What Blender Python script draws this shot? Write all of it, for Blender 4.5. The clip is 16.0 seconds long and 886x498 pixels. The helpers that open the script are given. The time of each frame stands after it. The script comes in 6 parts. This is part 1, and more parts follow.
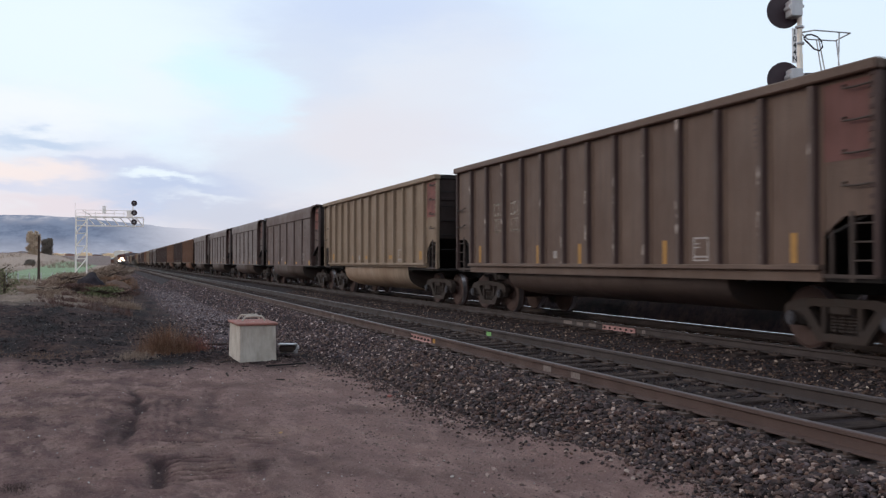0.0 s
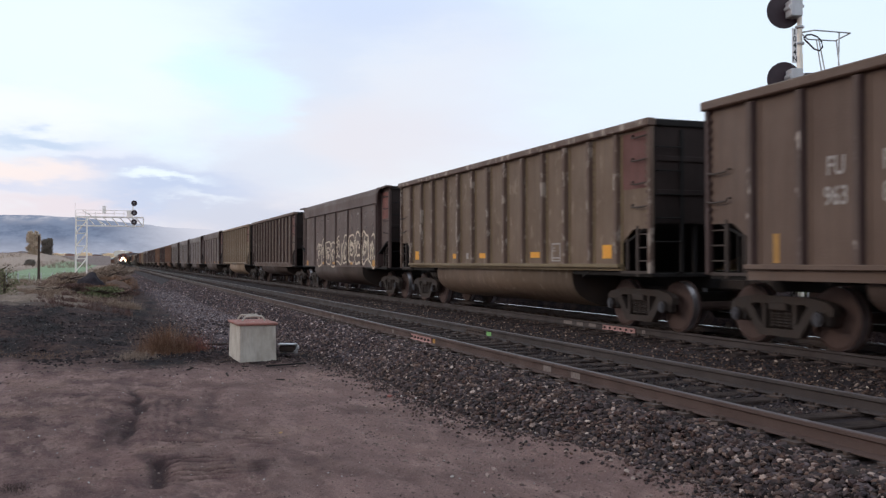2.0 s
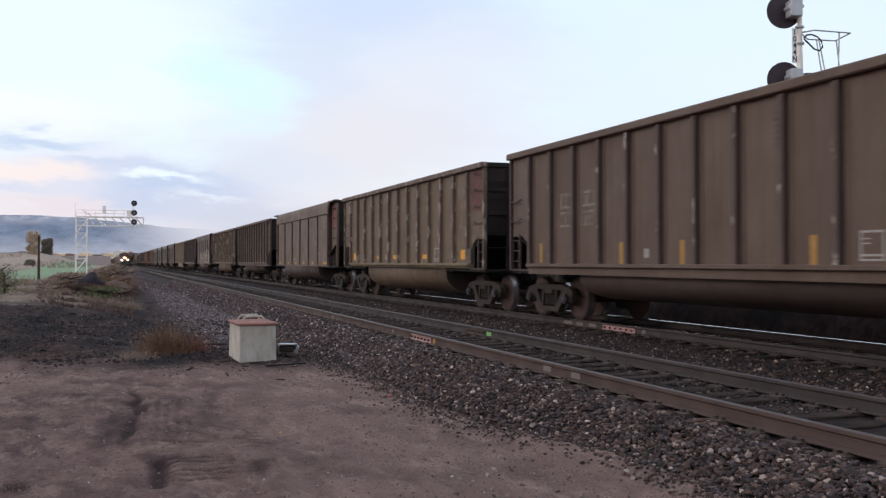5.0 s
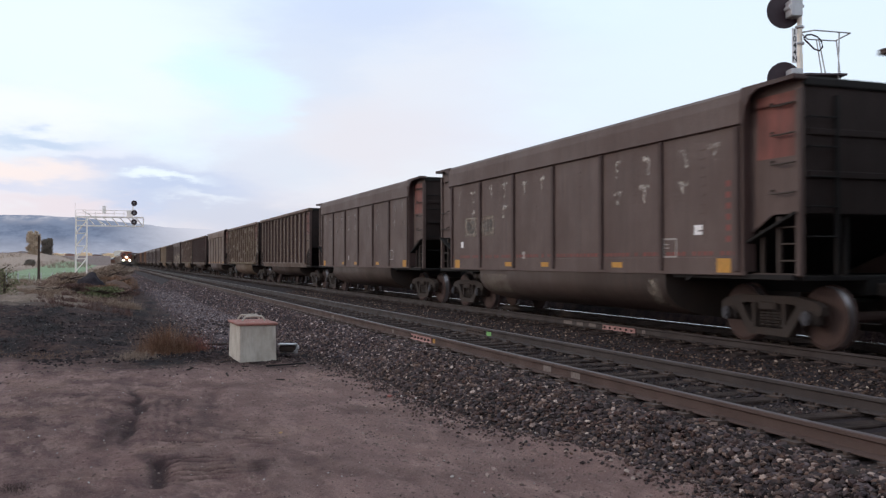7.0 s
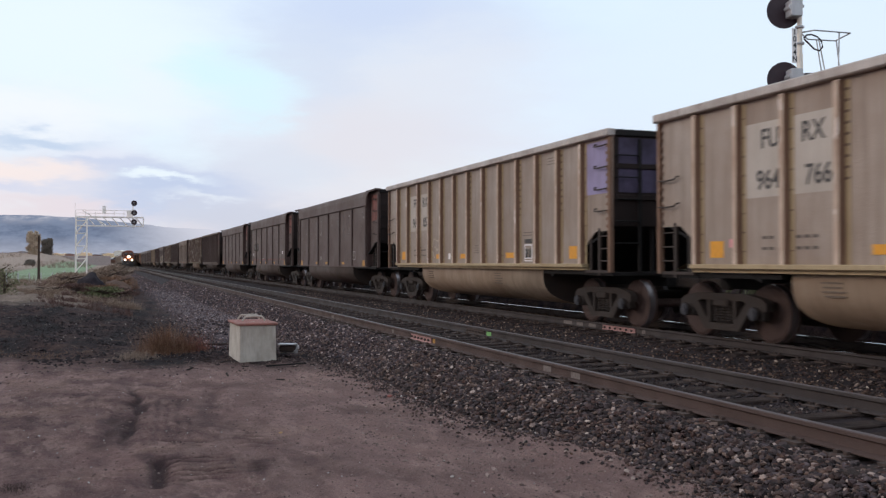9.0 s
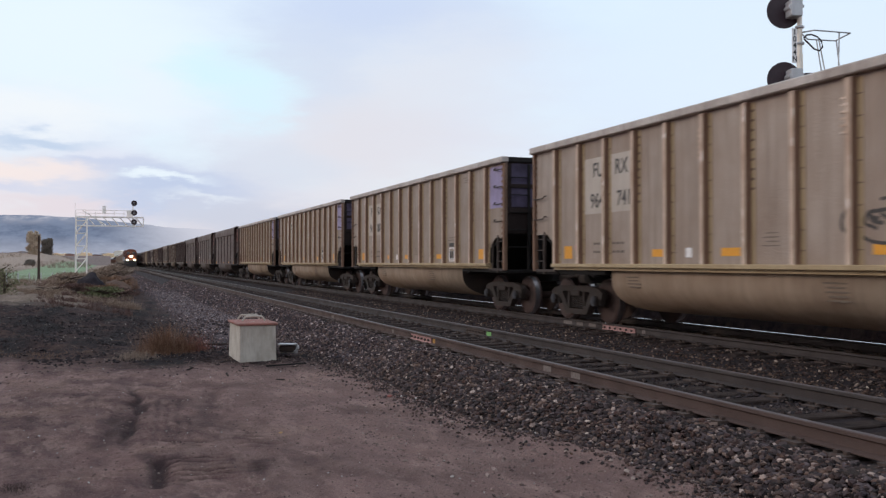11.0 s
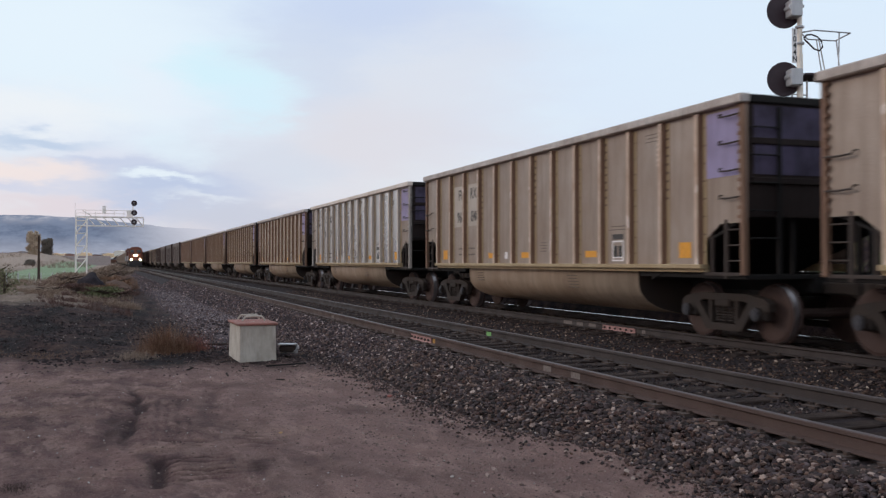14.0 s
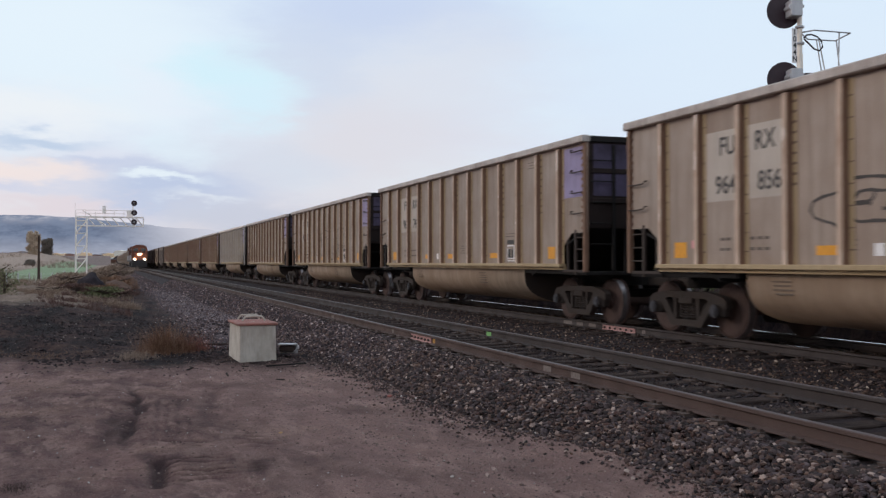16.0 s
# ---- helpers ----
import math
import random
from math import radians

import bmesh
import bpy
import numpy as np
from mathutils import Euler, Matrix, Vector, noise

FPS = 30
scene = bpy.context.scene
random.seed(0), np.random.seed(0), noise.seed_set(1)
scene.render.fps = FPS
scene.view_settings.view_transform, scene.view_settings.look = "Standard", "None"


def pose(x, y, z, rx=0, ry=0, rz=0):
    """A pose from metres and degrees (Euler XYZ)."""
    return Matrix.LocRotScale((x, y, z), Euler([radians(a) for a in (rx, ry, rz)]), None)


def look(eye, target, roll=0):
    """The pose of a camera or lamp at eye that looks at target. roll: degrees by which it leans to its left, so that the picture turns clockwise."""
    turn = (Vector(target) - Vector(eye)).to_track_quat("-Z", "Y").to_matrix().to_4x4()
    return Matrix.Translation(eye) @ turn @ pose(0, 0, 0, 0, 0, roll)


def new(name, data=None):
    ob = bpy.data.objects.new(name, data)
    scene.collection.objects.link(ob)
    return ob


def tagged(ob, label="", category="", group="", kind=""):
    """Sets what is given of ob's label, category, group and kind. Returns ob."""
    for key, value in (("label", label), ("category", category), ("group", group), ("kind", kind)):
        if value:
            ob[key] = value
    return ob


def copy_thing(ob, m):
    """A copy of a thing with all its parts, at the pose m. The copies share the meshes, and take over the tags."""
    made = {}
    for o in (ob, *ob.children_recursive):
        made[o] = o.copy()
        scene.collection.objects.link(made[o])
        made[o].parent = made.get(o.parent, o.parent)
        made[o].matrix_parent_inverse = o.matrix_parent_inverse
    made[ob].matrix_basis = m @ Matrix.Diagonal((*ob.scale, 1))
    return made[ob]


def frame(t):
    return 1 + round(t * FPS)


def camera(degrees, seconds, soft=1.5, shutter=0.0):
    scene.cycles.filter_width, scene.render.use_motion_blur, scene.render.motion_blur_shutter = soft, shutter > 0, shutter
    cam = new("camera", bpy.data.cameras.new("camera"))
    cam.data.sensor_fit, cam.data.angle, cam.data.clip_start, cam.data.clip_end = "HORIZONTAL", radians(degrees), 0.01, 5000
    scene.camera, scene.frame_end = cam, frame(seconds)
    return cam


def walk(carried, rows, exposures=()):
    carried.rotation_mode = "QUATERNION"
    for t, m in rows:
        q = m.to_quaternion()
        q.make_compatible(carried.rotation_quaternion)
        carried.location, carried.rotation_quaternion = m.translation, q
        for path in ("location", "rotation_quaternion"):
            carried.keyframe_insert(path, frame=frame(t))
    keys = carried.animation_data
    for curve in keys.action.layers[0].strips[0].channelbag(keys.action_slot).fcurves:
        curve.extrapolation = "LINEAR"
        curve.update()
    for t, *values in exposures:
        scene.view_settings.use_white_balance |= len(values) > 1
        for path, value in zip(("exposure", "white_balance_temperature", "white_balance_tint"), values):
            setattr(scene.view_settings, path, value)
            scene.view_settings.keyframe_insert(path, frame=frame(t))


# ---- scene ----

# ---- camera: it stands still beside the tracks; z = 0 is the top of the rails, y runs along the tracks ----
EYE = 1.268
TURN = 20.14
cam = camera(51.65, 16.0, soft=1.3, shutter=0.16)
walk(cam, [(0.0, pose(0, 0, EYE, 90.796, 0, -TURN)), (16.0, pose(0, 0, EYE, 90.796, 0, -TURN))],
     [(0.0, 0.12), (0.6, 0.18), (3.5, 0.19), (7.9, 0.18), (9.0, 0.11), (11.5, 0.07), (12.5, 0.04), (13.5, 0.02), (14.5, 0.0), (16.0, 0.0)])

NEAR_TRACK, FAR_TRACK = 6.03, 10.51
GROUND = -0.55
PITCH = 16.18          # coupled length of one coal car
WHEEL = 0.457


# ---- node helpers ----
def nodes_of(m):
    m.use_nodes = True
    nt = m.node_tree
    nt.nodes.clear()
    return nt


def nd(nt, kind, **props):
    n = nt.nodes.new(kind)
    for k, v in props.items():
        if k in n.inputs:
            n.inputs[k].default_value = v
    return n


def noise_fac(nt, vec, scale, detail=4.0, rough=0.6, lo=0.35, hi=0.65):
    n = nd(nt, "ShaderNodeTexNoise", Scale=scale, Detail=detail, Roughness=rough)
    nt.links.new(vec, n.inputs["Vector"])
    r = nd(nt, "ShaderNodeMapRange")
    r.inputs["From Min"].default_value, r.inputs["From Max"].default_value = lo, hi
    nt.links.new(n.outputs["Fac"], r.inputs["Value"])
    return r.outputs["Result"]


def blend(nt, fac, a, b, mode="MIX"):
    m = nt.nodes.new("ShaderNodeMix")
    m.data_type, m.blend_type = "RGBA", mode
    for socket, v in ((m.inputs[0], fac), (m.inputs[6], a), (m.inputs[7], b)):
        if isinstance(v, bpy.types.NodeSocket):
            nt.links.new(v, socket)
        elif isinstance(v, (int, float)):
            socket.default_value = v
        else:
            socket.default_value = (*v[:3], 1)
    return m.outputs[2]


def math_node(nt, op, a, b=0.0, c=0.0):
    m = nt.nodes.new("ShaderNodeMath")
    m.operation = op
    for socket, v in zip(m.inputs, (a, b, c)):
        if isinstance(v, bpy.types.NodeSocket):
            nt.links.new(v, socket)
        else:
            socket.default_value = v
    return m.outputs[0]


def coords(nt, scale=(1, 1, 1), space="Object"):
    tc = nt.nodes.new("ShaderNodeTexCoord")
    mp = nt.nodes.new("ShaderNodeMapping")
    mp.inputs["Scale"].default_value = scale
    nt.links.new(tc.outputs[space], mp.inputs["Vector"])
    return mp.outputs["Vector"]


CAST = (1.04, 0.945, 0.94)     # warm cast multiplied into every base colour in place of white balance


def finish(nt, color, rough=0.6, metal=0.0, bump=None, bump_by=0.01, spec=0.4):
    p = nd(nt, "ShaderNodeBsdfPrincipled", Metallic=metal)
    color = blend(nt, 1.0, color, CAST, "MULTIPLY")
    p.inputs["Specular IOR Level"].default_value = spec
    for socket, v in ((p.inputs["Base Color"], color), (p.inputs["Roughness"], rough)):
        if isinstance(v, bpy.types.NodeSocket):
            nt.links.new(v, socket)
        elif isinstance(v, (int, float)):
            socket.default_value = v
        else:
            socket.default_value = (*v[:3], 1)
    if bump is not None:
        b = nd(nt, "ShaderNodeBump", Strength=0.8, Distance=bump_by)
        nt.links.new(bump, b.inputs["Height"])
        nt.links.new(b.outputs["Normal"], p.inputs["Normal"])
    o = nt.nodes.new("ShaderNodeOutputMaterial")
    nt.links.new(p.outputs[0], o.inputs[0])
    return p


# ---- world: cloudy dawn sky, soft low sun ----
world = bpy.data.worlds.new("sky")
scene.world = world
world.use_nodes = True
wt = world.node_tree
wt.nodes.clear()
sky = wt.nodes.new("ShaderNodeTexSky")
sky.sky_type, sky.sun_disc = "NISHITA", False
sky.sun_elevation, sky.sun_rotation = radians(12), radians(-62)
sky_v = coords(wt, (1, 1, 1), "Generated")
sep = wt.nodes.new("ShaderNodeSeparateXYZ")
wt.links.new(sky_v, sep.inputs[0])
ramp = wt.nodes.new("ShaderNodeValToRGB")
wt.links.new(sep.outputs["Z"], ramp.inputs[0])
el = ramp.color_ramp.elements
el[0].position, el[0].color = 0.0, (0.80, 0.72, 0.74, 1)
el[1].position, el[1].color = 0.55, (0.66, 0.82, 1.0, 1)
for pos_, col_ in ((0.06, (0.80, 0.77, 0.83)), (0.14, (0.72, 0.77, 0.92)), (0.25, (0.70, 0.85, 1.02))):
    e_ = el.new(pos_)
    e_.color = (*col_, 1)
cl_v = coords(wt, (1.0, 1.0, 3.2), "Generated")
c1 = noise_fac(wt, cl_v, 2.3, 5.0, 0.55, 0.44, 0.58)
bright = blend(wt, math_node(wt, "MULTIPLY", c1, 0.6), ramp.outputs[0], (0.80, 0.95, 1.02))


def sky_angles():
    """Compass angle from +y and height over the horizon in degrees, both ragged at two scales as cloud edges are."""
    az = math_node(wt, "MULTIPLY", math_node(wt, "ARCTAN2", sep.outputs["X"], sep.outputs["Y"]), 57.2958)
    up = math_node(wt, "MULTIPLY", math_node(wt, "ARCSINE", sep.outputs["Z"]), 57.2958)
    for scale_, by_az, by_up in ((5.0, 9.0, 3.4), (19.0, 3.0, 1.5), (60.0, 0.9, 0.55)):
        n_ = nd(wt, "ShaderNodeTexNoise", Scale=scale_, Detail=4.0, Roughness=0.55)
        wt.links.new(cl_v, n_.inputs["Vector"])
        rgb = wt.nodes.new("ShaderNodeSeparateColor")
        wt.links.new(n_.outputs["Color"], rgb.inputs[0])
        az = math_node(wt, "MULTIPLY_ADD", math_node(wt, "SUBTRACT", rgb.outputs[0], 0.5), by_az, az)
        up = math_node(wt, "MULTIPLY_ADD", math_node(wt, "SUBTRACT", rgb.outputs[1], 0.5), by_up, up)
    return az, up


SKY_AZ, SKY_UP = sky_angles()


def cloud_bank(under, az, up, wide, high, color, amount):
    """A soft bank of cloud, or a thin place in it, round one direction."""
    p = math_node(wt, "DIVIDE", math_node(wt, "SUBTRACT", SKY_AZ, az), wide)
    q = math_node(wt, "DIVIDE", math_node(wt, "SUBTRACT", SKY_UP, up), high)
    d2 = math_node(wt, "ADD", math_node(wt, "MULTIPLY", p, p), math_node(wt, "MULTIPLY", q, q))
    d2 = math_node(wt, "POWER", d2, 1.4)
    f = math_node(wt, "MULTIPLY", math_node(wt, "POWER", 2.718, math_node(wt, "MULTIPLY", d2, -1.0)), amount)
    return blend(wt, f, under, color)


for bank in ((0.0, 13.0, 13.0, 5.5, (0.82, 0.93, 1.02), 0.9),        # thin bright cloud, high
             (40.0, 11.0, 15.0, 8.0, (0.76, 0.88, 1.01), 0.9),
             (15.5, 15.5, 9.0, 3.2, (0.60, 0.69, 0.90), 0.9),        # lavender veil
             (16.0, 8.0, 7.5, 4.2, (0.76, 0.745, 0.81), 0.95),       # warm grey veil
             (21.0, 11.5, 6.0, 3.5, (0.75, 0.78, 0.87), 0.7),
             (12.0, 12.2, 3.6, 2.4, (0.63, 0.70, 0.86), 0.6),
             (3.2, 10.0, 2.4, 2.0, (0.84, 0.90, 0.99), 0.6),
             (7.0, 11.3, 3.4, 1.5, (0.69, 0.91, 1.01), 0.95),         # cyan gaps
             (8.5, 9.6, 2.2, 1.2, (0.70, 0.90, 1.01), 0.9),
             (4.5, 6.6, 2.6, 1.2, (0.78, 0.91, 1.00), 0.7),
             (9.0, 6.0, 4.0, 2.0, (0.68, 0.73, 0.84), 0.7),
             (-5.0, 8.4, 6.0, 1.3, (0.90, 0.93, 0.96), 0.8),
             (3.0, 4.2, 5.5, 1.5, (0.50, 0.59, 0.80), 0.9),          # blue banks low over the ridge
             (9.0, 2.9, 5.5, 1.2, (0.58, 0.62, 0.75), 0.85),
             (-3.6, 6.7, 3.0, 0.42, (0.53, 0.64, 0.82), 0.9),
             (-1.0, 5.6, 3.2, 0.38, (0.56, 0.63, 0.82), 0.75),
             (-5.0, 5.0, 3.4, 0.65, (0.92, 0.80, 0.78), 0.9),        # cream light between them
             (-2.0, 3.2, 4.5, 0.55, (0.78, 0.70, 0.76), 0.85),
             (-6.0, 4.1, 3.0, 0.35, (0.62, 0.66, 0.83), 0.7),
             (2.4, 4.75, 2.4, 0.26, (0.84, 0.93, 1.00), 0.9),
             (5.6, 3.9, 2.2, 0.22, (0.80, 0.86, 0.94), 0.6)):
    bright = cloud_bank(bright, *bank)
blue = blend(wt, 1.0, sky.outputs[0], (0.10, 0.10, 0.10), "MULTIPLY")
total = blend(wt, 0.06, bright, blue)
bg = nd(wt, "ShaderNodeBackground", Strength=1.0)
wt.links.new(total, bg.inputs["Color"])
wo = wt.nodes.new("ShaderNodeOutputWorld")
wt.links.new(bg.outputs[0], wo.inputs[0])

sun = new("sun", bpy.data.lights.new("sun", "SUN"))
sun.data.energy, sun.data.angle, sun.data.color = 0.6, radians(14), (1.0, 0.86, 0.72)
sun.matrix_world = look((-40, 22, 16), (0, 0, 0))


# ---- materials ----
def weathered(name, base, dirt, rough=0.6, metal=0.0, scale=1.0, streak=True, amount=0.6, spec=0.4, fine=None, chips=None, relief=0.004, worn=0.60):
    """Painted or bare metal with dust, vertical streaks and fine grain."""
    m = bpy.data.materials.new(name)
    nt = nodes_of(m)
    v = coords(nt)
    big = noise_fac(nt, v, 0.7 * scale, 5, 0.6, 0.35, 0.68)
    col = blend(nt, math_node(nt, "MULTIPLY", big, amount), base, dirt)
    if streak:
        sv = coords(nt, (1.6, 5.0, 0.35))
        st = noise_fac(nt, sv, 1.5 * scale, 5, 0.6, 0.45, 0.75)
        col = blend(nt, math_node(nt, "MULTIPLY", st, amount * 0.7), col, [c * 0.62 for c in dirt])
    grain = noise_fac(nt, v, 26 * scale, 4, 0.7, 0.3, 0.7)
    col = blend(nt, math_node(nt, "MULTIPLY", grain, 0.22), col, fine or [c * 0.7 for c in base])
    if chips:
        shift = nt.nodes.new("ShaderNodeVectorMath")
        shift.operation = "MULTIPLY_ADD"
        nt.links.new(nt.nodes.new("ShaderNodeObjectInfo").outputs["Random"], shift.inputs[0])
        shift.inputs[1].default_value = (31.0, 17.0, 43.0)
        nt.links.new(coords(nt, (1.6, 1.2, 0.6)), shift.inputs[2])
        ch = noise_fac(nt, shift.outputs[0], 4.2, 4, 0.6, worn, worn + 0.05)
        col = blend(nt, math_node(nt, "MULTIPLY", ch, 0.8), col, chips)
    ro = math_node(nt, "MULTIPLY_ADD", big, 0.2, rough - 0.1)
    finish(nt, col, ro, metal, grain, relief, spec)
    return m


def earth(c):
    """The reddish cast of this soil."""
    return (c[0] * 1.05, c[1] * 0.95, c[2] * 1.02)


def speckled(name, a, b, c, scale, rough=0.95, bump_by=0.02):
    """Earthy matter in three colours at two scales."""
    m = bpy.data.materials.new(name)
    nt = nodes_of(m)
    v = coords(nt)
    f1 = noise_fac(nt, v, scale, 6, 0.65, 0.35, 0.65)
    f2 = noise_fac(nt, v, scale * 9, 5, 0.7, 0.35, 0.7)
    a, b, c = earth(a), earth(b), earth(c)
    col = blend(nt, f1, a, b)
    col = blend(nt, math_node(nt, "MULTIPLY", f2, 0.6), col, c)
    finish(nt, col, rough, 0, f2, bump_by, 0.2)
    return m


def random_tint(name, a, b, rough=0.9, island=True, spec=0.25):
    """Each piece takes its own shade between a and b."""
    m = bpy.data.materials.new(name)
    nt = nodes_of(m)
    if island:
        g = nt.nodes.new("ShaderNodeNewGeometry").outputs["Random Per Island"]
    else:
        g = nt.nodes.new("ShaderNodeObjectInfo").outputs["Random"]
    v = coords(nt)
    f = noise_fac(nt, v, 18, 4, 0.6)
    col = blend(nt, g, a, b)
    col = blend(nt, math_node(nt, "MULTIPLY", f, 0.4), col, [x * 0.5 for x in a])
    finish(nt, col, rough, 0, f, 0.006, spec)
    return m


def plain(name, base, rough=0.5, metal=0.0, vary=0.3, scale=8, spec=0.4):
    m = bpy.data.materials.new(name)
    nt = nodes_of(m)
    v = coords(nt)
    f = noise_fac(nt, v, scale, 5, 0.65)
    col = blend(nt, math_node(nt, "MULTIPLY", f, vary), base, [c * 0.55 for c in base])
    finish(nt, col, rough, metal, f, 0.003, spec)
    return m


def glowing(name, color, strength):
    m = bpy.data.materials.new(name)
    nt = nodes_of(m)
    e = nd(nt, "ShaderNodeEmission", Strength=strength)
    e.inputs["Color"].default_value = (*color, 1)
    o = nt.nodes.new("ShaderNodeOutputMaterial")
    nt.links.new(e.outputs[0], o.inputs[0])
    return m


def tie_wood():
    """Old creosoted wood: long grain, splits, dust in patches; each tie its own shade."""
    m = bpy.data.materials.new("old_tie_wood")
    nt = nodes_of(m)
    g = nt.nodes.new("ShaderNodeObjectInfo").outputs["Random"]
    grain = noise_fac(nt, coords(nt, (0.6, 14.0, 14.0)), 3.0, 6, 0.7, 0.4, 0.62)
    dust = noise_fac(nt, coords(nt), 4.0, 5, 0.7, 0.45, 0.62)
    col = blend(nt, g, (0.030, 0.021, 0.019), (0.066, 0.046, 0.039))
    col = blend(nt, math_node(nt, "MULTIPLY", grain, 0.75), col, (0.014, 0.010, 0.010))
    col = blend(nt, math_node(nt, "MULTIPLY", dust, 0.45), col, (0.085, 0.060, 0.050))
    finish(nt, col, 0.95, 0, grain, 0.012, 0.2)
    return m


def gravel_tint(name, tone=(1, 1, 1)):
    """Broken stone: mostly dark grey and brown, a few pale pieces; tone: its soot or tan, or paling for distance haze.
    """
    m = bpy.data.materials.new(name)
    nt = nodes_of(m)
    g = nt.nodes.new("ShaderNodeNewGeometry").outputs["Random Per Island"]
    ramp_ = nt.nodes.new("ShaderNodeValToRGB")
    nt.links.new(g, ramp_.inputs[0])
    e = ramp_.color_ramp.elements
    e[0].position, e[0].color = 0.0, (0.016, 0.013, 0.013, 1)
    e[1].position, e[1].color = 1.0, (0.50, 0.44, 0.39, 1)
    for p_, c_ in ((0.22, (0.028, 0.021, 0.022)), (0.34, (0.090, 0.053, 0.043)), (0.46, (0.050, 0.045, 0.055)), (0.56, (0.150, 0.103, 0.080)), (0.66, (0.032, 0.024, 0.024)), (0.76, (0.120, 0.102, 0.108)), (0.86, (0.045, 0.032, 0.032)), (0.92, (0.190, 0.145, 0.120)), (0.97, (0.27, 0.225, 0.205))):
        k_ = e.new(p_)
        k_.color = (*c_, 1)
    f = noise_fac(nt, coords(nt), 30, 4, 0.6)
    col = blend(nt, math_node(nt, "MULTIPLY", f, 0.35), ramp_.outputs[0], (0.04, 0.035, 0.033))
    col = blend(nt, 1.0, col, tone, "MULTIPLY")
    finish(nt, col, 0.9, 0, f, 0.004, 0.25)
    return m


M_TIE = tie_wood()
M_POLE = random_tint("weathered_pole_wood", (0.06, 0.042, 0.034), (0.085, 0.06, 0.048), 0.95, False)
M_STEEL_RUST = weathered("rusty_rail_steel", (0.092, 0.055, 0.044), (0.048, 0.029, 0.025), 0.75, 0.0, 2.0, False, 0.7)
# darker steel for all rails but the nearest
M_RAILDARK = weathered("sooty_rail_steel", (0.058, 0.042, 0.037), (0.034, 0.025, 0.024), 0.75, 0.0, 2.0, False, 0.7)
M_RAILTOP = plain("polished_rail_head", (0.82, 0.81, 0.82), 0.09, 1.0, 0.08)
M_RAILDULL = plain("dull_rail_head", (0.11, 0.09, 0.09), 0.5, 0.35, 0.3)
M_PLATE = plain("tie_plate_rust", (0.075, 0.05, 0.04), 0.85, 0.0, 0.5)
M_REDMARK = plain("red_marking_paint", (0.50, 0.28, 0.25), 0.7, 0.0, 0.9, 16)
M_WHITEMARK = plain("white_marking_paint", (0.22, 0.18, 0.16), 0.7, 0.0, 0.95, 22)
M_GREENMARK = plain("green_marking_paint", (0.22, 0.50, 0.16), 0.7, 0.0, 0.3, 30)
M_STONE = gravel_tint("crushed_ballast", (1.05, 0.94, 0.90))
# the next two are the same stone, paled as haze does with distance
M_HAZEDSTONE = gravel_tint("dusty_ballast", (1.42, 1.34, 1.40))
M_MIDSTONE = gravel_tint("weathered_ballast", (1.28, 1.19, 1.22))
M_SOOTYSTONE = gravel_tint("oily_ballast", (0.62, 0.58, 0.58))
M_TANSTONE = gravel_tint("tan_ballast", (1.12, 0.98, 0.86))
M_BALLAST = speckled("ballast_bed", (0.026, 0.020, 0.020), (0.048, 0.038, 0.036), (0.013, 0.011, 0.011), 3.0)
M_TRUCK = weathered("truck_steel", (0.030, 0.020, 0.016), (0.062, 0.042, 0.032), 0.8, 0.0, 3.0, False, 0.7)
M_WHEEL = weathered("wheel_rust", (0.074, 0.040, 0.031), (0.045, 0.026, 0.022), 0.75, 0.0, 3.0, False, 0.6)
M_TREAD = plain("wheel_tread", (0.35, 0.33, 0.33), 0.35, 0.8, 0.2)
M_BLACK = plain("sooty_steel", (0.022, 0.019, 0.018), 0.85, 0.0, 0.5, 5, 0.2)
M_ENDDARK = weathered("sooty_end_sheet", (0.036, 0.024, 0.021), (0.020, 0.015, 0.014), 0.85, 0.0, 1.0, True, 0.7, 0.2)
M_GRIMYPOST = plain("grimy_ladder_steel", (0.060, 0.043, 0.036), 0.7, 0.0, 0.4, 9, 0.3)
M_COAL = speckled("coal", (0.016, 0.015, 0.016), (0.03, 0.028, 0.028), (0.008, 0.008, 0.008), 6.0, 0.7)
M_YELLOW = plain("yellow_reflector", (0.80, 0.36, 0.03), 0.5, 0.0, 0.35, 14)
M_MIDYELLOW = plain("grimed_yellow_reflector", (0.56, 0.28, 0.05), 0.6, 0.0, 0.5, 12)
M_DIMYELLOW = plain("dirty_yellow_reflector", (0.42, 0.22, 0.05), 0.6, 0.0, 0.6, 14)
M_WHITE = plain("stencil_white", (0.86, 0.85, 0.83), 0.6, 0.0, 0.25, 20)
M_PALE = plain("faded_white_stencil", (0.40, 0.37, 0.34), 0.7, 0.0, 0.7, 9)
M_STENCIL = plain("worn_black_stencil", (0.075, 0.068, 0.064), 0.7, 0.0, 0.3, 10)
M_INK = plain("stencil_black", (0.04, 0.037, 0.036), 0.7, 0.0, 0.3, 20)
M_PURPLE = weathered("violet_end_paint", (0.36, 0.31, 0.50), (0.24, 0.20, 0.28), 0.6, 0.0, 1.6, True, 0.6)
# darker violet for the ends: soot, plus the gap's shade in the colour
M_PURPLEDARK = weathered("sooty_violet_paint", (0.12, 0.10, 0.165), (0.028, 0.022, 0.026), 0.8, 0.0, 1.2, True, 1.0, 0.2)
M_RED = weathered("faded_red_end_paint", (0.235, 0.072, 0.055), (0.10, 0.052, 0.043), 0.7, 0.0, 1.6, True, 0.9)
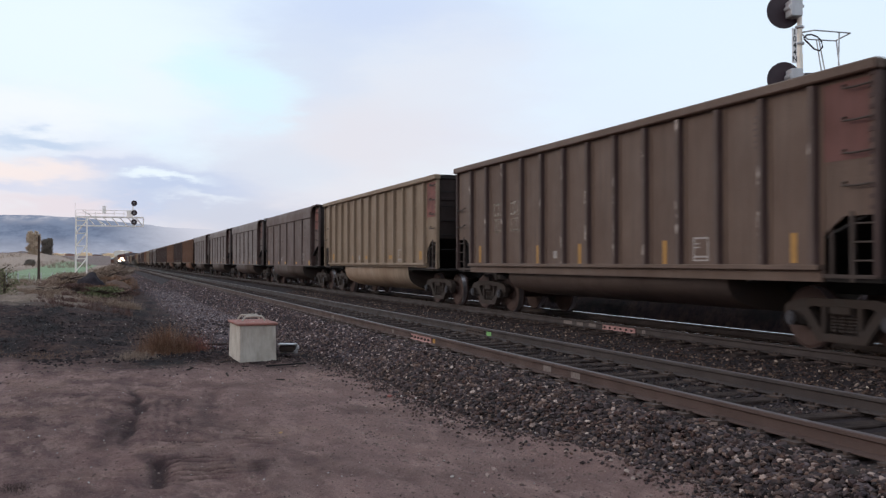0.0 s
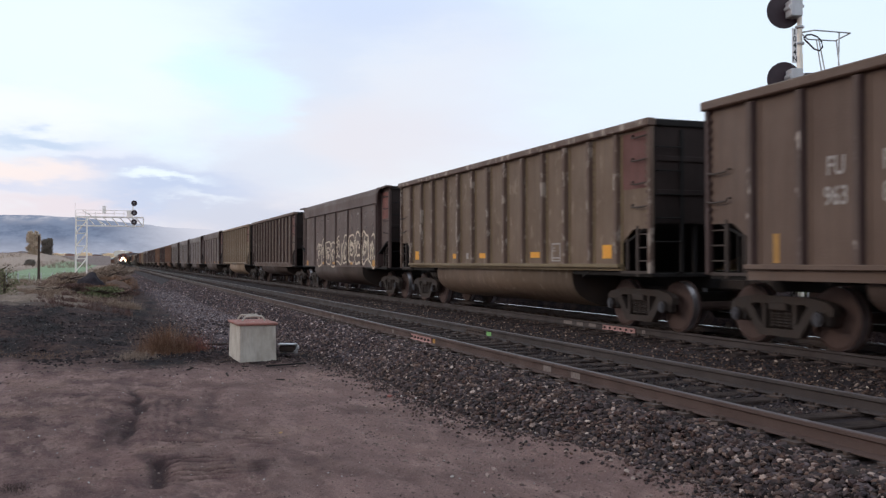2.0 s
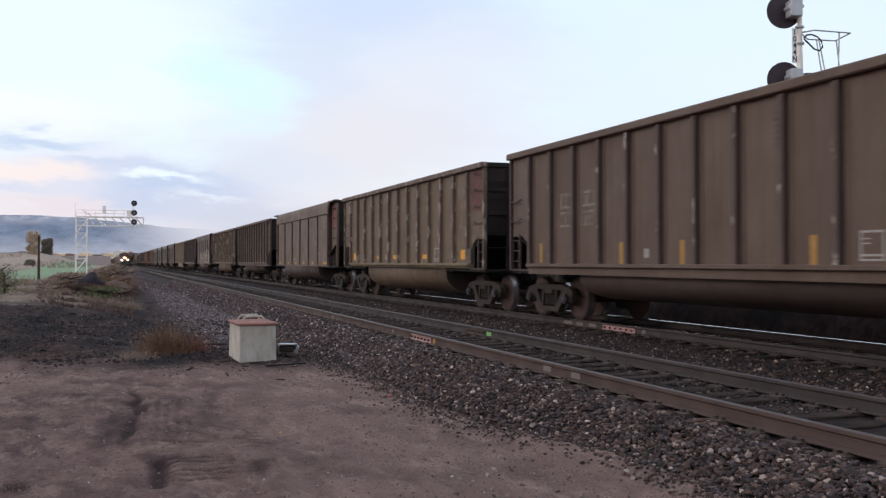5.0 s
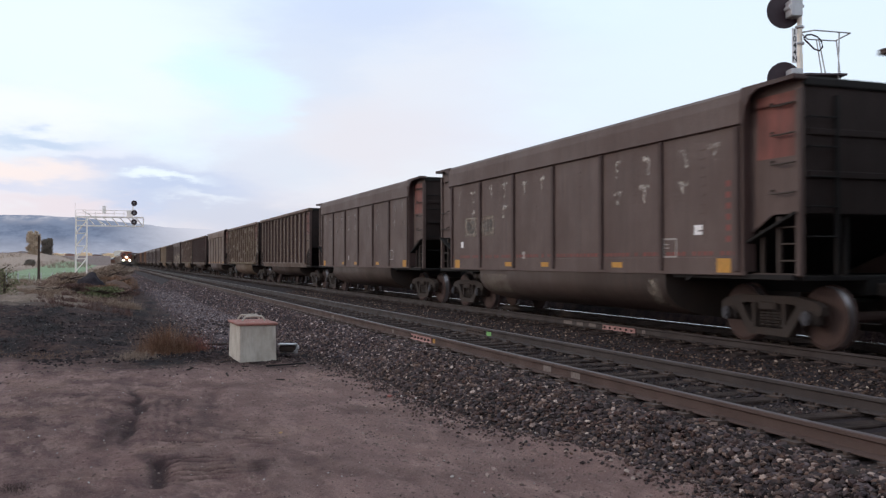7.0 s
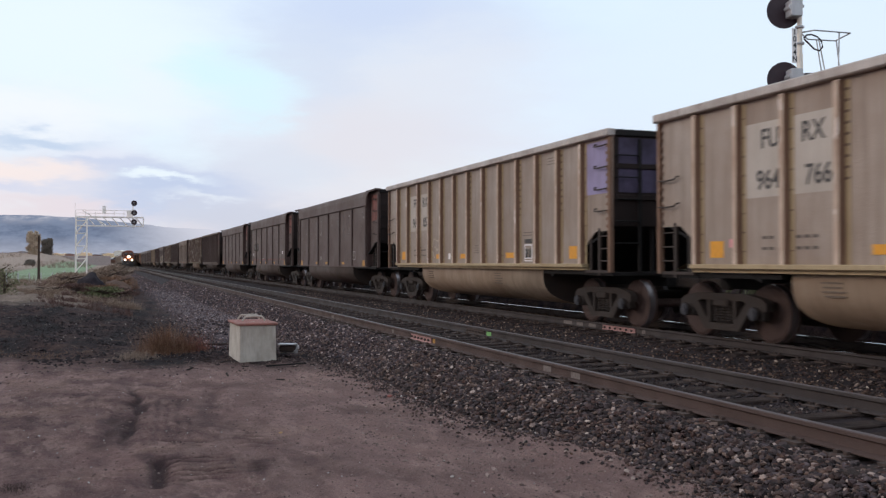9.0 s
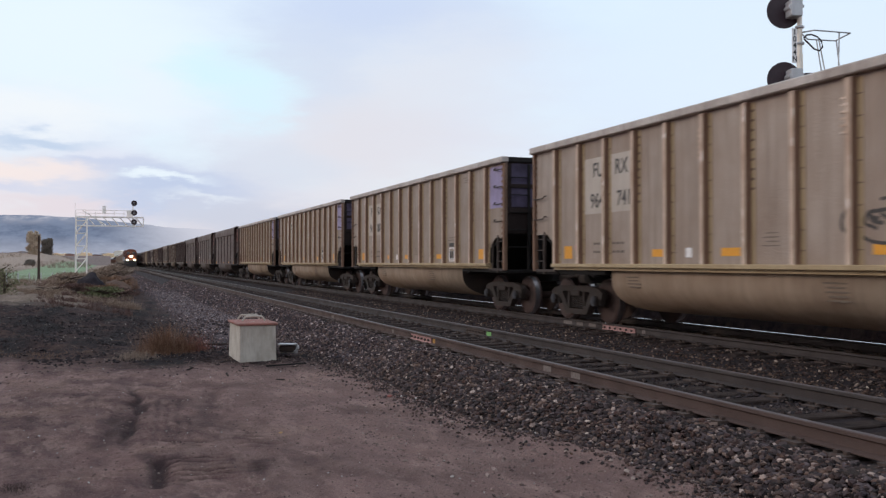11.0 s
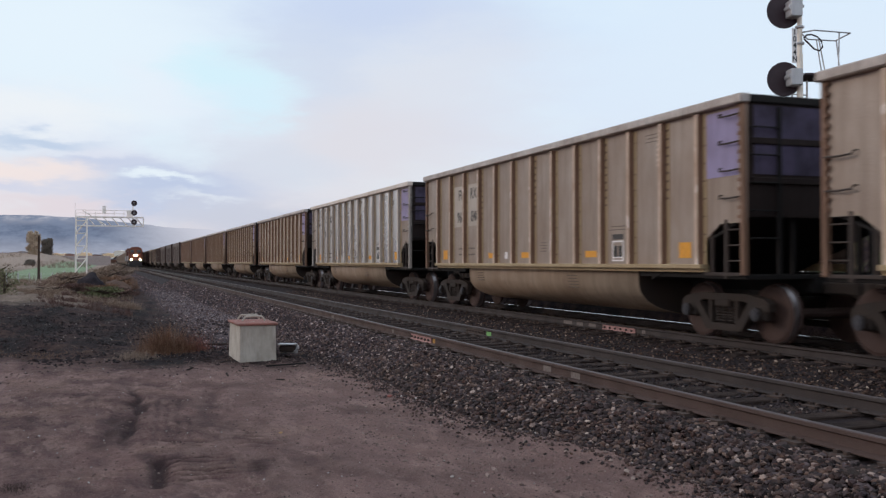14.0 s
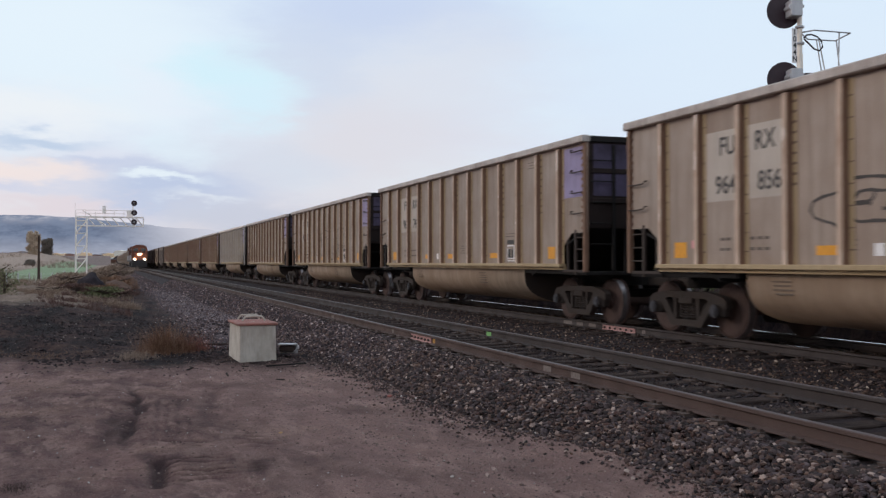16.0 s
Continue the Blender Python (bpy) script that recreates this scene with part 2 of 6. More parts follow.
M_REDDIM = weathered("sooty_red_end_paint", (0.15, 0.06, 0.05), (0.10, 0.05, 0.04), 0.75, 0.0, 1.6, True, 0.6)
M_DASH = plain("dark_weld_slot", (0.15, 0.10, 0.065), 0.8, 0.0, 0.4, 20)
M_BEARING = plain("blue_grey_bearing_cap", (0.060, 0.058, 0.066), 0.6, 0.3, 0.3, 20)
M_FAINTBELLY = plain("faint_belly_stencil", (0.20, 0.15, 0.11), 0.8, 0.0, 0.7, 14)
M_FAINTSIDE = plain("faint_side_print", (0.22, 0.175, 0.14), 0.8, 0.0, 0.7, 14)
M_PINK = plain("pink_sticker", (0.75, 0.30, 0.32), 0.6, 0.0, 0.3, 20)
M_CONCRETE = weathered("stained_concrete", (0.57, 0.53, 0.46), (0.36, 0.31, 0.25), 0.9, 0.0, 4.0, True, 0.7)
M_RUSTLID = weathered("rust_lid", (0.33, 0.125, 0.095), (0.24, 0.15, 0.13), 0.8, 0.0, 5.0, False, 0.9, 0.4, None, (0.45, 0.40, 0.36), 0.004, 0.62)
M_GALV = weathered("galvanised_steel", (0.55, 0.56, 0.57), (0.42, 0.42, 0.43), 0.45, 0.3, 1.5, True, 0.5)
M_MAST = weathered("white_mast_paint", (0.95, 0.91, 0.86), (0.84, 0.78, 0.71), 0.45, 0.0, 3.0, True, 0.35)
M_CREAM = plain("cream_mast_paint", (0.93, 0.86, 0.74), 0.4, 0.0, 0.12, 14)
M_SIGNALBLACK = plain("signal_black", (0.036, 0.016, 0.022), 0.5, 0.0, 0.3)
M_LENSGREY = plain("pale_signal_lens", (0.38, 0.38, 0.40), 0.2, 0.0, 0.2, 8, 0.6)
M_LENS = plain("dark_signal_lens", (0.09, 0.012, 0.014), 0.15, 0.0, 0.2, 8, 0.6)


# ---- mesh helpers ----
def add_box(bm, c, s, rot=None, bevel=0.0):
    m = Matrix.Translation(c)
    if rot is not None:
        m = m @ rot.to_4x4() if not isinstance(rot, Euler) else m @ rot.to_matrix().to_4x4()
    m = m @ Matrix.Diagonal((*s, 1))
    r = bmesh.ops.create_cube(bm, size=1.0, matrix=m)
    if bevel:
        edges = list({e for v in r["verts"] for e in v.link_edges})
        bmesh.ops.bevel(bm, geom=edges, offset=bevel, segments=1, affect="EDGES", profile=0.6)


def add_rod(bm, a, b, r, n=8, r2=None):
    a, b = Vector(a), Vector(b)
    d = b - a
    m = Matrix.Translation((a + b) / 2) @ d.to_track_quat("Z", "Y").to_matrix().to_4x4()
    bmesh.ops.create_cone(bm, cap_ends=True, segments=n, radius1=r, radius2=r if r2 is None else r2, depth=d.length, matrix=m)


def add_path(bm, pts, r, n=8):
    for a, b in zip(pts, pts[1:]):
        add_rod(bm, a, b, r, n)


def tube_along(pts, r, n=8):
    """One closed tube through the points."""
    bm, rings = bmesh.new(), []
    for i, p in enumerate(pts):
        d = Vector(pts[min(i + 1, len(pts) - 1)]) - Vector(pts[max(i - 1, 0)])
        q = d.to_track_quat("Z", "Y").to_matrix()
        rings.append([bm.verts.new(Vector(p) + q @ Vector((r * math.cos(6.2832 * k / n), r * math.sin(6.2832 * k / n), 0))) for k in range(n)])
    for a, b in zip(rings, rings[1:]):
        for k in range(n):
            bm.faces.new((a[k], a[(k + 1) % n], b[(k + 1) % n], b[k]))
    bm.faces.new(rings[0][::-1])
    bm.faces.new(rings[-1])
    return bm


def add_prism(bm, outline, x0, x1, axes="yz"):
    """The outline, in the two axes named, made solid from x0 to x1 along the third."""
    def place(a, b, c):
        return {"yz": (c, a, b), "xz": (a, c, b), "xy": (a, b, c)}[axes]
    lo = [bm.verts.new(place(a, b, x0)) for a, b in outline]
    hi = [bm.verts.new(place(a, b, x1)) for a, b in outline]
    n = len(outline)
    faces = [bm.faces.new(lo), bm.faces.new(hi)]
    faces += [bm.faces.new((lo[i], lo[(i + 1) % n], hi[(i + 1) % n], hi[i])) for i in range(n)]
    bmesh.ops.recalc_face_normals(bm, faces=faces)


def mesh_of(name, bm, mat, smooth=False):
    me = bpy.data.meshes.new(name)
    bmesh.ops.recalc_face_normals(bm, faces=bm.faces[:])
    bm.to_mesh(me)
    bm.free()
    for m_ in (mat if isinstance(mat, (list, tuple)) else [mat]):
        me.materials.append(m_)
    if smooth:
        me.polygons.foreach_set("use_smooth", [True] * len(me.polygons))
    return me


def part(name, bm, mat, parent, label="", at=None, smooth=False):
    ob = new(name, mesh_of(name, bm, mat, smooth))
    ob.parent = parent
    if at is not None:
        ob.matrix_basis = at
    return tagged(ob, label)


def again(ob, at, parent=None):
    """A further piece on the same mesh."""
    o = new(ob.name.split(".")[0], ob.data)
    o.parent = parent or ob.parent
    o.matrix_basis = at
    return o


def thing(name, bm, mat, label, category, at=None, group="", kind="", smooth=False):
    ob = new(name, mesh_of(name, bm, mat, smooth))
    if at is not None:
        ob.matrix_basis = at
    return tagged(ob, label, category, group, kind)


def empty(name, label, category, at=None, group="", kind=""):
    ob = new(name)
    if at is not None:
        ob.matrix_basis = at
    return tagged(ob, label, category, group, kind)


def lettering(name, text, size, mat, parent, at, label="", wide=1.0):
    cu = bpy.data.curves.new(name, "FONT")
    cu.body, cu.size, cu.extrude, cu.align_x = text, size, 0.002, "CENTER"
    cu.offset = 0.012 * size
    tmp = bpy.data.objects.new(name, cu)
    me = bpy.data.meshes.new_from_object(tmp)
    bpy.data.objects.remove(tmp)
    me.materials.clear()
    me.materials.append(mat)
    me.transform(Matrix.Diagonal((wide, 1, 1, 1)))
    ob = new(name, me)
    ob.parent = parent
    ob.matrix_basis = at
    return tagged(ob, label)


def smoothstep(a, b, x):
    t = np.clip((x - a) / (b - a), 0, 1)
    return t * t * (3 - 2 * t)


# ---- ground: one sheet from the dirt lot to the horizon ----
def lump(x, y, scale, seed):
    """Smooth numpy noise from a few turned sines."""
    r = np.random.RandomState(seed)
    out = 0 * x
    for k in range(7):
        a, f, p = r.uniform(0, 6.28), r.uniform(0.6, 1.9) / scale, r.uniform(0, 6.28)
        out = out + np.sin((x * np.cos(a) + y * np.sin(a)) * f * 6.28 + p)
    return out / 7


def dent(x, y, cx, cy, wx, wy, power=2):
    """A soft-edged oval patch, 1 in its middle."""
    return np.exp(-(((x - cx) / wx) ** 2 + ((y - cy) / wy) ** 2) ** (power / 2))


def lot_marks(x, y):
    """Where wheels have churned the lot: ruts, lugged tyre prints, moist patches; the last mask also paints shade into
    the dents.
    """
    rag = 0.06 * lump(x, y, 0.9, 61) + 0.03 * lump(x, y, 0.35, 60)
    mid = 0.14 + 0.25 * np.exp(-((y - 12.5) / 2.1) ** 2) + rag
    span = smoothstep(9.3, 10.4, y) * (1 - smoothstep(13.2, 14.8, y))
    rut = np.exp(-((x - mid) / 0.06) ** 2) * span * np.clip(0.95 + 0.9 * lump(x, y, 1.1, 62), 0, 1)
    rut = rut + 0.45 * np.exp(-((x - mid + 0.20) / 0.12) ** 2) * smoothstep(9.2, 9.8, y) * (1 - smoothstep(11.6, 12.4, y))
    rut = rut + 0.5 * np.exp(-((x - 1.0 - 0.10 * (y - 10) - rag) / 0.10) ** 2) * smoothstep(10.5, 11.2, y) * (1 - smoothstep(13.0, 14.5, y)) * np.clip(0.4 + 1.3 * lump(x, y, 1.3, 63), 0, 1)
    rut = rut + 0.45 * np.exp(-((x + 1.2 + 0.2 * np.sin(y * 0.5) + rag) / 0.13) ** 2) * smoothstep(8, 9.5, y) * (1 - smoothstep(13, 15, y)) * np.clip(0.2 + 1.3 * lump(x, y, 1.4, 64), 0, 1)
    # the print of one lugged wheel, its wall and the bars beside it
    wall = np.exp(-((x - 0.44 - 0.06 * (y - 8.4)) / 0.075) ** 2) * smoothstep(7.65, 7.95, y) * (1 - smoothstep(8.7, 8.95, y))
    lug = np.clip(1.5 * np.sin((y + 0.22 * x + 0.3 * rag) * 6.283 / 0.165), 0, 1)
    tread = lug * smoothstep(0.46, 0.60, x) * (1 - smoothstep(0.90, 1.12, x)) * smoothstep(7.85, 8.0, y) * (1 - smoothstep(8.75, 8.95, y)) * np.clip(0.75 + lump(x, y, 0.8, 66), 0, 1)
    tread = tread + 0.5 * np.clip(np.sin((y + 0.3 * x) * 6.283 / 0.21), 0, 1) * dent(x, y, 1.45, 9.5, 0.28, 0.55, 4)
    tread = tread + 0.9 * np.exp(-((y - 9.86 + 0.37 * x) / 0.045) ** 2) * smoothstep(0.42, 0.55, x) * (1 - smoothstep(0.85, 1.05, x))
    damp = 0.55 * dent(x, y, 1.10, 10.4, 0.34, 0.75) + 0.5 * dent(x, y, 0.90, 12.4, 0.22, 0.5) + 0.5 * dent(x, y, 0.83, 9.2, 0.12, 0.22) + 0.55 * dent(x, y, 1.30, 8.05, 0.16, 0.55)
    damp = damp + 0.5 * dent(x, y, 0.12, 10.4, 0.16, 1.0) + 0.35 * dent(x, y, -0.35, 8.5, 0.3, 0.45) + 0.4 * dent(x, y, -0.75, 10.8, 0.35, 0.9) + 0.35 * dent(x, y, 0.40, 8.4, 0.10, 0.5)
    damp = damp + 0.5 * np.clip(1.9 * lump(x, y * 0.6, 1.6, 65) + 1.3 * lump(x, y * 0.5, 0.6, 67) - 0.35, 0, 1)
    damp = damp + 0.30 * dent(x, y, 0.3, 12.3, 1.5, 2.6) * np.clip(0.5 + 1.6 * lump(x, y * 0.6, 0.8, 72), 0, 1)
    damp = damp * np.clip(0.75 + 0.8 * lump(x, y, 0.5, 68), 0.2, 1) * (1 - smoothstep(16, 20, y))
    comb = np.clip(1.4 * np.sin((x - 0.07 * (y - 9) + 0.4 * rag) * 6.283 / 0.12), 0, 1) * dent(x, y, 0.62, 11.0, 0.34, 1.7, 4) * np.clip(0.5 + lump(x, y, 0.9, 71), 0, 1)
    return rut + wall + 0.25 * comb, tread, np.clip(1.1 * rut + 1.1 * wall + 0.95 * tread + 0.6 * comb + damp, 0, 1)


def approach(y):
    """1 where the dirt has been pushed up over the ballast shoulder, by the place of the tripod."""
    return 1 - smoothstep(7.0, 10.6, y)


def ground_height(x, y):
    z = GROUND + 0 * x
    lot = 1 - smoothstep(14, 22, y)
    z = z + 0.045 * lump(x, y, 3.0, 3) + 0.013 * lump(x, y, 0.55, 4) * (1 + 0.6 * lot) + 0.012 * lump(x, y, 0.19, 14) * lot
    left = smoothstep(1.5, -2.5, x)
    z = z + (0.10 * lump(x, y, 1.1, 9) + 0.16 * lump(x, y, 2.6, 19)) * smoothstep(17, 21, y) * left * (1 - smoothstep(60, 90, y))
    z = z + left * (0.30 * smoothstep(24, 34, y) * (1 - smoothstep(40, 60, y)) + 0.5 * lump(x, y, 9.0, 5) * smoothstep(28, 40, y) * (1 - smoothstep(120, 180, y)))
    z = z - 0.5 * smoothstep(-3.5, -6.0, x) * smoothstep(80, 110, y) * (1 - smoothstep(200, 240, y))
    z = z + (5.2 + 0.8 * lump(x, y, 60.0, 6)) * smoothstep(-4, -26, x) * smoothstep(225, 400, y) * (1 - smoothstep(700, 1000, y))
    z = z + 1.6 * smoothstep(-7.5, -11, x) * smoothstep(50, 80, y) * (1 - smoothstep(90, 112, y))
    z = z + 9.5 * smoothstep(1020, 1250, y)
    z = z + (3.9 + 0.3 * lump(x, y, 5.0, 7)) * smoothstep(15.5, 25.0, x) * (1 - smoothstep(60, 120, x))
    z = z + 0.86 * np.exp(-((x - 13.05) / 0.42) ** 2)
    rut, tread, _ = lot_marks(x, y)
    z = z - 0.065 * rut - 0.045 * tread
    # level below the tracks
    near = approach(y)
    z = z + 0.13 * near * smoothstep(3.5, 4.2, x) * (1 - smoothstep(4.9, 5.2, x))
    bed = smoothstep(3.5 + 0.6 * near, 4.3 + 0.35 * near, x) * (1 - smoothstep(12.2, 12.9, x))
    return z * (1 - bed) + bed * (GROUND - 0.03)


def grid_mesh(name, xs, ys, zf, mats):
    X, Y = np.meshgrid(xs, ys)
    Z = zf(X, Y)
    V = np.stack([X, Y, Z], -1).reshape(-1, 3)
    nx, ny = len(xs), len(ys)
    i = (np.arange(ny - 1)[:, None] * nx + np.arange(nx - 1)[None, :]).reshape(-1)
    F = np.stack([i, i + 1, i + nx + 1, i + nx], -1)
    me = bpy.data.meshes.new(name)
    me.from_pydata(V.tolist(), [], F.tolist())
    for m_ in mats:
        me.materials.append(m_)
    me.polygons.foreach_set("use_smooth", [True] * len(me.polygons))
    return me


def ground_material():
    m = bpy.data.materials.new("ground_earth")
    nt = nodes_of(m)
    v = coords(nt)
    s = nt.nodes.new("ShaderNodeSeparateXYZ")
    nt.links.new(v, s.inputs[0])
    wob = noise_fac(nt, v, 0.45, 5, 0.6, 0.0, 1.0)
    f1 = noise_fac(nt, v, 0.8, 6, 0.65, 0.36, 0.66)
    f2 = noise_fac(nt, v, 7.0, 6, 0.7, 0.36, 0.68)
    f3 = noise_fac(nt, v, 45.0, 4, 0.7, 0.4, 0.66)
    dirt = blend(nt, f1, (0.165, 0.112, 0.108), (0.350, 0.245, 0.215))
    f0 = noise_fac(nt, coords(nt, (1.6, 0.5, 1.0)), 0.62, 5, 0.65, 0.47, 0.60)
    dirt = blend(nt, math_node(nt, "MULTIPLY", f0, 0.7), dirt, (0.105, 0.066, 0.062))
    fo = noise_fac(nt, coords(nt, (0.8, 1.0, 1.0)), 1.1, 5, 0.65, 0.52, 0.68)
    dirt = blend(nt, math_node(nt, "MULTIPLY", fo, 0.75), dirt, (0.41, 0.31, 0.235))
    fs = noise_fac(nt, coords(nt, (1.5, 0.6, 1.0)), 3.2, 7, 0.72, 0.52, 0.70)
    dirt = blend(nt, math_node(nt, "MULTIPLY", fs, 0.6), dirt, (0.100, 0.067, 0.061))
    fk = noise_fac(nt, coords(nt, (1.3, 0.7, 1.0)), 6.5, 5, 0.65, 0.60, 0.66)
    dirt = blend(nt, math_node(nt, "MULTIPLY", fk, 0.75), dirt, (0.091, 0.056, 0.050))
    fm = noise_fac(nt, coords(nt, (1.3, 0.5, 1.0)), 1.9, 6, 0.65, 0.46, 0.62)
    dirt = blend(nt, math_node(nt, "MULTIPLY", fm, 0.6), dirt, (0.38, 0.295, 0.255))
    fl = noise_fac(nt, v, 15.0, 3, 0.6, 0.60, 0.65)
    dirt = blend(nt, math_node(nt, "MULTIPLY", fl, 0.65), dirt, (0.073, 0.046, 0.041))
    fw = noise_fac(nt, v, 38.0, 2, 0.5, 0.665, 0.69)
    dirt = blend(nt, math_node(nt, "MULTIPLY", fw, 0.8), dirt, (0.512, 0.403, 0.342))
    dirt = blend(nt, math_node(nt, "MULTIPLY", f2, 0.45), dirt, (0.134, 0.085, 0.076))
    dirt = blend(nt, math_node(nt, "MULTIPLY", f3, 0.35), dirt, (0.366, 0.275, 0.226))
    fd = noise_fac(nt, coords(nt, (1.4, 0.6, 1.0)), 1.5, 8, 0.68, 0.49, 0.64)
    dirt = blend(nt, math_node(nt, "MULTIPLY", fd, 0.62), dirt, (0.112, 0.078, 0.075))
    fe = noise_fac(nt, coords(nt, (1.5, 0.55, 1.0)), 2.3, 7, 0.7, 0.53, 0.62)
    dirt = blend(nt, math_node(nt, "MULTIPLY", fe, 0.6), dirt, (0.44, 0.34, 0.285))
    fg = noise_fac(nt, v, 85.0, 3, 0.7, 0.50, 0.62)
    dirt = blend(nt, math_node(nt, "MULTIPLY", fg, 0.35), dirt, (0.075, 0.052, 0.048))
    drier = nd(nt, "ShaderNodeMapRange")
    drier.interpolation_type = "SMOOTHSTEP"
    drier.inputs["From Min"].default_value, drier.inputs["From Max"].default_value = 0.4, 2.6
    nt.links.new(s.outputs["X"], drier.inputs["Value"])
    dirt = blend(nt, math_node(nt, "MULTIPLY", drier.outputs["Result"], 0.32), dirt, (0.40, 0.31, 0.265))
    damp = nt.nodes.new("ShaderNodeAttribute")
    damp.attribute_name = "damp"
    # darkens moist patches, and ruts and prints as the shade inside them
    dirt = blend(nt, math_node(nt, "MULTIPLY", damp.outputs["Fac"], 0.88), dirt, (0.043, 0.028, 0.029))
    dirt = blend(nt, 1.0, dirt, (1.12, 1.0, 1.03), "MULTIPLY")
    fc = noise_fac(nt, v, 2.6, 6, 0.7, 0.42, 0.62)
    cinder = blend(nt, f2, (0.021, 0.014, 0.017), (0.064, 0.037, 0.038))
    cinder = blend(nt, math_node(nt, "MULTIPLY", fc, 0.7), cinder, (0.105, 0.064, 0.052))
    cinder = blend(nt, math_node(nt, "MULTIPLY", f0, 0.85), cinder, (0.018, 0.015, 0.016))
    yy = math_node(nt, "MULTIPLY_ADD", wob, 5.0, s.outputs["Y"])
    yy = math_node(nt, "MULTIPLY_ADD", s.outputs["X"], 0.55, yy)

    def step(val, a, b):
        r = nd(nt, "ShaderNodeMapRange")
        r.interpolation_type = "SMOOTHSTEP"
        r.inputs["From Min"].default_value, r.inputs["From Max"].default_value = a, b
        nt.links.new(val, r.inputs["Value"])
        return r.outputs["Result"]
    col = blend(nt, step(yy, 18.2, 21.0), dirt, cinder)
    # gravel strip, its colour lightened for haze farther off
    gritty = blend(nt, f2, (0.150, 0.124, 0.132), (0.270, 0.228, 0.235))
    col = blend(nt, math_node(nt, "MULTIPLY", step(s.outputs["X"], 1.7, 2.9), step(yy, 21, 30)), col, gritty)
    dry = blend(nt, f1, (0.37, 0.29, 0.245), (0.24, 0.185, 0.155))
    dry = blend(nt, math_node(nt, "MULTIPLY", f2, 0.5), dry, (0.173, 0.144, 0.079))
    col = blend(nt, math_node(nt, "MULTIPLY", step(yy, 33, 40), step(math_node(nt, "MULTIPLY", s.outputs["X"], -1.0), -0.2, 1.2)), col, dry)
    grass = blend(nt, f1, (0.23, 0.32, 0.19), (0.30, 0.37, 0.24))
    far = math_node(nt, "MULTIPLY", math_node(nt, "MULTIPLY", step(yy, 105, 125), step(math_node(nt, "MULTIPLY_ADD", s.outputs["X"], 32.8, math_node(nt, "MULTIPLY", s.outputs["Y"], -1.0)), -850, -790)), step(math_node(nt, "MULTIPLY", s.outputs["X"], -1.0), 3.5, 5.0))
    col = blend(nt, far, col, grass)
    hillside = blend(nt, f1, (0.45, 0.36, 0.295), (0.29, 0.23, 0.185))
    col = blend(nt, math_node(nt, "MULTIPLY", step(yy, 225, 260), math_node(nt, "SUBTRACT", 1.0, far)), col, hillside)
    plainland = blend(nt, f1, (0.23, 0.175, 0.155), (0.15, 0.12, 0.11))
    col = blend(nt, step(yy, 420, 520), col, plainland)
    col = blend(nt, step(s.outputs["X"], 11.9, 12.6), col, cinder)
    h = math_node(nt, "ADD", math_node(nt, "MULTIPLY", f2, 0.8), math_node(nt, "MULTIPLY", f3, 0.55))
    h = math_node(nt, "MULTIPLY_ADD", fc, 0.45, h)
    finish(nt, col, 0.95, 0, h, 0.075, 0.15)
    return m


def spread(lo, hi, fine_lo, fine_hi, step, grow):
    out = list(np.arange(fine_lo, fine_hi, step))
    d, x = step, fine_hi
    while x < hi:
        out.append(x)
        d *= grow
        x += d
    out.append(hi)
    d, x, low = step, fine_lo, []
    while x > lo:
        d *= grow
        x -= d
        low.append(max(x, lo))
    return np.array(sorted(set(low + out)))


gx = np.unique(np.concatenate([spread(-4000, 4000, -5, 5.0, 0.042, 1.12), np.arange(12.0, 14.4, 0.12)]))
gy = np.unique(np.concatenate([spread(-900, 4800, 4.5, 22, 0.07, 1.045), np.arange(7.2, 14.5, 0.028)]))
ground = new("ground", grid_mesh("ground", gx, gy, ground_height, [ground_material()]))
GX, GY = np.meshgrid(gx, gy)
damp_shade_attr = ground.data.attributes.new("damp", "FLOAT", "POINT")
damp_shade_attr.data.foreach_set("value", lot_marks(GX, GY)[2].reshape(-1).astype(np.float32))
tagged(ground, "brown dirt lot with ruts beside dark cinders and dry grass", "ground", kind="structure")


# ---- ballast bed ----
def ballast_height(x):
    """Cross-section of the ballast under the two tracks."""
    top = -0.205
    z = np.where(x < 4.72, GROUND - 0.10 + (x - 3.85) / (4.72 - 3.85) * (top + 0.015 - GROUND + 0.10), top)
    mid = 0.06 * np.exp(-((x - 8.27) / 0.7) ** 2)
    z = np.where(x > 12.0, top - (x - 12.0) * 0.45, z)
    return z - mid


bx = np.concatenate([np.linspace(3.85, 4.72, 8), np.linspace(4.8, 11.95, 26), np.linspace(12.2, 12.9, 4)])
by = spread(-400, 2400, -6, 60, 0.35, 1.15)


def bed_height(X, Y):
    return ballast_height(X) + 0.025 * lump(X, Y, 0.8, 21) + 0.012 * lump(X, Y, 0.3, 22)


ballast = new("ballast_bed", grid_mesh("ballast_bed", bx, by, bed_height, [M_BALLAST]))
tagged(ballast, "grey crushed-stone ballast bed under two railway tracks", "ballast", kind="structure")


def ico():
    bm = bmesh.new()
    bmesh.ops.create_icosphere(bm, subdivisions=1, radius=1.0)
    v = np.array([tuple(q.co) for q in bm.verts])
    f = np.array([[q.index for q in p.verts] for p in bm.faces])
    bm.free()
    return v, f


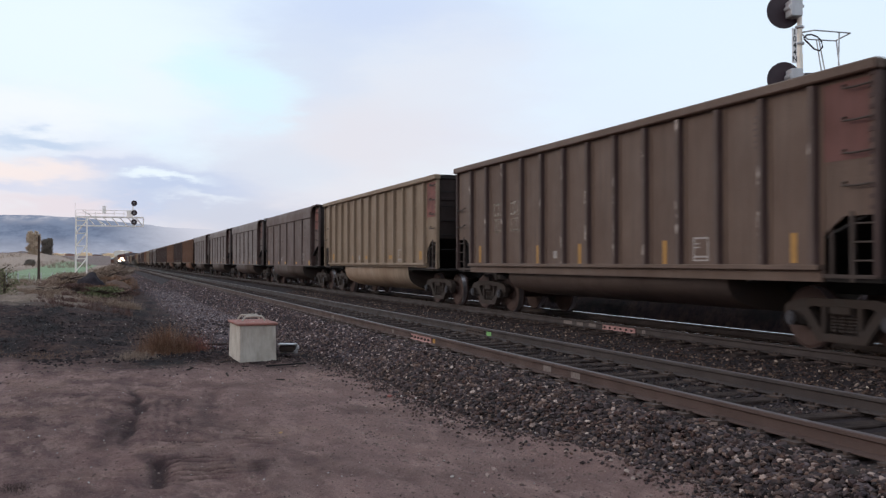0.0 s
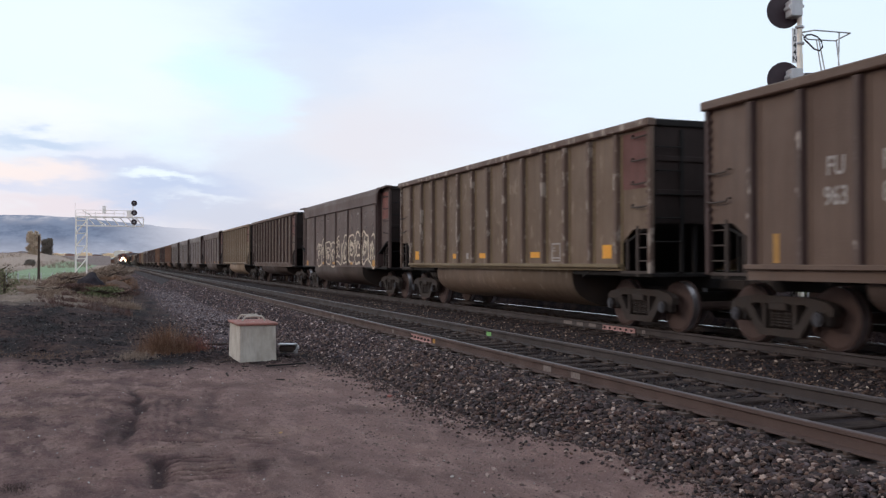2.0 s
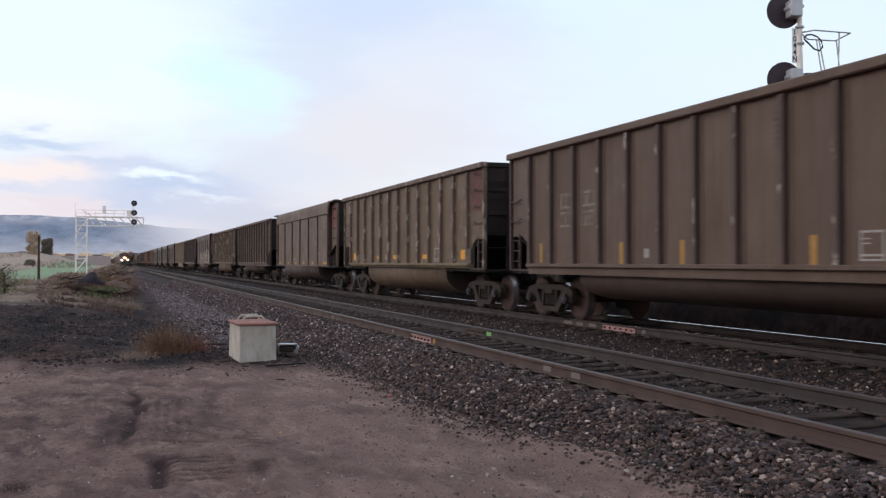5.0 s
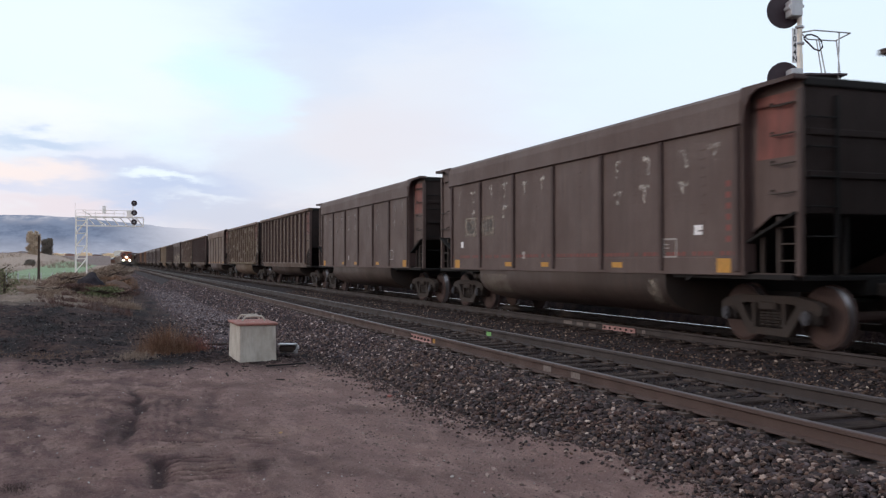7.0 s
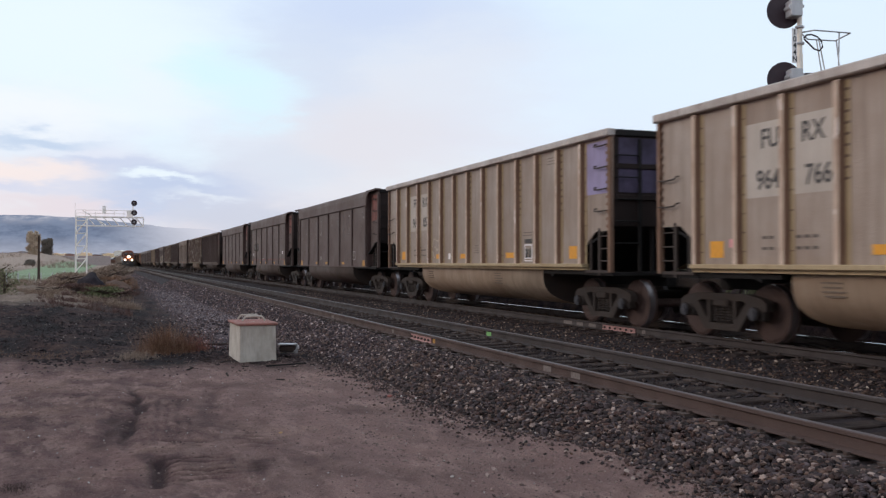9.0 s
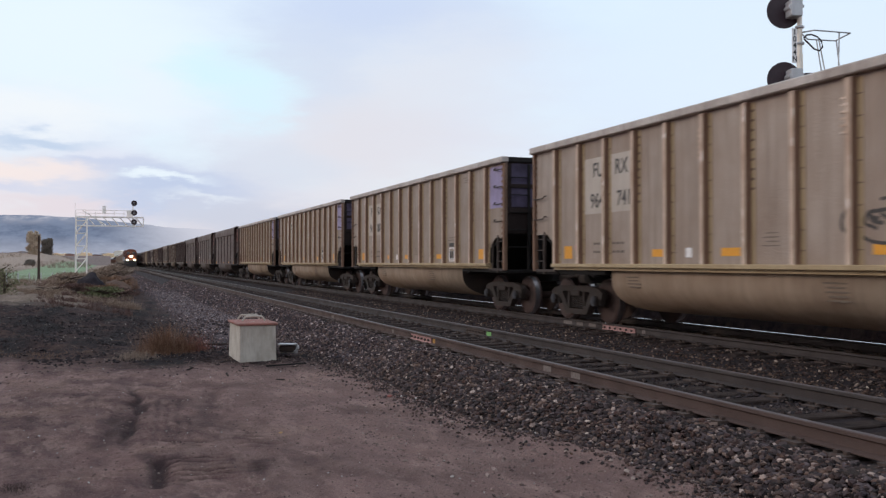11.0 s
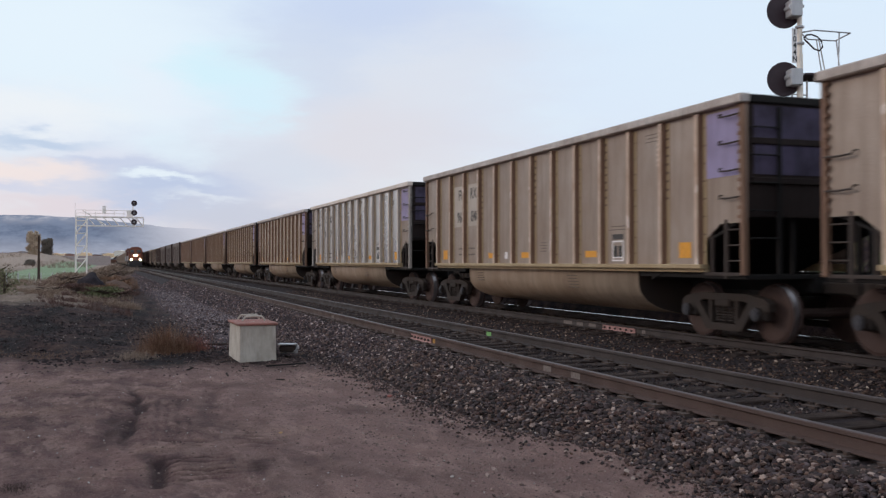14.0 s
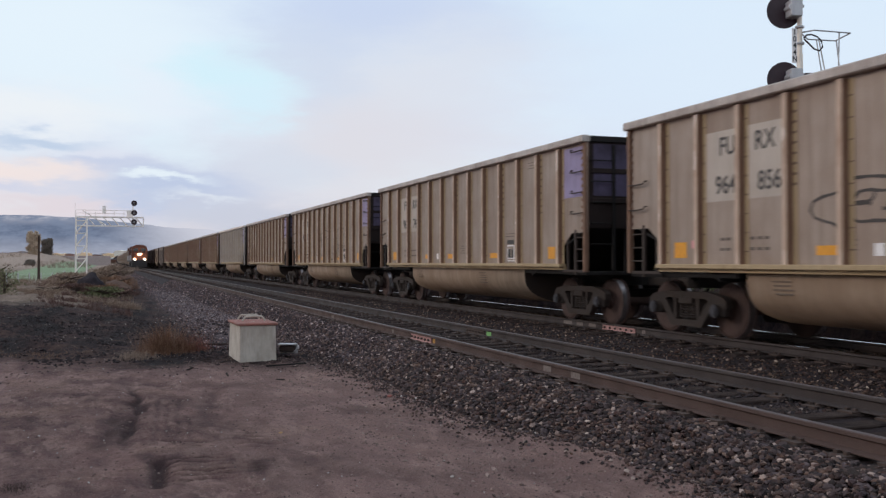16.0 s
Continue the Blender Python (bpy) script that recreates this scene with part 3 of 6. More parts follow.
def stone_field(name, places, sizes, mat, label, seed, category="gravel", full=False):
    """Many small broken stones in one mesh."""
    r = np.random.RandomState(seed)
    base = np.array([(1, 0, 0), (-1, 0, 0), (0, 1, 0), (0, -1, 0), (0, 0, 1), (0, 0, -1)], float)
    tris = np.array([(0, 2, 4), (2, 1, 4), (1, 3, 4), (3, 0, 4), (2, 0, 5), (1, 2, 5), (3, 1, 5), (0, 3, 5)])
    if full:
        base, tris = ico()
    n, c = len(places), len(base)
    V = base[None] * r.uniform(0.7, 1.2, (n, c, 1)) + r.uniform(-0.2, 0.2, (n, c, 3))
    V *= np.stack([r.uniform(0.7, 1.3, n), r.uniform(0.7, 1.3, n), r.uniform(0.5, 0.9, n)], -1)[:, None, :]
    a, b = r.uniform(0, 6.28, n), r.uniform(-0.7, 0.7, n)
    ca, sa, cb, sb = np.cos(a), np.sin(a), np.cos(b), np.sin(b)
    R = np.stack([np.stack([ca, -sa * cb, sa * sb], -1), np.stack([sa, ca * cb, -ca * sb], -1), np.stack([0 * a, sb, cb], -1)], 1)
    V = np.einsum("nij,nkj->nki", R, V) * (sizes / 2)[:, None, None] + places[:, None, :]
    F = tris[None] + (np.arange(n) * c)[:, None, None]
    me = bpy.data.meshes.new(name)
    me.from_pydata(V.reshape(-1, 3).tolist(), [], F.reshape(-1, 3).tolist())
    me.materials.append(mat)
    return tagged(new(name, me), label, category, kind="stuff")


def scatter(n, x0, x1, y0, y1, seed, near=1.0):
    r = np.random.RandomState(seed)
    x = r.uniform(x0, x1, n)
    u = r.uniform(0, 1, n)
    y = y0 + (y1 - y0) * u ** near
    return x, y, r


for count, y0, y1, seed, mat, label in ((19000, 4.5, 16.0, 31, M_STONE, "loose grey and brown crushed stones on the ballast shoulder"),
                                       (15000, 14.0, 33.0, 37, M_MIDSTONE, "grey crushed stones on the ballast shoulder, paled for haze")):
    x, y, r = scatter(count, 4.0, 5.1, y0, y1, seed, 1.15)
    stone_field("ballast_stone", np.stack([x, y, bed_height(x, y) + r.uniform(-0.008, 0.03, len(x))], -1), r.uniform(0.028, 0.072, len(x)), mat, label, seed, "gravel", True)
x, y, r = scatter(12000, 5.1, 6.95, 7, 46, 32, 1.5)
stone_field("ballast_stone", np.stack([x, y, bed_height(x, y) + r.uniform(-0.005, 0.02, len(x))], -1), r.uniform(0.03, 0.065, len(x)), M_SOOTYSTONE,
            "oily dark crushed stones between the rails of the empty track", 2)
x, y, r = scatter(17000, 6.95, 9.7, 7, 46, 35, 1.5)
stone_field("ballast_stone", np.stack([x, y, bed_height(x, y) + r.uniform(-0.005, 0.02, len(x))], -1), r.uniform(0.03, 0.065, len(x)), M_TANSTONE,
            "loose tan and grey crushed stones between the two tracks", 4)
x, y, r = scatter(11000, 3.9, 5.2, 30, 75, 33, 1.3)
stone_field("ballast_stone", np.stack([x, y, bed_height(x, y) + r.uniform(-0.005, 0.02, len(x))], -1), r.uniform(0.05, 0.10, len(x)), M_HAZEDSTONE,
            "loose grey crushed stones along the ballast shoulder", 3)


# ---- the two tracks ----
def rail_profile(x):
    """Outline of a rail on its foot, head top at z = 0."""
    return [(x - 0.076, -0.160), (x + 0.076, -0.160), (x + 0.076, -0.150), (x + 0.012, -0.132), (x + 0.009, -0.055), (x + 0.037, -0.040),
            (x + 0.037, -0.012), (x + 0.030, -0.0045), (x + 0.012, 0.0), (x - 0.012, 0.0), (x - 0.030, -0.0045), (x - 0.037, -0.012), (x - 0.037, -0.040), (x - 0.009, -0.055), (x - 0.012, -0.132), (x - 0.076, -0.150)]


def build_track(cx, label, shiny, seed):
    r = random.Random(seed)
    track = empty("railway_track", label, "railway track", pose(cx, 0, 0), kind="structure")
    for side in (-1, 1):
        bm = bmesh.new()
        add_prism(bm, rail_profile(side * 0.7545), -300, 1000, "xz")
        rail = part("rail", bm, [M_RAILDARK if side > 0 or shiny else M_STEEL_RUST, M_RAILTOP if shiny else M_RAILDULL], track)
        for p in rail.data.polygons:
            if p.normal.z > 0.8 and p.center.z > -0.004:
                p.material_index = 1
    bm = bmesh.new()
    add_box(bm, (0, 0, 0), (2.59, 0.225, 0.17), bevel=0.012)
    tie_mesh = mesh_of("tie", bm, M_TIE)
    bm = bmesh.new()
    add_box(bm, (0, 0, 0), (0.36, 0.19, 0.02))
    for dx in (-0.095, 0.095):
        add_box(bm, (dx, 0.05, 0.02), (0.035, 0.035, 0.03))
        add_box(bm, (dx, -0.05, 0.02), (0.035, 0.035, 0.03))
    plate_mesh = mesh_of("tie_plate", bm, M_PLATE)
    y = 2.0
    for k in range(145):
        t = new("tie", tie_mesh)
        t.parent = track
        t.matrix_basis = pose(r.uniform(-0.05, 0.05), y, -0.266 + r.uniform(-0.012, 0.012), r.uniform(-1.2, 1.2), r.uniform(-0.4, 0.4), r.uniform(-1.2, 1.2))
        for side in (-1, 1):
            p = new("tie_plate", plate_mesh)
            p.parent = t
            p.matrix_basis = pose(side * 0.7545 - t.location.x, 0, 0.095)
        y += 0.495 + r.uniform(-0.02, 0.02)
    far = []
    while y < 420:
        far.append((0, y, -0.266))
        y += 0.5
    bm = bmesh.new()
    for c in far:
        add_box(bm, c, (2.59, 0.225, 0.17))
    tagged(part("distant_ties", bm, M_TIE, track), kind="stuff")
    return track


near_track = build_track(NEAR_TRACK, "empty railway track with rusty rails on old wooden ties", False, 5)
far_track = build_track(FAR_TRACK, "railway track with rust-brown rails under the coal train", True, 6)


def joint_bar(track, side, y, mat, length=0.9):
    """Bolted joint bar that fills the rail's web, with the nuts standing out."""
    bm = bmesh.new()
    s = side
    x0 = s * 0.7545
    add_prism(bm, [(x0 - 0.014, -0.146), (x0 - 0.050, -0.140), (x0 - 0.034, -0.118), (x0 - 0.032, -0.068), (x0 - 0.038, -0.044), (x0 - 0.016, -0.048)], y - length / 2, y + length / 2, "xz")
    bar = part("joint_bar", bm, mat, track, "bolted joint bar daubed with red paint" if mat is M_REDMARK else "")
    nut = None
    for k in range(6):
        yy = y - length / 2 + length * (k + 0.5) / 6
        if nut is None:
            bm = bmesh.new()
            add_rod(bm, (0, 0, 0), (-0.034, 0, 0), 0.02, 6)
            nut = part("nut", bm, M_PLATE, bar, at=pose(x0 - 0.032, yy, -0.092))
        else:
            again(nut, pose(x0 - 0.032, yy, -0.092))


def rail_mark(track, side, y, length, mat):
    bm = bmesh.new()
    x0 = side * 0.7545
    add_prism(bm, [(x0 - 0.0125, -0.13), (x0 - 0.016, -0.13), (x0 - 0.013, -0.055), (x0 - 0.0095, -0.055)], y - length / 2, y + length / 2, "xz")
    part("paint_mark", bm, mat, track)


# ---- coal cars ----
BODY_HALF, HALF_LEN = 1.6, 7.3


def side_frame_mesh(bm, x, s):
    """Cast side frame with window openings, seen from the side; s is the outer direction."""
    t0, t1 = x - 0.07, x + 0.07
    add_prism(bm, [(-1.10, 0.62), (-1.00, 0.69), (-0.62, 0.755), (0.62, 0.755), (1.00, 0.69), (1.10, 0.62), (1.10, 0.50), (0.76, 0.52), (0.55, 0.64), (-0.55, 0.64), (-0.76, 0.52), (-1.10, 0.50)], t0, t1)
    add_prism(bm, [(-0.76, 0.56), (-0.60, 0.60), (-0.33, 0.265), (0.33, 0.265), (0.60, 0.60), (0.76, 0.56), (0.44, 0.155), (-0.44, 0.155)], t0, t1)
    for c in (-0.30, 0.30):
        add_box(bm, (x, c * 1.1, 0.48), (0.13, 0.075, 0.42))
    add_box(bm, (x, 0, 0.60), (0.20, 0.40, 0.13), bevel=0.02)
    for c in (-0.889, 0.889):
        add_box(bm, (x, c, 0.47), (0.16, 0.30, 0.24), bevel=0.03)
        add_rod(bm, (x, c, 0.457), (x + s * 0.16, c, 0.457), 0.105, 12)
        add_rod(bm, (x + s * 0.16, c, 0.457), (x + s * 0.185, c, 0.457), 0.07, 10)


def wheel_turns():
    """Rows of the rolling wheel sets, a key for every frame: the train keeps a nearly steady speed."""
    return [(k / FPS, math.degrees(train_way(k / FPS) / WHEEL)) for k in range(0, 16 * FPS + 1)]


def train_way(t):
    """Metres that the coal train has gone at t seconds."""
    return 18.73 * t - 0.004 * t * t


def build_truck(car, y):
    bm = bmesh.new()
    add_box(bm, (0, 0, 0.56), (1.9, 0.38, 0.24), bevel=0.03)
    add_rod(bm, (0, 0, 0.6), (0, 0, 0.76), 0.2, 12)
    add_box(bm, (0, 0.45, 0.42), (1.7, 0.1, 0.12))
    add_box(bm, (0, -0.45, 0.42), (1.7, 0.1, 0.12))
    truck = part("truck", bm, M_TRUCK, car, "rust-brown cast steel truck with coil springs", pose(0, y, 0))
    for s in (-1, 1):
        bm = bmesh.new()
        side_frame_mesh(bm, s * 1.02, s)
        frame_part = part("side_frame", bm, [M_TRUCK, M_BEARING], truck)
        for p in frame_part.data.polygons:
            if abs(p.center.x) > 1.15:
                p.material_index = 1
        first = None
        for k in range(3):
            if first is None:
                bm = bmesh.new()
                rings = []
                for z in range(13):
                    rr = 0.07 if z % 2 else 0.052
                    rings.append([bm.verts.new((rr * math.cos(6.283 * j / 8), rr * math.sin(6.283 * j / 8), 0.285 + 0.0225 * z)) for j in range(8)])
                for lo_, hi_ in zip(rings, rings[1:]):
                    for j in range(8):
                        bm.faces.new((lo_[j], lo_[(j + 1) % 8], hi_[(j + 1) % 8], hi_[j]))
                first = part("coil_spring", bm, M_TRUCK, truck, at=pose(s * 1.02, -0.16, 0))
            else:
                again(first, pose(s * 1.02, -0.16 + 0.16 * k, 0))
    for dy in (-0.889, 0.889):
        bm = bmesh.new()
        add_rod(bm, (-1.0, 0, 0), (1.0, 0, 0), 0.085, 10)
        for s in (-1, 1):
            add_rod(bm, (s * 0.695, 0, 0), (s * 0.815, 0, 0), WHEEL, 32)
            add_rod(bm, (s * 0.665, 0, 0), (s * 0.697, 0, 0), WHEEL + 0.025, 32)
            add_rod(bm, (s * 0.815, 0, 0), (s * 0.835, 0, 0), WHEEL - 0.01, 32, WHEEL - 0.05)
            add_rod(bm, (s * 0.815, 0, 0), (s * 0.90, 0, 0), 0.14, 14)
            ring = [(s * 0.838, 0.40 * math.cos(a), 0.40 * math.sin(a)) for a in (0.3, 2.0, 4.1)]
            for p_ in ring:
                add_box(bm, p_, (0.006, 0.05, 0.03))
        ws = part("wheel_set", bm, [M_WHEEL, M_TREAD], truck, "rusty wheels with a bright tread", pose(0, dy, WHEEL))
        for p in ws.data.polygons:
            c = p.center
            if abs(math.hypot(c.y, c.z) - WHEEL) < 0.012 and abs(p.normal.x) < 0.3 and abs(c.x) > 0.6:
                p.material_index = 1
        ws["roll"] = dy
    return truck


def outline_side(zb, cut):
    a, b = HALF_LEN, HALF_LEN - 1.05
    return [(-a, cut), (-a + 0.62, cut), (-b, cut - 0.28), (-b, zb), (b, zb), (b, cut - 0.28), (a - 0.62, cut), (a, cut), (a, 3.66), (-a, 3.66)]


def build_car(style, skin, rib_skin, belly_skin, end_mat, panel_mat, label, yellow=M_YELLOW, seed=1, coal=0.0, upright=False, flange=None, rib_side=None, chord=None, end_skin=None):
    """A steel coal gondola. style 'ribbed': thirteen outside ribs a side; 'panelled' and 'long': seven slim posts, a rounded top, drawn-in ends."""
    r = random.Random(seed)
    car = empty("coal_car", label, "railway car", group="cars of the coal train")
    ribbed = style == "ribbed"
    bw_ = BODY_HALF - 0.205
    flange = flange or rib_skin
    xs = BODY_HALF - (0.10 if ribbed else 0.05)
    cut = 1.86 if ribbed else 1.95
    xe = xs if ribbed else xs - 0.14          # the smooth-sided cars draw in at both ends
    bay = 6.2
    for s in (-1, 1):
        bm = bmesh.new()
        if ribbed:
            add_prism(bm, outline_side(1.12, cut), s * xs - 0.012, s * xs + 0.012)
        else:
            add_box(bm, (s * xs, 0, 2.39), (0.024, 2 * bay, 2.54))
        part("side_sheet", bm, skin, car)
        for e in (-1, 1) if not ribbed else ():
            bm = bmesh.new()
            h_ = HALF_LEN
            add_prism(bm, [(e * h_, cut), (e * h_, 3.845), (e * (bay - 0.01), 3.845), (e * (bay - 0.01), cut - 0.28), (e * (h_ - 0.62), cut)], s * xe - 0.012, s * xe + 0.012)
            part("end_side_sheet", bm, skin, car)
            bm = bmesh.new()
            add_box(bm, (s * ((xs + xe) / 2 - 0.02), e * (bay + 0.012), 2.48), (xs - xe + 0.08, 0.024, 2.72))
            part("bay_return", bm, flange, car)
            bm = bmesh.new()
            arch = [(bay + 0.02, 3.30), (bay + 0.02, 3.868), (h_ + 0.05, 3.868), (h_ + 0.05, 3.815), (bay + 0.40, 3.80), (bay + 0.22, 3.73), (bay + 0.11, 3.58), (bay + 0.07, 3.30)]
            add_prism(bm, [(e * a_, b_) for a_, b_ in arch], s * (xs + 0.01), s * (xs + 0.06))
            add_box(bm, (s * (xs - 0.05), e * (h_ + bay + 0.07) / 2, 3.85), (0.20, h_ - bay + 0.03, 0.035))
            add_box(bm, (s * (xs - 0.06), e * (h_ - 0.02), 3.845), (0.24, 0.16, 0.075), bevel=0.012)
            part("end_lip", bm, flange, car)
        if ribbed:
            first = None
            for k in range(13):
                if first is None:
                    bm = bmesh.new()
                    add_prism(bm, [(-0.075, 0), (-0.06, s * 0.085), (-0.045, s * 0.098), (0.045, s * 0.098), (0.06, s * 0.085), (0.075, 0)], 1.22, 3.64, "xy")
                    for v in bm.verts:
                        v.co = Vector((v.co.y, v.co.x, v.co.z))
                    add_box(bm, (s * 0.006, -0.120, 2.43), (0.012, 0.075, 2.40))
                    dashed = bm.copy()
                    for j in range(9):
                        add_box(dashed, (s * 0.0125, -0.120, 2.35 + 0.145 * j), (0.006, 0.066, 0.036))
                    for j in range(8):
                        add_box(bm, (s * 0.0125, -0.120, 1.42 + 0.285 * j), (0.006, 0.066, 0.017))
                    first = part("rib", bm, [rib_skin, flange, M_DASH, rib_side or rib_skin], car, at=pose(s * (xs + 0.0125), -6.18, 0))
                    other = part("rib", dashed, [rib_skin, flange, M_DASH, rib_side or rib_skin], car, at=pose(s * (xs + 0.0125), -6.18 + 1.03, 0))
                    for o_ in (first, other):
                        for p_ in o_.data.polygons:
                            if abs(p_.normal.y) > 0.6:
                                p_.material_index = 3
                            if p_.center.y < -0.077:
                                p_.material_index = 2 if abs(p_.center.x) > 0.0122 or p_.area < 0.004 else 1
                elif k > 1:
                    again(other if k in (3, 6, 9) else first, pose(s * (xs + 0.0125), -6.18 + 1.03 * k, 0))
        else:
            first = None
            for k in range(7):
                if first is None:
                    bm = bmesh.new()
                    add_box(bm, (0, 0, 2.22), (0.05, 0.11, 2.20), bevel=0.012)
                    first = part("post", bm, flange, car, at=pose(s * (xs + 0.036), -6.09, 0))
                else:
                    again(first, pose(s * (xs + 0.036), -6.09 + 2.03 * k, 0))
        bm = bmesh.new()
        if ribbed:
            add_box(bm, (s * (xs + 0.04), 0, 3.735), (0.19, 2 * HALF_LEN + 0.06, 0.145), bevel=0.02)
        else:
            o = [(s * (xs - 0.14), 3.87), (s * (xs - 0.02), 3.87), (s * (xs + 0.05), 3.81), (s * (xs + 0.075), 3.66), (s * (xs + 0.075), 3.34), (s * (xs + 0.014), 3.32), (s * (xs - 0.04), 3.60), (s * (xs - 0.14), 3.70)]
            add_prism(bm, o, -bay - 0.02, bay + 0.02, "xz")
        part("top_chord", bm, chord or rib_skin, car)
        bm = bmesh.new()
        b = HALF_LEN - 1.0
        if ribbed:
            add_box(bm, (s * (xs + 0.035), 0, 1.19), (0.17, 2 * b, 0.075), bevel=0.01)
            add_box(bm, (s * (xs - 0.01), 0, 1.075 if upright else 1.125), (0.10, 2 * b, 0.155 if upright else 0.055))
        else:
            add_box(bm, (s * (xs - 0.02), 0, 1.20), (0.08, 2 * bay + 0.03, 0.28), bevel=0.006)
        part("side_sill", bm, skin if upright or not ribbed else flange, car)
        # corner posts, end posts and grab irons
        for e in (-1, 1):
            bm = bmesh.new()
            add_box(bm, (s * (xe + 0.015), e * (HALF_LEN - 0.045), 2.38), (0.10, 0.09, 2.64), bevel=0.012)
            for k in range(13 if ribbed else 0):
                add_box(bm, (s * (xs + 0.04), e * (HALF_LEN - 0.10), 1.95 + 0.14 * k), (0.07, 0.05, 0.055))
            part("corner_post", bm, rib_side or rib_skin, car)
            bm = bmesh.new()
            add_box(bm, (s * xe, e * (HALF_LEN - 0.48), 1.46), (0.05, 0.06, 0.92))
            add_box(bm, (s * (xe - 0.02), e * (HALF_LEN - 0.86), 1.40), (0.04, 0.045, 0.66))
            add_box(bm, (s * xe, e * (HALF_LEN - 0.52), 1.075), (0.06, 1.0, 0.05))
            part("end_post", bm, M_GRIMYPOST, car)
            for k in range(3 if s < 0 else 0):
                bm = bmesh.new()
                add_rod(bm, (s * xe, e * (HALF_LEN - 0.09), 1.28 + 0.24 * k), (s * xe, e * (HALF_LEN - 0.46), 1.28 + 0.24 * k), 0.014, 6)
                part("step_rung", bm, M_GRIMYPOST, car)
            iron = None
            for k in range(4 if e < 0 else 2):
                z = (2.25 + 0.42 * k) if e < 0 else (2.2 + 0.45 * k)
                if iron is None:
                    y0, y1 = e * (HALF_LEN - 0.10), e * (HALF_LEN - 0.56)
                    x0 = s * (xe + 0.015)
                    pts = [(x0, y0, 0), (x0 + s * 0.07, y0, 0), (x0 + s * 0.085, (y0 + y1) / 2, -0.012), (x0 + s * 0.07, y1, 0), (x0 + s * 0.05, y1 - e * 0.02, 0.045), (x0, y1 - e * 0.02, 0.05)]
                    iron = part("grab_iron", tube_along(pts, 0.015, 6), M_GRIMYPOST, car, at=pose(0, 0, z))
                else:
                    again(iron, pose(0, 0, z))
            # ladder round the corner, on the end sheet
            rung = None
            for k in range(5 if s == e else 0):
                if rung is None:
                    q = e * (HALF_LEN + 0.055)
                    rung = part("end_rung", tube_along([(s * (xe - 0.08), q - e * 0.07, 0), (s * (xe - 0.08), q, 0), (s * (xe - 0.55), q, 0), (s * (xe - 0.55), q - e * 0.07, 0)], 0.014, 6), M_BLACK, car, at=pose(0, 0, 1.62))
                else:
                    again(rung, pose(0, 0, 1.62 + 0.42 * k))
            bm = bmesh.new()
            add_box(bm, (s * (xe - 0.60), e * (HALF_LEN - 0.005), 2.35), (0.06, 0.05, 2.55))
            part("end_stile", bm, M_BLACK, car)
        if end_skin is not None:
            for e in (-1, 1):
                bm = bmesh.new()
                h_ = HALF_LEN
                add_prism(bm, [(e * (h_ - 0.10), 1.858), (e * (h_ - 0.10), 3.64), (e * (h_ - 1.03), 3.64), (e * (h_ - 1.03), 1.59), (e * (h_ - 0.62), 1.858)], s * (xs + 0.0125) - 0.002, s * (xs + 0.0125) + 0.002)
                part("end_side_sheet", bm, end_skin, car, "brown-dusted sheet at the car's end")
        if panel_mat is not None:
            bm = bmesh.new()
            add_box(bm, (s * (xe + 0.015), -HALF_LEN + (0.575 if ribbed else 0.52), 3.10 if ribbed else 3.23), (0.004, 0.80 if ribbed else 0.82, 1.02 if ribbed else 0.92))
            part("painted_panel", bm, panel_mat, car)
    # ends, coloured near black for soot and for the shade between cars
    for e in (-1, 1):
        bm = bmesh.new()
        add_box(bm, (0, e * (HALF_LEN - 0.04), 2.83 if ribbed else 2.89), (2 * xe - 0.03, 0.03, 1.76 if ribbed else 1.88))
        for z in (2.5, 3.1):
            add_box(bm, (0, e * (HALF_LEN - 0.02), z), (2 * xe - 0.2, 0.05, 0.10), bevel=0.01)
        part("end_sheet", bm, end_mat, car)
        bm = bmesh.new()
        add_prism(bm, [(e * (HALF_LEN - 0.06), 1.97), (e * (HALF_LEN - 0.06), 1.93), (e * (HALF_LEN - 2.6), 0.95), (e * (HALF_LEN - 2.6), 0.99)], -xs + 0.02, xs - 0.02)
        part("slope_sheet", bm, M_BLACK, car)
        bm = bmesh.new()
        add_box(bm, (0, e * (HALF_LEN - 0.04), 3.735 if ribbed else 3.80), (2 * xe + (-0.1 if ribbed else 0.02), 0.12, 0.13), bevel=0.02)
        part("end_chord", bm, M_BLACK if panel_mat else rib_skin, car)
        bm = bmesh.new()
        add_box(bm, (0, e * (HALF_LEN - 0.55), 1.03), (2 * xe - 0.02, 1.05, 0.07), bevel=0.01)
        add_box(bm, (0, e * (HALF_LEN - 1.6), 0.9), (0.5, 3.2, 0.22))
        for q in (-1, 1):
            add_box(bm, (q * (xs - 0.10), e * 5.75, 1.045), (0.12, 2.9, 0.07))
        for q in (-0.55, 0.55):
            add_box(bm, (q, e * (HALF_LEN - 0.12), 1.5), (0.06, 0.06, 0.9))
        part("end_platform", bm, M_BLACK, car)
        bm = bmesh.new()
        add_box(bm, (0, e * (HALF_LEN + 0.28), 0.86), (0.16, 0.62, 0.2), bevel=0.03)
        add_box(bm, (0.03, e * (HALF_LEN + 0.66), 0.86), (0.3, 0.24, 0.28), bevel=0.06)
        part("coupler", bm, M_TRUCK, car)
        bm = bmesh.new()
        add_path(bm, [(0.35, e * (HALF_LEN + 0.05), 0.95), (0.36, e * (HALF_LEN + 0.3), 0.62), (0.3, e * (HALF_LEN + 0.7), 0.52)], 0.03, 6)
        part("air_hose", bm, M_BLACK, car)
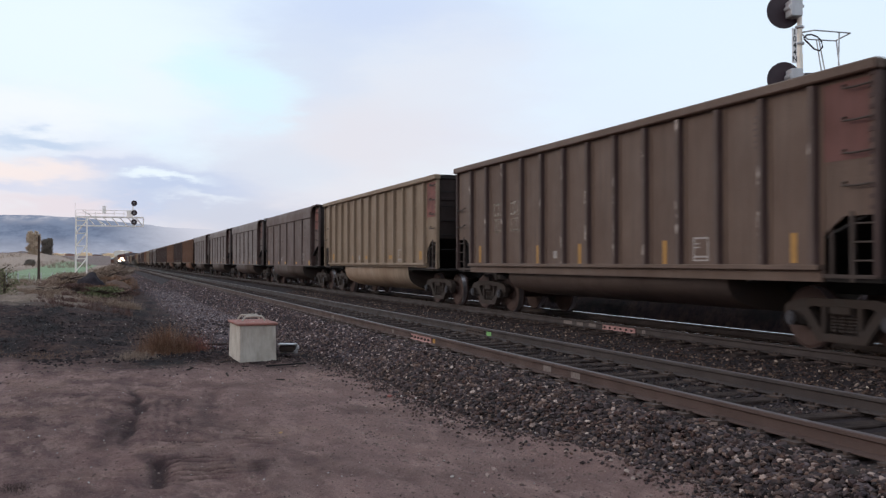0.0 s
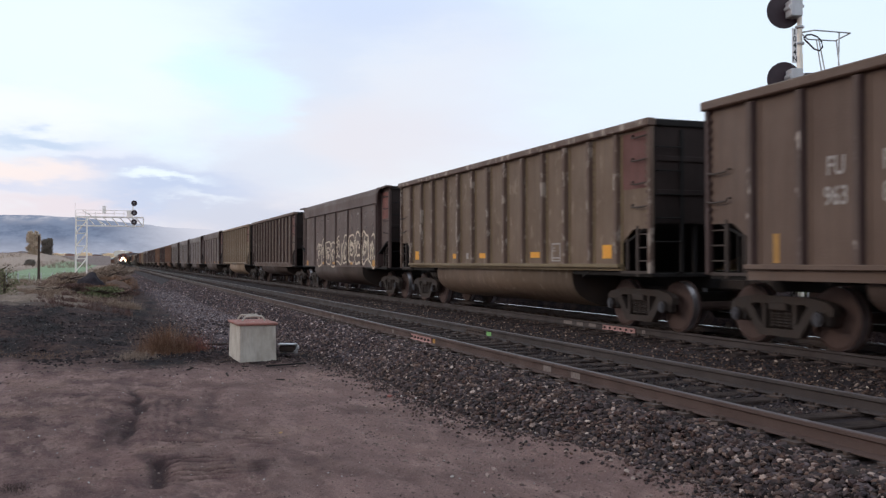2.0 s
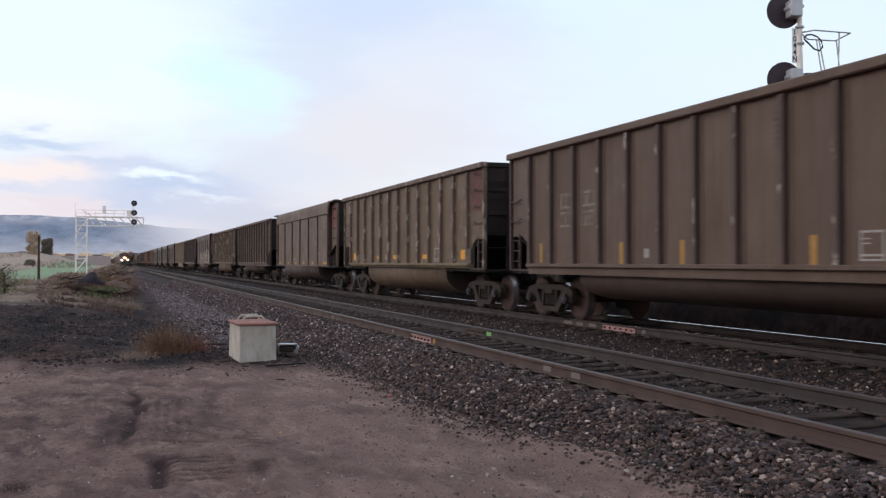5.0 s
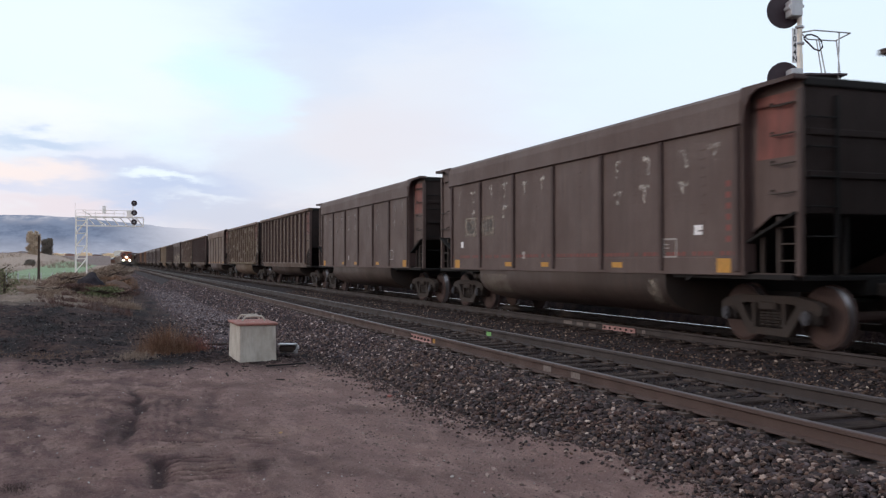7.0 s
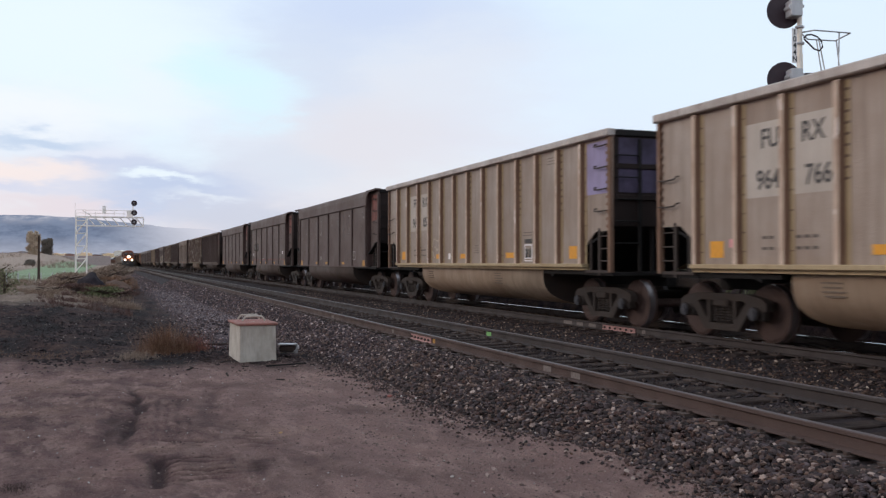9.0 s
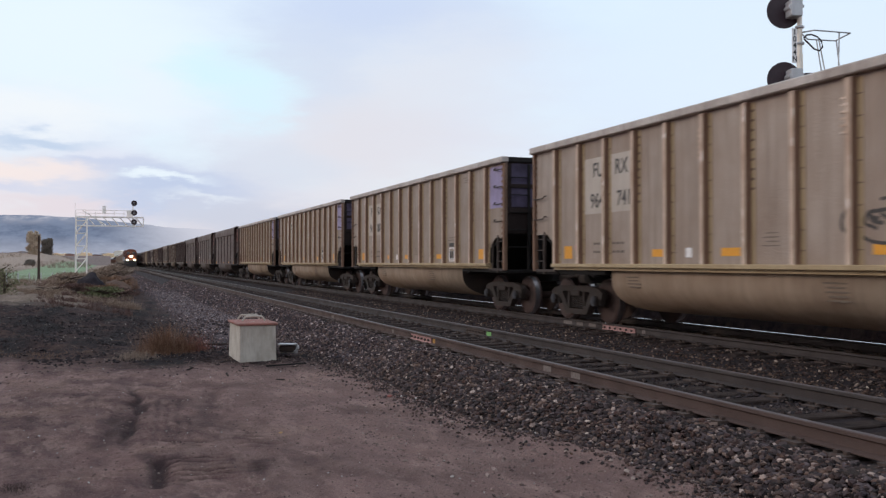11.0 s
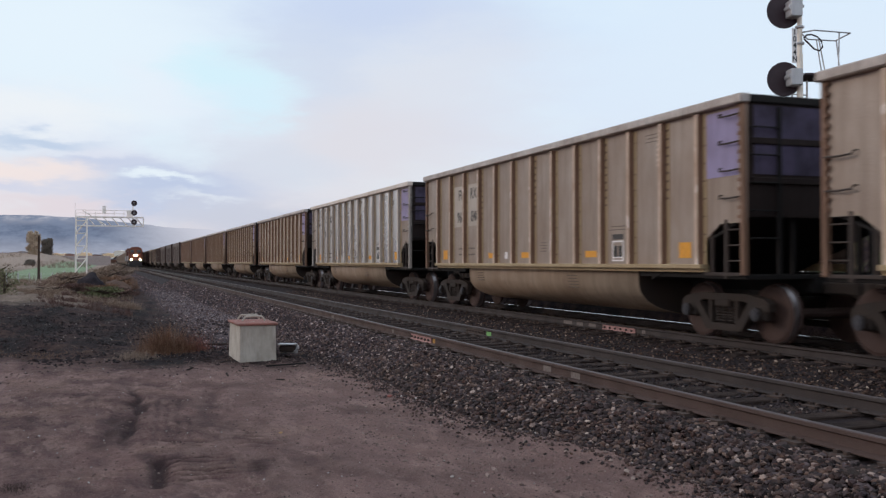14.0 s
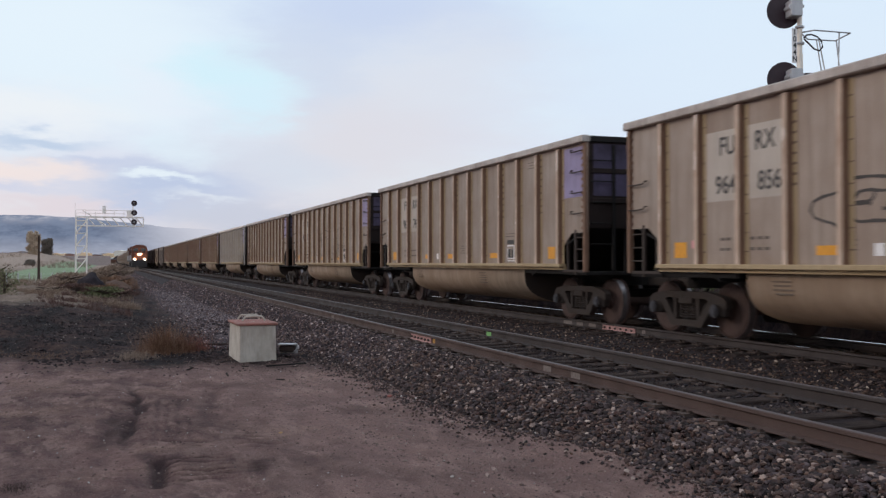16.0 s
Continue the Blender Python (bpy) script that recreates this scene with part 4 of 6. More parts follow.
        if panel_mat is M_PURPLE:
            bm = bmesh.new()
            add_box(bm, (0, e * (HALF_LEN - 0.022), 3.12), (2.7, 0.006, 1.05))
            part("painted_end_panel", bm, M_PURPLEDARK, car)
    # rounded belly tub between the trucks
    bm = bmesh.new()
    o, bw = [], xs - (0.10 if ribbed else 0.0)
    for k in range(23):
        a = math.pi * (0.5 - 0.5 * math.cos(math.pi * k / 22))
        o.append((-bw * math.cos(a), 1.02 - (0.56 if upright else 0.74) * math.sin(a) ** 0.66))
    o += [(bw, 1.13), (-bw, 1.13)]
    add_prism(bm, o, -4.15, 4.15, "xz")
    # end faces take the dark truck colour as shade under the slope sheets
    belly = part("belly_tub", bm, [belly_skin, M_TRUCK], car)
    for p in belly.data.polygons:
        p.use_smooth = abs(p.normal.y) < 0.5
        p.material_index = 0 if p.use_smooth else 1
    bm = bmesh.new()
    add_box(bm, (0, 0, 0.98), (0.5, 2 * HALF_LEN - 1.0, 0.18))
    part("centre_sill", bm, M_BLACK, car)
    # load
    X, Y = np.linspace(-xs + 0.06, xs - 0.06, 8), np.linspace(-HALF_LEN + 0.1, HALF_LEN - 0.1, 50)

    def heap(a, b):
        return 3.52 + coal + 0.28 * (1 - (a / xs) ** 2) * (1 - (np.abs(b) / HALF_LEN) ** 6) + 0.09 * lump(a, b, 1.6, seed + 50) * (1 - (a / xs) ** 4) + (0.46 if ribbed else 0.15) * np.clip(2.2 * lump(0 * a, b, 7.0, seed + 90) - 0.4, 0, 1) * (1 - (a / xs) ** 2) * (1 - (np.abs(b) / HALF_LEN) ** 8)
    load = new("coal_load", grid_mesh("coal_load", X, Y, heap, [M_COAL]))
    load.parent = car
    tagged(load, "heap of black coal")
    # reflectors and stencils on both sides
    for s in (-1, 1):
        xo = s * (xs + 0.0145)
        shapes = {}
        for y0 in ((5.55, 3.1, 1.1, -0.9, -2.95, -5.5) if style == "long" else (5.70, 2.35, 0.42, -2.6, -5.75)):
            big = style != "long" and abs(y0) > 5
            size = (0.004, 0.13, 0.42) if upright else (0.004, 0.34, 0.26 if ribbed else 0.22) if big else (0.004, 0.46, 0.13) if ribbed else (0.004, 0.76 if y0 < -5 else 0.36, 0.10)
            at_ = pose(xo if ribbed else s * (xs + 0.0215), y0, (1.46 if big else 1.42) if ribbed else 1.21)
            if size not in shapes:
                bm = bmesh.new()
                add_box(bm, (0, 0, 0), size)
                shapes[size] = part("reflector", bm, yellow, car, at=at_)
            else:
                again(shapes[size], at_)
        if not ribbed:
            bm = bmesh.new()
            for col in range(6):
                for row in range(12):
                    add_box(bm, (s * (xs + 0.014), -5.07 + 2.03 * col - 0.12, 1.62 + 0.145 * row), (0.016, 0.16, 0.022))
            tagged(part("stitch_weld", bm, rib_skin, car), kind="stuff")
        else:
            bm = bmesh.new()
            for col in (-5.15, -2.06, 1.03):
                for row in range(6):
                    add_box(bm, (s * (xs + 0.02), col + 0.16, 2.95 + 0.09 * row), (0.02, 0.09, 0.03))
            tagged(part("stitch_weld", bm, rib_skin, car), kind="stuff")
        bm = bmesh.new()
        y0 = -3.62 if ribbed else -4.3
        bright_ = panel_mat is M_PURPLE
        for dy, dz, w, h in ((0, 0.19, 0.40, 0.03), (0, -0.11, 0.40, 0.03), (0, -0.17, 0.40, 0.025), (-0.185, 0.01, 0.03, 0.36), (0.185, 0.01, 0.03, 0.36), (0.10, 0.10, 0.12, 0.02), (0.10, 0.04, 0.12, 0.02)):
            add_box(bm, (xo, y0 + dy, 1.46 + dz), (0.004, w, h))
        sten = part("capacity_stencil", bm, M_WHITE if bright_ else M_PALE, car)
        if bright_:
            bm = bmesh.new()
            for dy, w, h in ((-0.085, 0.12, 0.21), (0.085, 0.10, 0.21)):
                add_box(bm, (xo, y0 - dy, 1.46 + 0.0), (0.005, w, h))
            part("stencil_bar", bm, M_INK, sten)
            bm = bmesh.new()
            add_box(bm, (xo, y0, 1.735), (0.004, 0.38, 0.10))
            part("load_plate", bm, M_STENCIL, car)
            bm = bmesh.new()
            for yb, zb, n_, w_ in ((y0, 1.87, 2, 0.62), (-4.85, 3.38, 3, 0.56), (-0.5, 1.50, 4, 0.34), (2.0, 1.42, 3, 0.30)):
                for k in range(n_):
                    add_box(bm, (xo, yb - 0.02 * (k % 2), zb + 0.062 * k), (0.003, w_ - 0.08 * (k % 2), 0.018))
            tagged(part("small_print", bm, M_FAINTSIDE, car, "rows of small worn print"), kind="stuff")
            bm = bmesh.new()
            for yb, n_ in ((3.4, 4), (-1.6, 5)):
                for k in range(n_):
                    add_box(bm, (s * (bw_ - 0.0), yb - 0.02 * k, 0.98 - 0.06 * k), (0.02, 0.42 - 0.07 * (k % 2), 0.025))
            tagged(part("belly_stencil", bm, M_FAINTBELLY, car), kind="stuff")
        bm = bmesh.new()
        add_box(bm, (xo, 1.5, 1.42), (0.004, 0.16, 0.16))
        part("tag_plate", bm, M_WHITE if panel_mat is M_PURPLE else M_PALE, car)
    build_truck(car, 6.17)
    build_truck(car, -6.17)
    return car


def key_wheels(car, rows, sign=-1):
    """The wheel sets roll; the copies of the car share these rows."""
    for o in car.children_recursive:
        if o.name.startswith("wheel_set"):
            walk(o, [(t, pose(0, o["roll"], o.location.z) @ Matrix.Rotation(sign * radians(a), 4, "X")) for t, a in rows])


TAN = weathered("dusty_tan_aluminium", (0.385, 0.318, 0.262), (0.275, 0.200, 0.150), 0.5, 0.2, 1.0, True, 0.8)
TAN_RIB = weathered("dusty_tan_rib", (0.70, 0.565, 0.445), (0.35, 0.215, 0.14), 0.5, 0.2, 1.8, True, 0.9, 0.4, None, (0.80, 0.73, 0.66), 0.004, 0.60)
TAN_BELLY = weathered("dusty_tan_belly", (0.42, 0.315, 0.22), (0.26, 0.175, 0.115), 0.6, 0.1, 1.6, True, 0.7)
TAN_FLANGE = weathered("yellowed_tan_flange", (0.46, 0.35, 0.20), (0.33, 0.23, 0.12), 0.6, 0.1, 2.0, True, 0.6)
# browner than the rib fronts: rust dust, plus painted shade beside each rib
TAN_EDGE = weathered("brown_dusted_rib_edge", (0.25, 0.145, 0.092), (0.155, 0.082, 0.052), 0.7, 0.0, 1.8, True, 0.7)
TAN_CHORD = weathered("greyed_aluminium_chord", (0.54, 0.49, 0.45), (0.27, 0.21, 0.17), 0.5, 0.3, 2.2, True, 0.7)
SILVER_EDGE = weathered("dull_silver_edge", (0.46, 0.42, 0.38), (0.33, 0.27, 0.21), 0.6, 0.2, 1.8, True, 0.6)
OCHRE = weathered("dirty_ochre_steel", (0.26, 0.19, 0.125), (0.19, 0.13, 0.085), 0.65, 0.0, 1.0, True, 0.6)
SILVER = weathered("clean_silver_aluminium", (0.70, 0.71, 0.69), (0.46, 0.45, 0.42), 0.30, 0.85, 0.6, True, 0.6, 0.4, None, None, 0.0006)
SILVER_RIB = weathered("worn_silver_rib", (0.76, 0.68, 0.59), (0.46, 0.36, 0.27), 0.45, 0.3, 1.6, True, 0.5)
BROWN = weathered("grimy_brown_steel", (0.135, 0.086, 0.061), (0.086, 0.053, 0.039), 0.65, 0.0, 1.0, True, 0.6)
BROWN_RIB = weathered("grimy_brown_rib", (0.105, 0.068, 0.053), (0.065, 0.041, 0.033), 0.65, 0.0, 1.6, True, 0.6, 0.4, None, (0.46, 0.40, 0.35), 0.004, 0.60)
OLIVE = weathered("dirty_olive_brown_steel", (0.178, 0.119, 0.077), (0.114, 0.076, 0.050), 0.65, 0.0, 1.0, True, 0.6, 0.4, None, (0.24, 0.18, 0.13))
# darker than the sides: the belly's shade is put into its brown
SHADED_BELLY = weathered("coal_grimed_belly", (0.088, 0.058, 0.045), (0.058, 0.037, 0.029), 0.7, 0.0, 1.4, True, 0.6)
UMBER = weathered("grimy_umber_steel", (0.170, 0.112, 0.080), (0.108, 0.070, 0.051), 0.65, 0.0, 1.0, True, 0.6)
MAROON = weathered("grimy_maroon_steel", (0.122, 0.080, 0.067), (0.080, 0.051, 0.044), 0.65, 0.0, 1.0, True, 0.6)
GREY = weathered("grimy_grey_steel", (0.17, 0.135, 0.122), (0.12, 0.09, 0.08), 0.6, 0.0, 1.0, True, 0.6)
RUST = weathered("rusty_orange_steel", (0.21, 0.11, 0.065), (0.14, 0.075, 0.05), 0.75, 0.0, 1.0, True, 0.6)

POST_DARK = weathered("rusty_dark_post", (0.075, 0.042, 0.036), (0.05, 0.03, 0.026), 0.7, 0.0, 1.6, True, 0.6)
OLIVE_RIB = weathered("rusty_olive_rib", (0.145, 0.092, 0.066), (0.085, 0.052, 0.040), 0.65, 0.0, 1.6, True, 0.6, 0.4, None, (0.36, 0.30, 0.25), 0.004, 0.56)
OLIVE_FLANGE = weathered("yellowed_olive_flange", (0.20, 0.145, 0.075), (0.13, 0.09, 0.05), 0.65, 0.0, 1.6, True, 0.6)
KINDS = {
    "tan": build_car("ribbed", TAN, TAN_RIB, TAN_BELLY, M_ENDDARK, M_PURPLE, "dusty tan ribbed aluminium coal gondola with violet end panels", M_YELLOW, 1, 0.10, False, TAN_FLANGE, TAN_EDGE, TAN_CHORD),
    "silver": build_car("ribbed", SILVER, SILVER_RIB, TAN_BELLY, M_ENDDARK, M_PURPLE, "bright silver ribbed aluminium coal gondola with violet end panels", M_YELLOW, 2, 0.0, False, TAN_FLANGE, SILVER_EDGE, SILVER_RIB, TAN),
    "brown": build_car("ribbed", BROWN, BROWN_RIB, SHADED_BELLY, M_ENDDARK, M_REDDIM, "grimy dark brown ribbed steel coal gondola", M_DIMYELLOW, 3, 0.0, True, BROWN, POST_DARK, BROWN),
    "olive": build_car("ribbed", OLIVE, OLIVE_RIB, OLIVE, M_ENDDARK, M_REDDIM, "grimy olive-brown ribbed steel coal gondola", M_YELLOW, 4, 0.05, False, OLIVE_FLANGE),
    "ochre": build_car("ribbed", OCHRE, OCHRE, TAN_BELLY, M_ENDDARK, M_RED, "dusty ochre ribbed steel coal gondola with red end panel", M_DIMYELLOW, 5),
    "maroon": build_car("panelled", MAROON, MAROON, SHADED_BELLY, M_ENDDARK, M_RED, "grimy maroon-brown smooth-sided coal gondola with red end panel", M_MIDYELLOW, 6, 0.0, False, POST_DARK),
    "umber": build_car("long", UMBER, UMBER, SHADED_BELLY, M_ENDDARK, M_RED, "grimy umber-brown smooth-sided coal gondola with red end panel", M_MIDYELLOW, 9, 0.0, False, POST_DARK),
    "grey": build_car("panelled", GREY, GREY, SHADED_BELLY, M_ENDDARK, M_REDDIM, "grimy grey-brown smooth-sided coal gondola", M_DIMYELLOW, 7, 0.0, False, POST_DARK),
    "rust": build_car("ribbed", RUST, RUST, RUST, M_ENDDARK, None, "rusty orange-brown ribbed steel coal gondola", M_DIMYELLOW, 8),
}
for c_ in KINDS.values():
    key_wheels(c_, wheel_turns())

# the train from its far cars to its last ones, by kind; car 0 passes the concrete box first
ORDER = {-1: "ochre", 0: "brown", 1: "maroon", 2: "olive", 3: "brown", 4: "umber", 5: "olive", 6: "brown", 7: "maroon", 8: "maroon", 9: "maroon",
         15: "silver", -2: "maroon", -3: "grey", -4: "grey", -5: "grey", -6: "rust", -7: "brown", -8: "rust", -9: "brown"}
LEAD = 23.36           # leading end of car 0 at the start
train = {}
used = set()
for n in range(-25, 20):
    kind_ = ORDER.get(n, "tan" if n >= 10 else ("brown", "maroon", "rust", "grey", "ochre")[(n * 7) % 5])
    at_ = pose(FAR_TRACK, LEAD - HALF_LEN - PITCH * n, 0)
    if kind_ in used:
        train[n] = copy_thing(KINDS[kind_], at_)
    else:
        used.add(kind_)
        train[n] = KINDS[kind_]
        train[n].matrix_basis = at_

# numbers on the tan cars, on a paler patch that the rib divides
SIDE_X = -(BODY_HALF - 0.10 + 0.0145)
TURN_TEXT = pose(0, 0, 0, 90, 0, -90)


def paint_numbers(car, right, patch):
    for y0 in (HALF_LEN - 2.665, HALF_LEN - 3.695) if patch else ():
        bm = bmesh.new()
        add_box(bm, (SIDE_X, y0, 2.76), (0.003, 0.84, 1.10))
        part("number_patch", bm, patch, car, "paler cleaned patch behind the number")
    if not right:
        for k in range(3):
            bm = bmesh.new()
            add_box(bm, (SIDE_X - 0.004, HALF_LEN - 3.57 - 0.23 * k, 2.47), (0.003, 0.15, 0.28))
            part("number_bar", bm, M_INK, car)
    for d, z0, w in ((2.84, 2.93, "FU"), (3.70, 2.93, "RX"), (2.80, 2.33, "964"), (3.80, 2.33, right))[:4 if right else 3]:
        lettering("lettering", w, 0.40, M_STENCIL, car, Matrix.Translation((SIDE_X - 0.004, HALF_LEN - d, z0)) @ TURN_TEXT, "black stencilled lettering", 0.86)


PATCH = weathered("cleaned_patch", (0.53, 0.475, 0.41), (0.36, 0.30, 0.24), 0.55, 0.15, 1.4, True, 0.4)
for n, w in ((10, "857"), (11, "766"), (12, ""), (13, "741"), (14, "839"), (15, "794"), (16, "848"), (17, "763"), (18, "744"), (19, "856")):
    paint_numbers(train[n], w, None if n == 15 else PATCH)


def scribble(car, y0, y1, z0, z1, count, mat, seed, thick=0.03, label="", x=SIDE_X - 0.003):
    """Sprayed loops and strokes that spell nothing."""
    r = random.Random(seed)
    w = (y1 - y0) / count

    def stroke(bm, pts):
        """One ribbon of paint along the points."""
        edge = []
        for i, (y, z) in enumerate(pts):
            ya, za = pts[max(i - 1, 0)]
            yb, zb = pts[min(i + 1, len(pts) - 1)]
            d = Vector((yb - ya, zb - za))
            d = d.normalized() if d.length > 1e-5 else Vector((1, 0))
            h = thick / 2 * r.uniform(0.75, 1.15)
            edge.append((bm.verts.new((x, y - d.y * h, z + d.x * h)), bm.verts.new((x, y + d.y * h, z - d.x * h))))
        for (p, q), (p_, q_) in zip(edge, edge[1:]):
            bm.faces.new((p, q, q_, p_))

    for k in range(count):
        bm = bmesh.new()
        cy, cz = y0 + w * (k + 0.5), (z0 + z1) / 2 + r.uniform(-0.08, 0.08)
        p1, p2, a1, a2 = r.uniform(0, 6.28), r.uniform(0, 6.28), r.uniform(0.10, 0.22), r.uniform(0.06, 0.14)
        hw, hh = w * r.uniform(0.52, 0.66), (z1 - z0) * r.uniform(0.40, 0.52)
        lean = r.uniform(-0.18, 0.12)

        def bent(c_, n_=0.82):
            return math.copysign(abs(c_) ** n_, c_)
        pts = []
        for i in range(33):
            a = 6.283 * i / 32
            rr = 1 + a1 * math.sin(3 * a + p1) * 0.6 + a2 * math.sin(5 * a + p2)
            zz = hh * rr * bent(math.sin(a))
            pts.append((cy + hw * rr * bent(math.cos(a)) + lean * zz, cz + zz))
        core = r.uniform(0.34, 0.5)
        if thick > 0.04:
            stroke(bm, [(cy + (y - cy) * core, cz + (z - cz) * core * 1.1) for y, z in pts[:r.choice((24, 30, 33))]])
        gap = r.randrange(33)
        stroke(bm, pts[gap:] + pts[1:max(gap - 3, 2)])
        for j in range(r.choice((2, 3))):
            oy, oz, sw = r.uniform(-0.4, 0.3) * hw, r.uniform(-0.5, 0.5) * hh, r.uniform(0.3, 0.6)
            arc, a0 = r.choice((1.4, 2.6, 4.2)), r.uniform(0, 6.28)
            stroke(bm, [(cy + oy + sw * hw * 0.6 * math.cos(a0 + arc * i / 8), cz + oz + sw * hh * 0.7 * math.sin(a0 + arc * i / 8)) for i in range(9)])
        part("graffiti", bm, mat, car, label)


M_FAINT = plain("faint_dark_stencil", (0.15, 0.12, 0.10), 0.7, 0.0, 0.6, 12)
M_SPRAY = plain("cream_spray_paint", (0.68, 0.58, 0.44), 0.7, 0.0, 0.75, 5)
M_SPRAYDARK = plain("dark_spray_paint", (0.07, 0.06, 0.055), 0.7, 0.0, 0.4, 6)
PANEL_X = -(BODY_HALF - 0.05 + 0.0145)
scribble(train[1], 3.6, -0.9, 1.12, 2.15, 5, M_SPRAY, 1, 0.065, "cream sprayed outlines", PANEL_X - 0.009)
scribble(train[1], -1.2, -6.0, 1.08, 2.35, 5, M_SPRAY, 11, 0.085, "cream sprayed outlines", PANEL_X - 0.009)
scribble(train[17], 1.2, -3.3, 1.45, 2.65, 4, M_SPRAYDARK, 3, 0.035, "thin dark sprayed outlines")
scribble(train[17], 4.5, 0.8, 1.30, 1.75, 5, M_SPRAY, 4, 0.02, "thin pale sprayed outlines")
scribble(train[19], 2.3, -1.5, 1.5, 2.4, 3, M_SPRAYDARK, 5, 0.045, "dark sprayed outlines")
scribble(train[13], -2.0, -6.0, 1.45, 2.05, 4, M_SPRAYDARK, 6, 0.05, "dark sprayed outlines")
scribble(train[10], 2.9, 2.3, 1.4, 2.0, 1, M_SPRAY, 7, 0.03, "small pale sprayed mark")


def worn_paint(name, color, lo, hi):
    """Old paint that has flaked to thin islands on the sheet below."""
    m = bpy.data.materials.new(name)
    nt = nodes_of(m)
    p = finish(nt, color, 0.75)
    clear_ = nt.nodes.new("ShaderNodeBsdfTransparent")
    mix = nt.nodes.new("ShaderNodeMixShader")
    nt.links.new(noise_fac(nt, coords(nt), 7.0, 5, 0.7, lo, hi), mix.inputs[0])
    nt.links.new(clear_.outputs[0], mix.inputs[1])
    nt.links.new(p.outputs[0], mix.inputs[2])
    out = next(n_ for n_ in nt.nodes if n_.bl_idname == "ShaderNodeOutputMaterial")
    nt.links.new(mix.outputs[0], out.inputs[0])
    return m


M_FLAKED = worn_paint("flaked_white_letter_paint", (0.60, 0.55, 0.49), 0.46, 0.74)
M_FLAKEDPALE = worn_paint("flaked_cream_patch", (0.36, 0.31, 0.25), 0.38, 0.85)


def faded_marks(car, seed, mat, ribbed=False):
    """Worn lettering too faded to read: bars in two rows."""
    r = random.Random(seed)
    spots = []
    if ribbed:
        for y in (HALF_LEN - 2.75, HALF_LEN - 3.75):
            for z in (2.55, 2.16):
                spots += [(SIDE_X, y + k, z, 0.15, 0.30) for k in (-0.18, 0.0, 0.18)]
    else:
        for k in range(6):
            for z in (2.98, 2.45):
                for j in (-0.50, 0.40):
                    if r.random() < (0.8 if abs(k - 2.5) > 1 else 0.45):
                        spots.append((PANEL_X, -5.07 + 2.03 * k + j + r.uniform(-0.06, 0.06), z + r.uniform(-0.03, 0.03), r.uniform(0.22, 0.32), r.uniform(0.26, 0.38)))
    for x, y, z, w, h in spots:
        bm = bmesh.new()
        bar = 0.055 if ribbed else 0.085
        add_box(bm, (x, y, z + h / 2 - bar / 2), (0.003, w, bar))
        add_box(bm, (x, y + r.choice((-0.5, 0.0, 0.5)) * (w - bar), z - bar / 2), (0.003, bar, h - bar))
        if ribbed:
            add_box(bm, (x, y, z - h / 2), (0.003, w, bar))
        part("faded_letter", bm, mat, car, "pale worn paint of a letter past reading")


for n in (-2, 1, 4, 7, 8, 9):
    faded_marks(train[n], n + 60, M_FLAKED)
for n in (0, 6):
    faded_marks(train[n], n + 60, M_FLAKEDPALE, True)
for d, z0, w in ((2.75, 2.42, "FU"), (3.72, 2.42, "RX"), (2.75, 2.02, "963"), (3.75, 2.02, "826")):
    lettering("lettering", w, 0.36, M_PALE, train[3], Matrix.Translation((SIDE_X - 0.004, HALF_LEN - d, z0)) @ TURN_TEXT, "faded white stencilled lettering", 0.8)
for d, w in ((2.55, "963"), (3.70, "939")):
    bm = bmesh.new()
    add_box(bm, (PANEL_X, HALF_LEN - d, 2.17), (0.003, 0.82, 0.50))
    part("number_patch", bm, M_FLAKEDPALE, train[8], "worn pale patch behind the number")
    lettering("lettering", w, 0.44, M_STENCIL, train[8], Matrix.Translation((PANEL_X - 0.004, HALF_LEN - d, 2.02)) @ TURN_TEXT, "worn black stencilled lettering", 0.86)
bm = bmesh.new()
rd_ = random.Random(4)
for k in range(84):
    if rd_.random() < 0.85:
        add_box(bm, (PANEL_X - 0.001, -6.0 + 0.145 * k, 1.40), (0.003, rd_.uniform(0.06, 0.10), 0.065))
M_STRIPE = plain("worn_red_stripe", (0.25, 0.075, 0.062), 0.7, 0.0, 0.7, 14)
tagged(part("worn_stripe", bm, M_STRIPE, train[8], "broken line of faded red paint"), kind="stuff")
bm = bmesh.new()
for k in range(6):
    add_box(bm, (PANEL_X - 0.001, -5.86, 1.62 + 0.17 * k), (0.003, 0.11, 0.09))
part("upright_stripe", bm, M_STRIPE, train[8], "upright broken stripe of faded red paint")
for y_, z_, w_, h_ in ((-5.1, 1.78, 0.22, 0.16), (5.35, 1.72, 0.16, 0.16)):
    bm = bmesh.new()
    add_box(bm, (PANEL_X, y_, z_), (0.003, w_, h_))
    part("tag_plate", bm, M_WHITE, train[8], "small white tag plate")
for y_, w_ in ((-3.75, 0.34), (3.2, 1.5)):
    bm = bmesh.new()
    o_, bw_ = [], BODY_HALF - 0.05 + 0.004
    for k in range(7):
        a_ = 0.02 + 0.10 * k
        o_.append((-bw_ * math.cos(a_), 1.02 - 0.74 * math.sin(a_) ** 0.66))
    add_prism(bm, o_ + [(p_ + 0.012, q_) for p_, q_ in o_[::-1]], y_ - w_ / 2, y_ + w_ / 2, "xz")
    part("bare_patch", bm, M_FLAKEDPALE, train[8], "paler patch on the belly where the grime has come off")
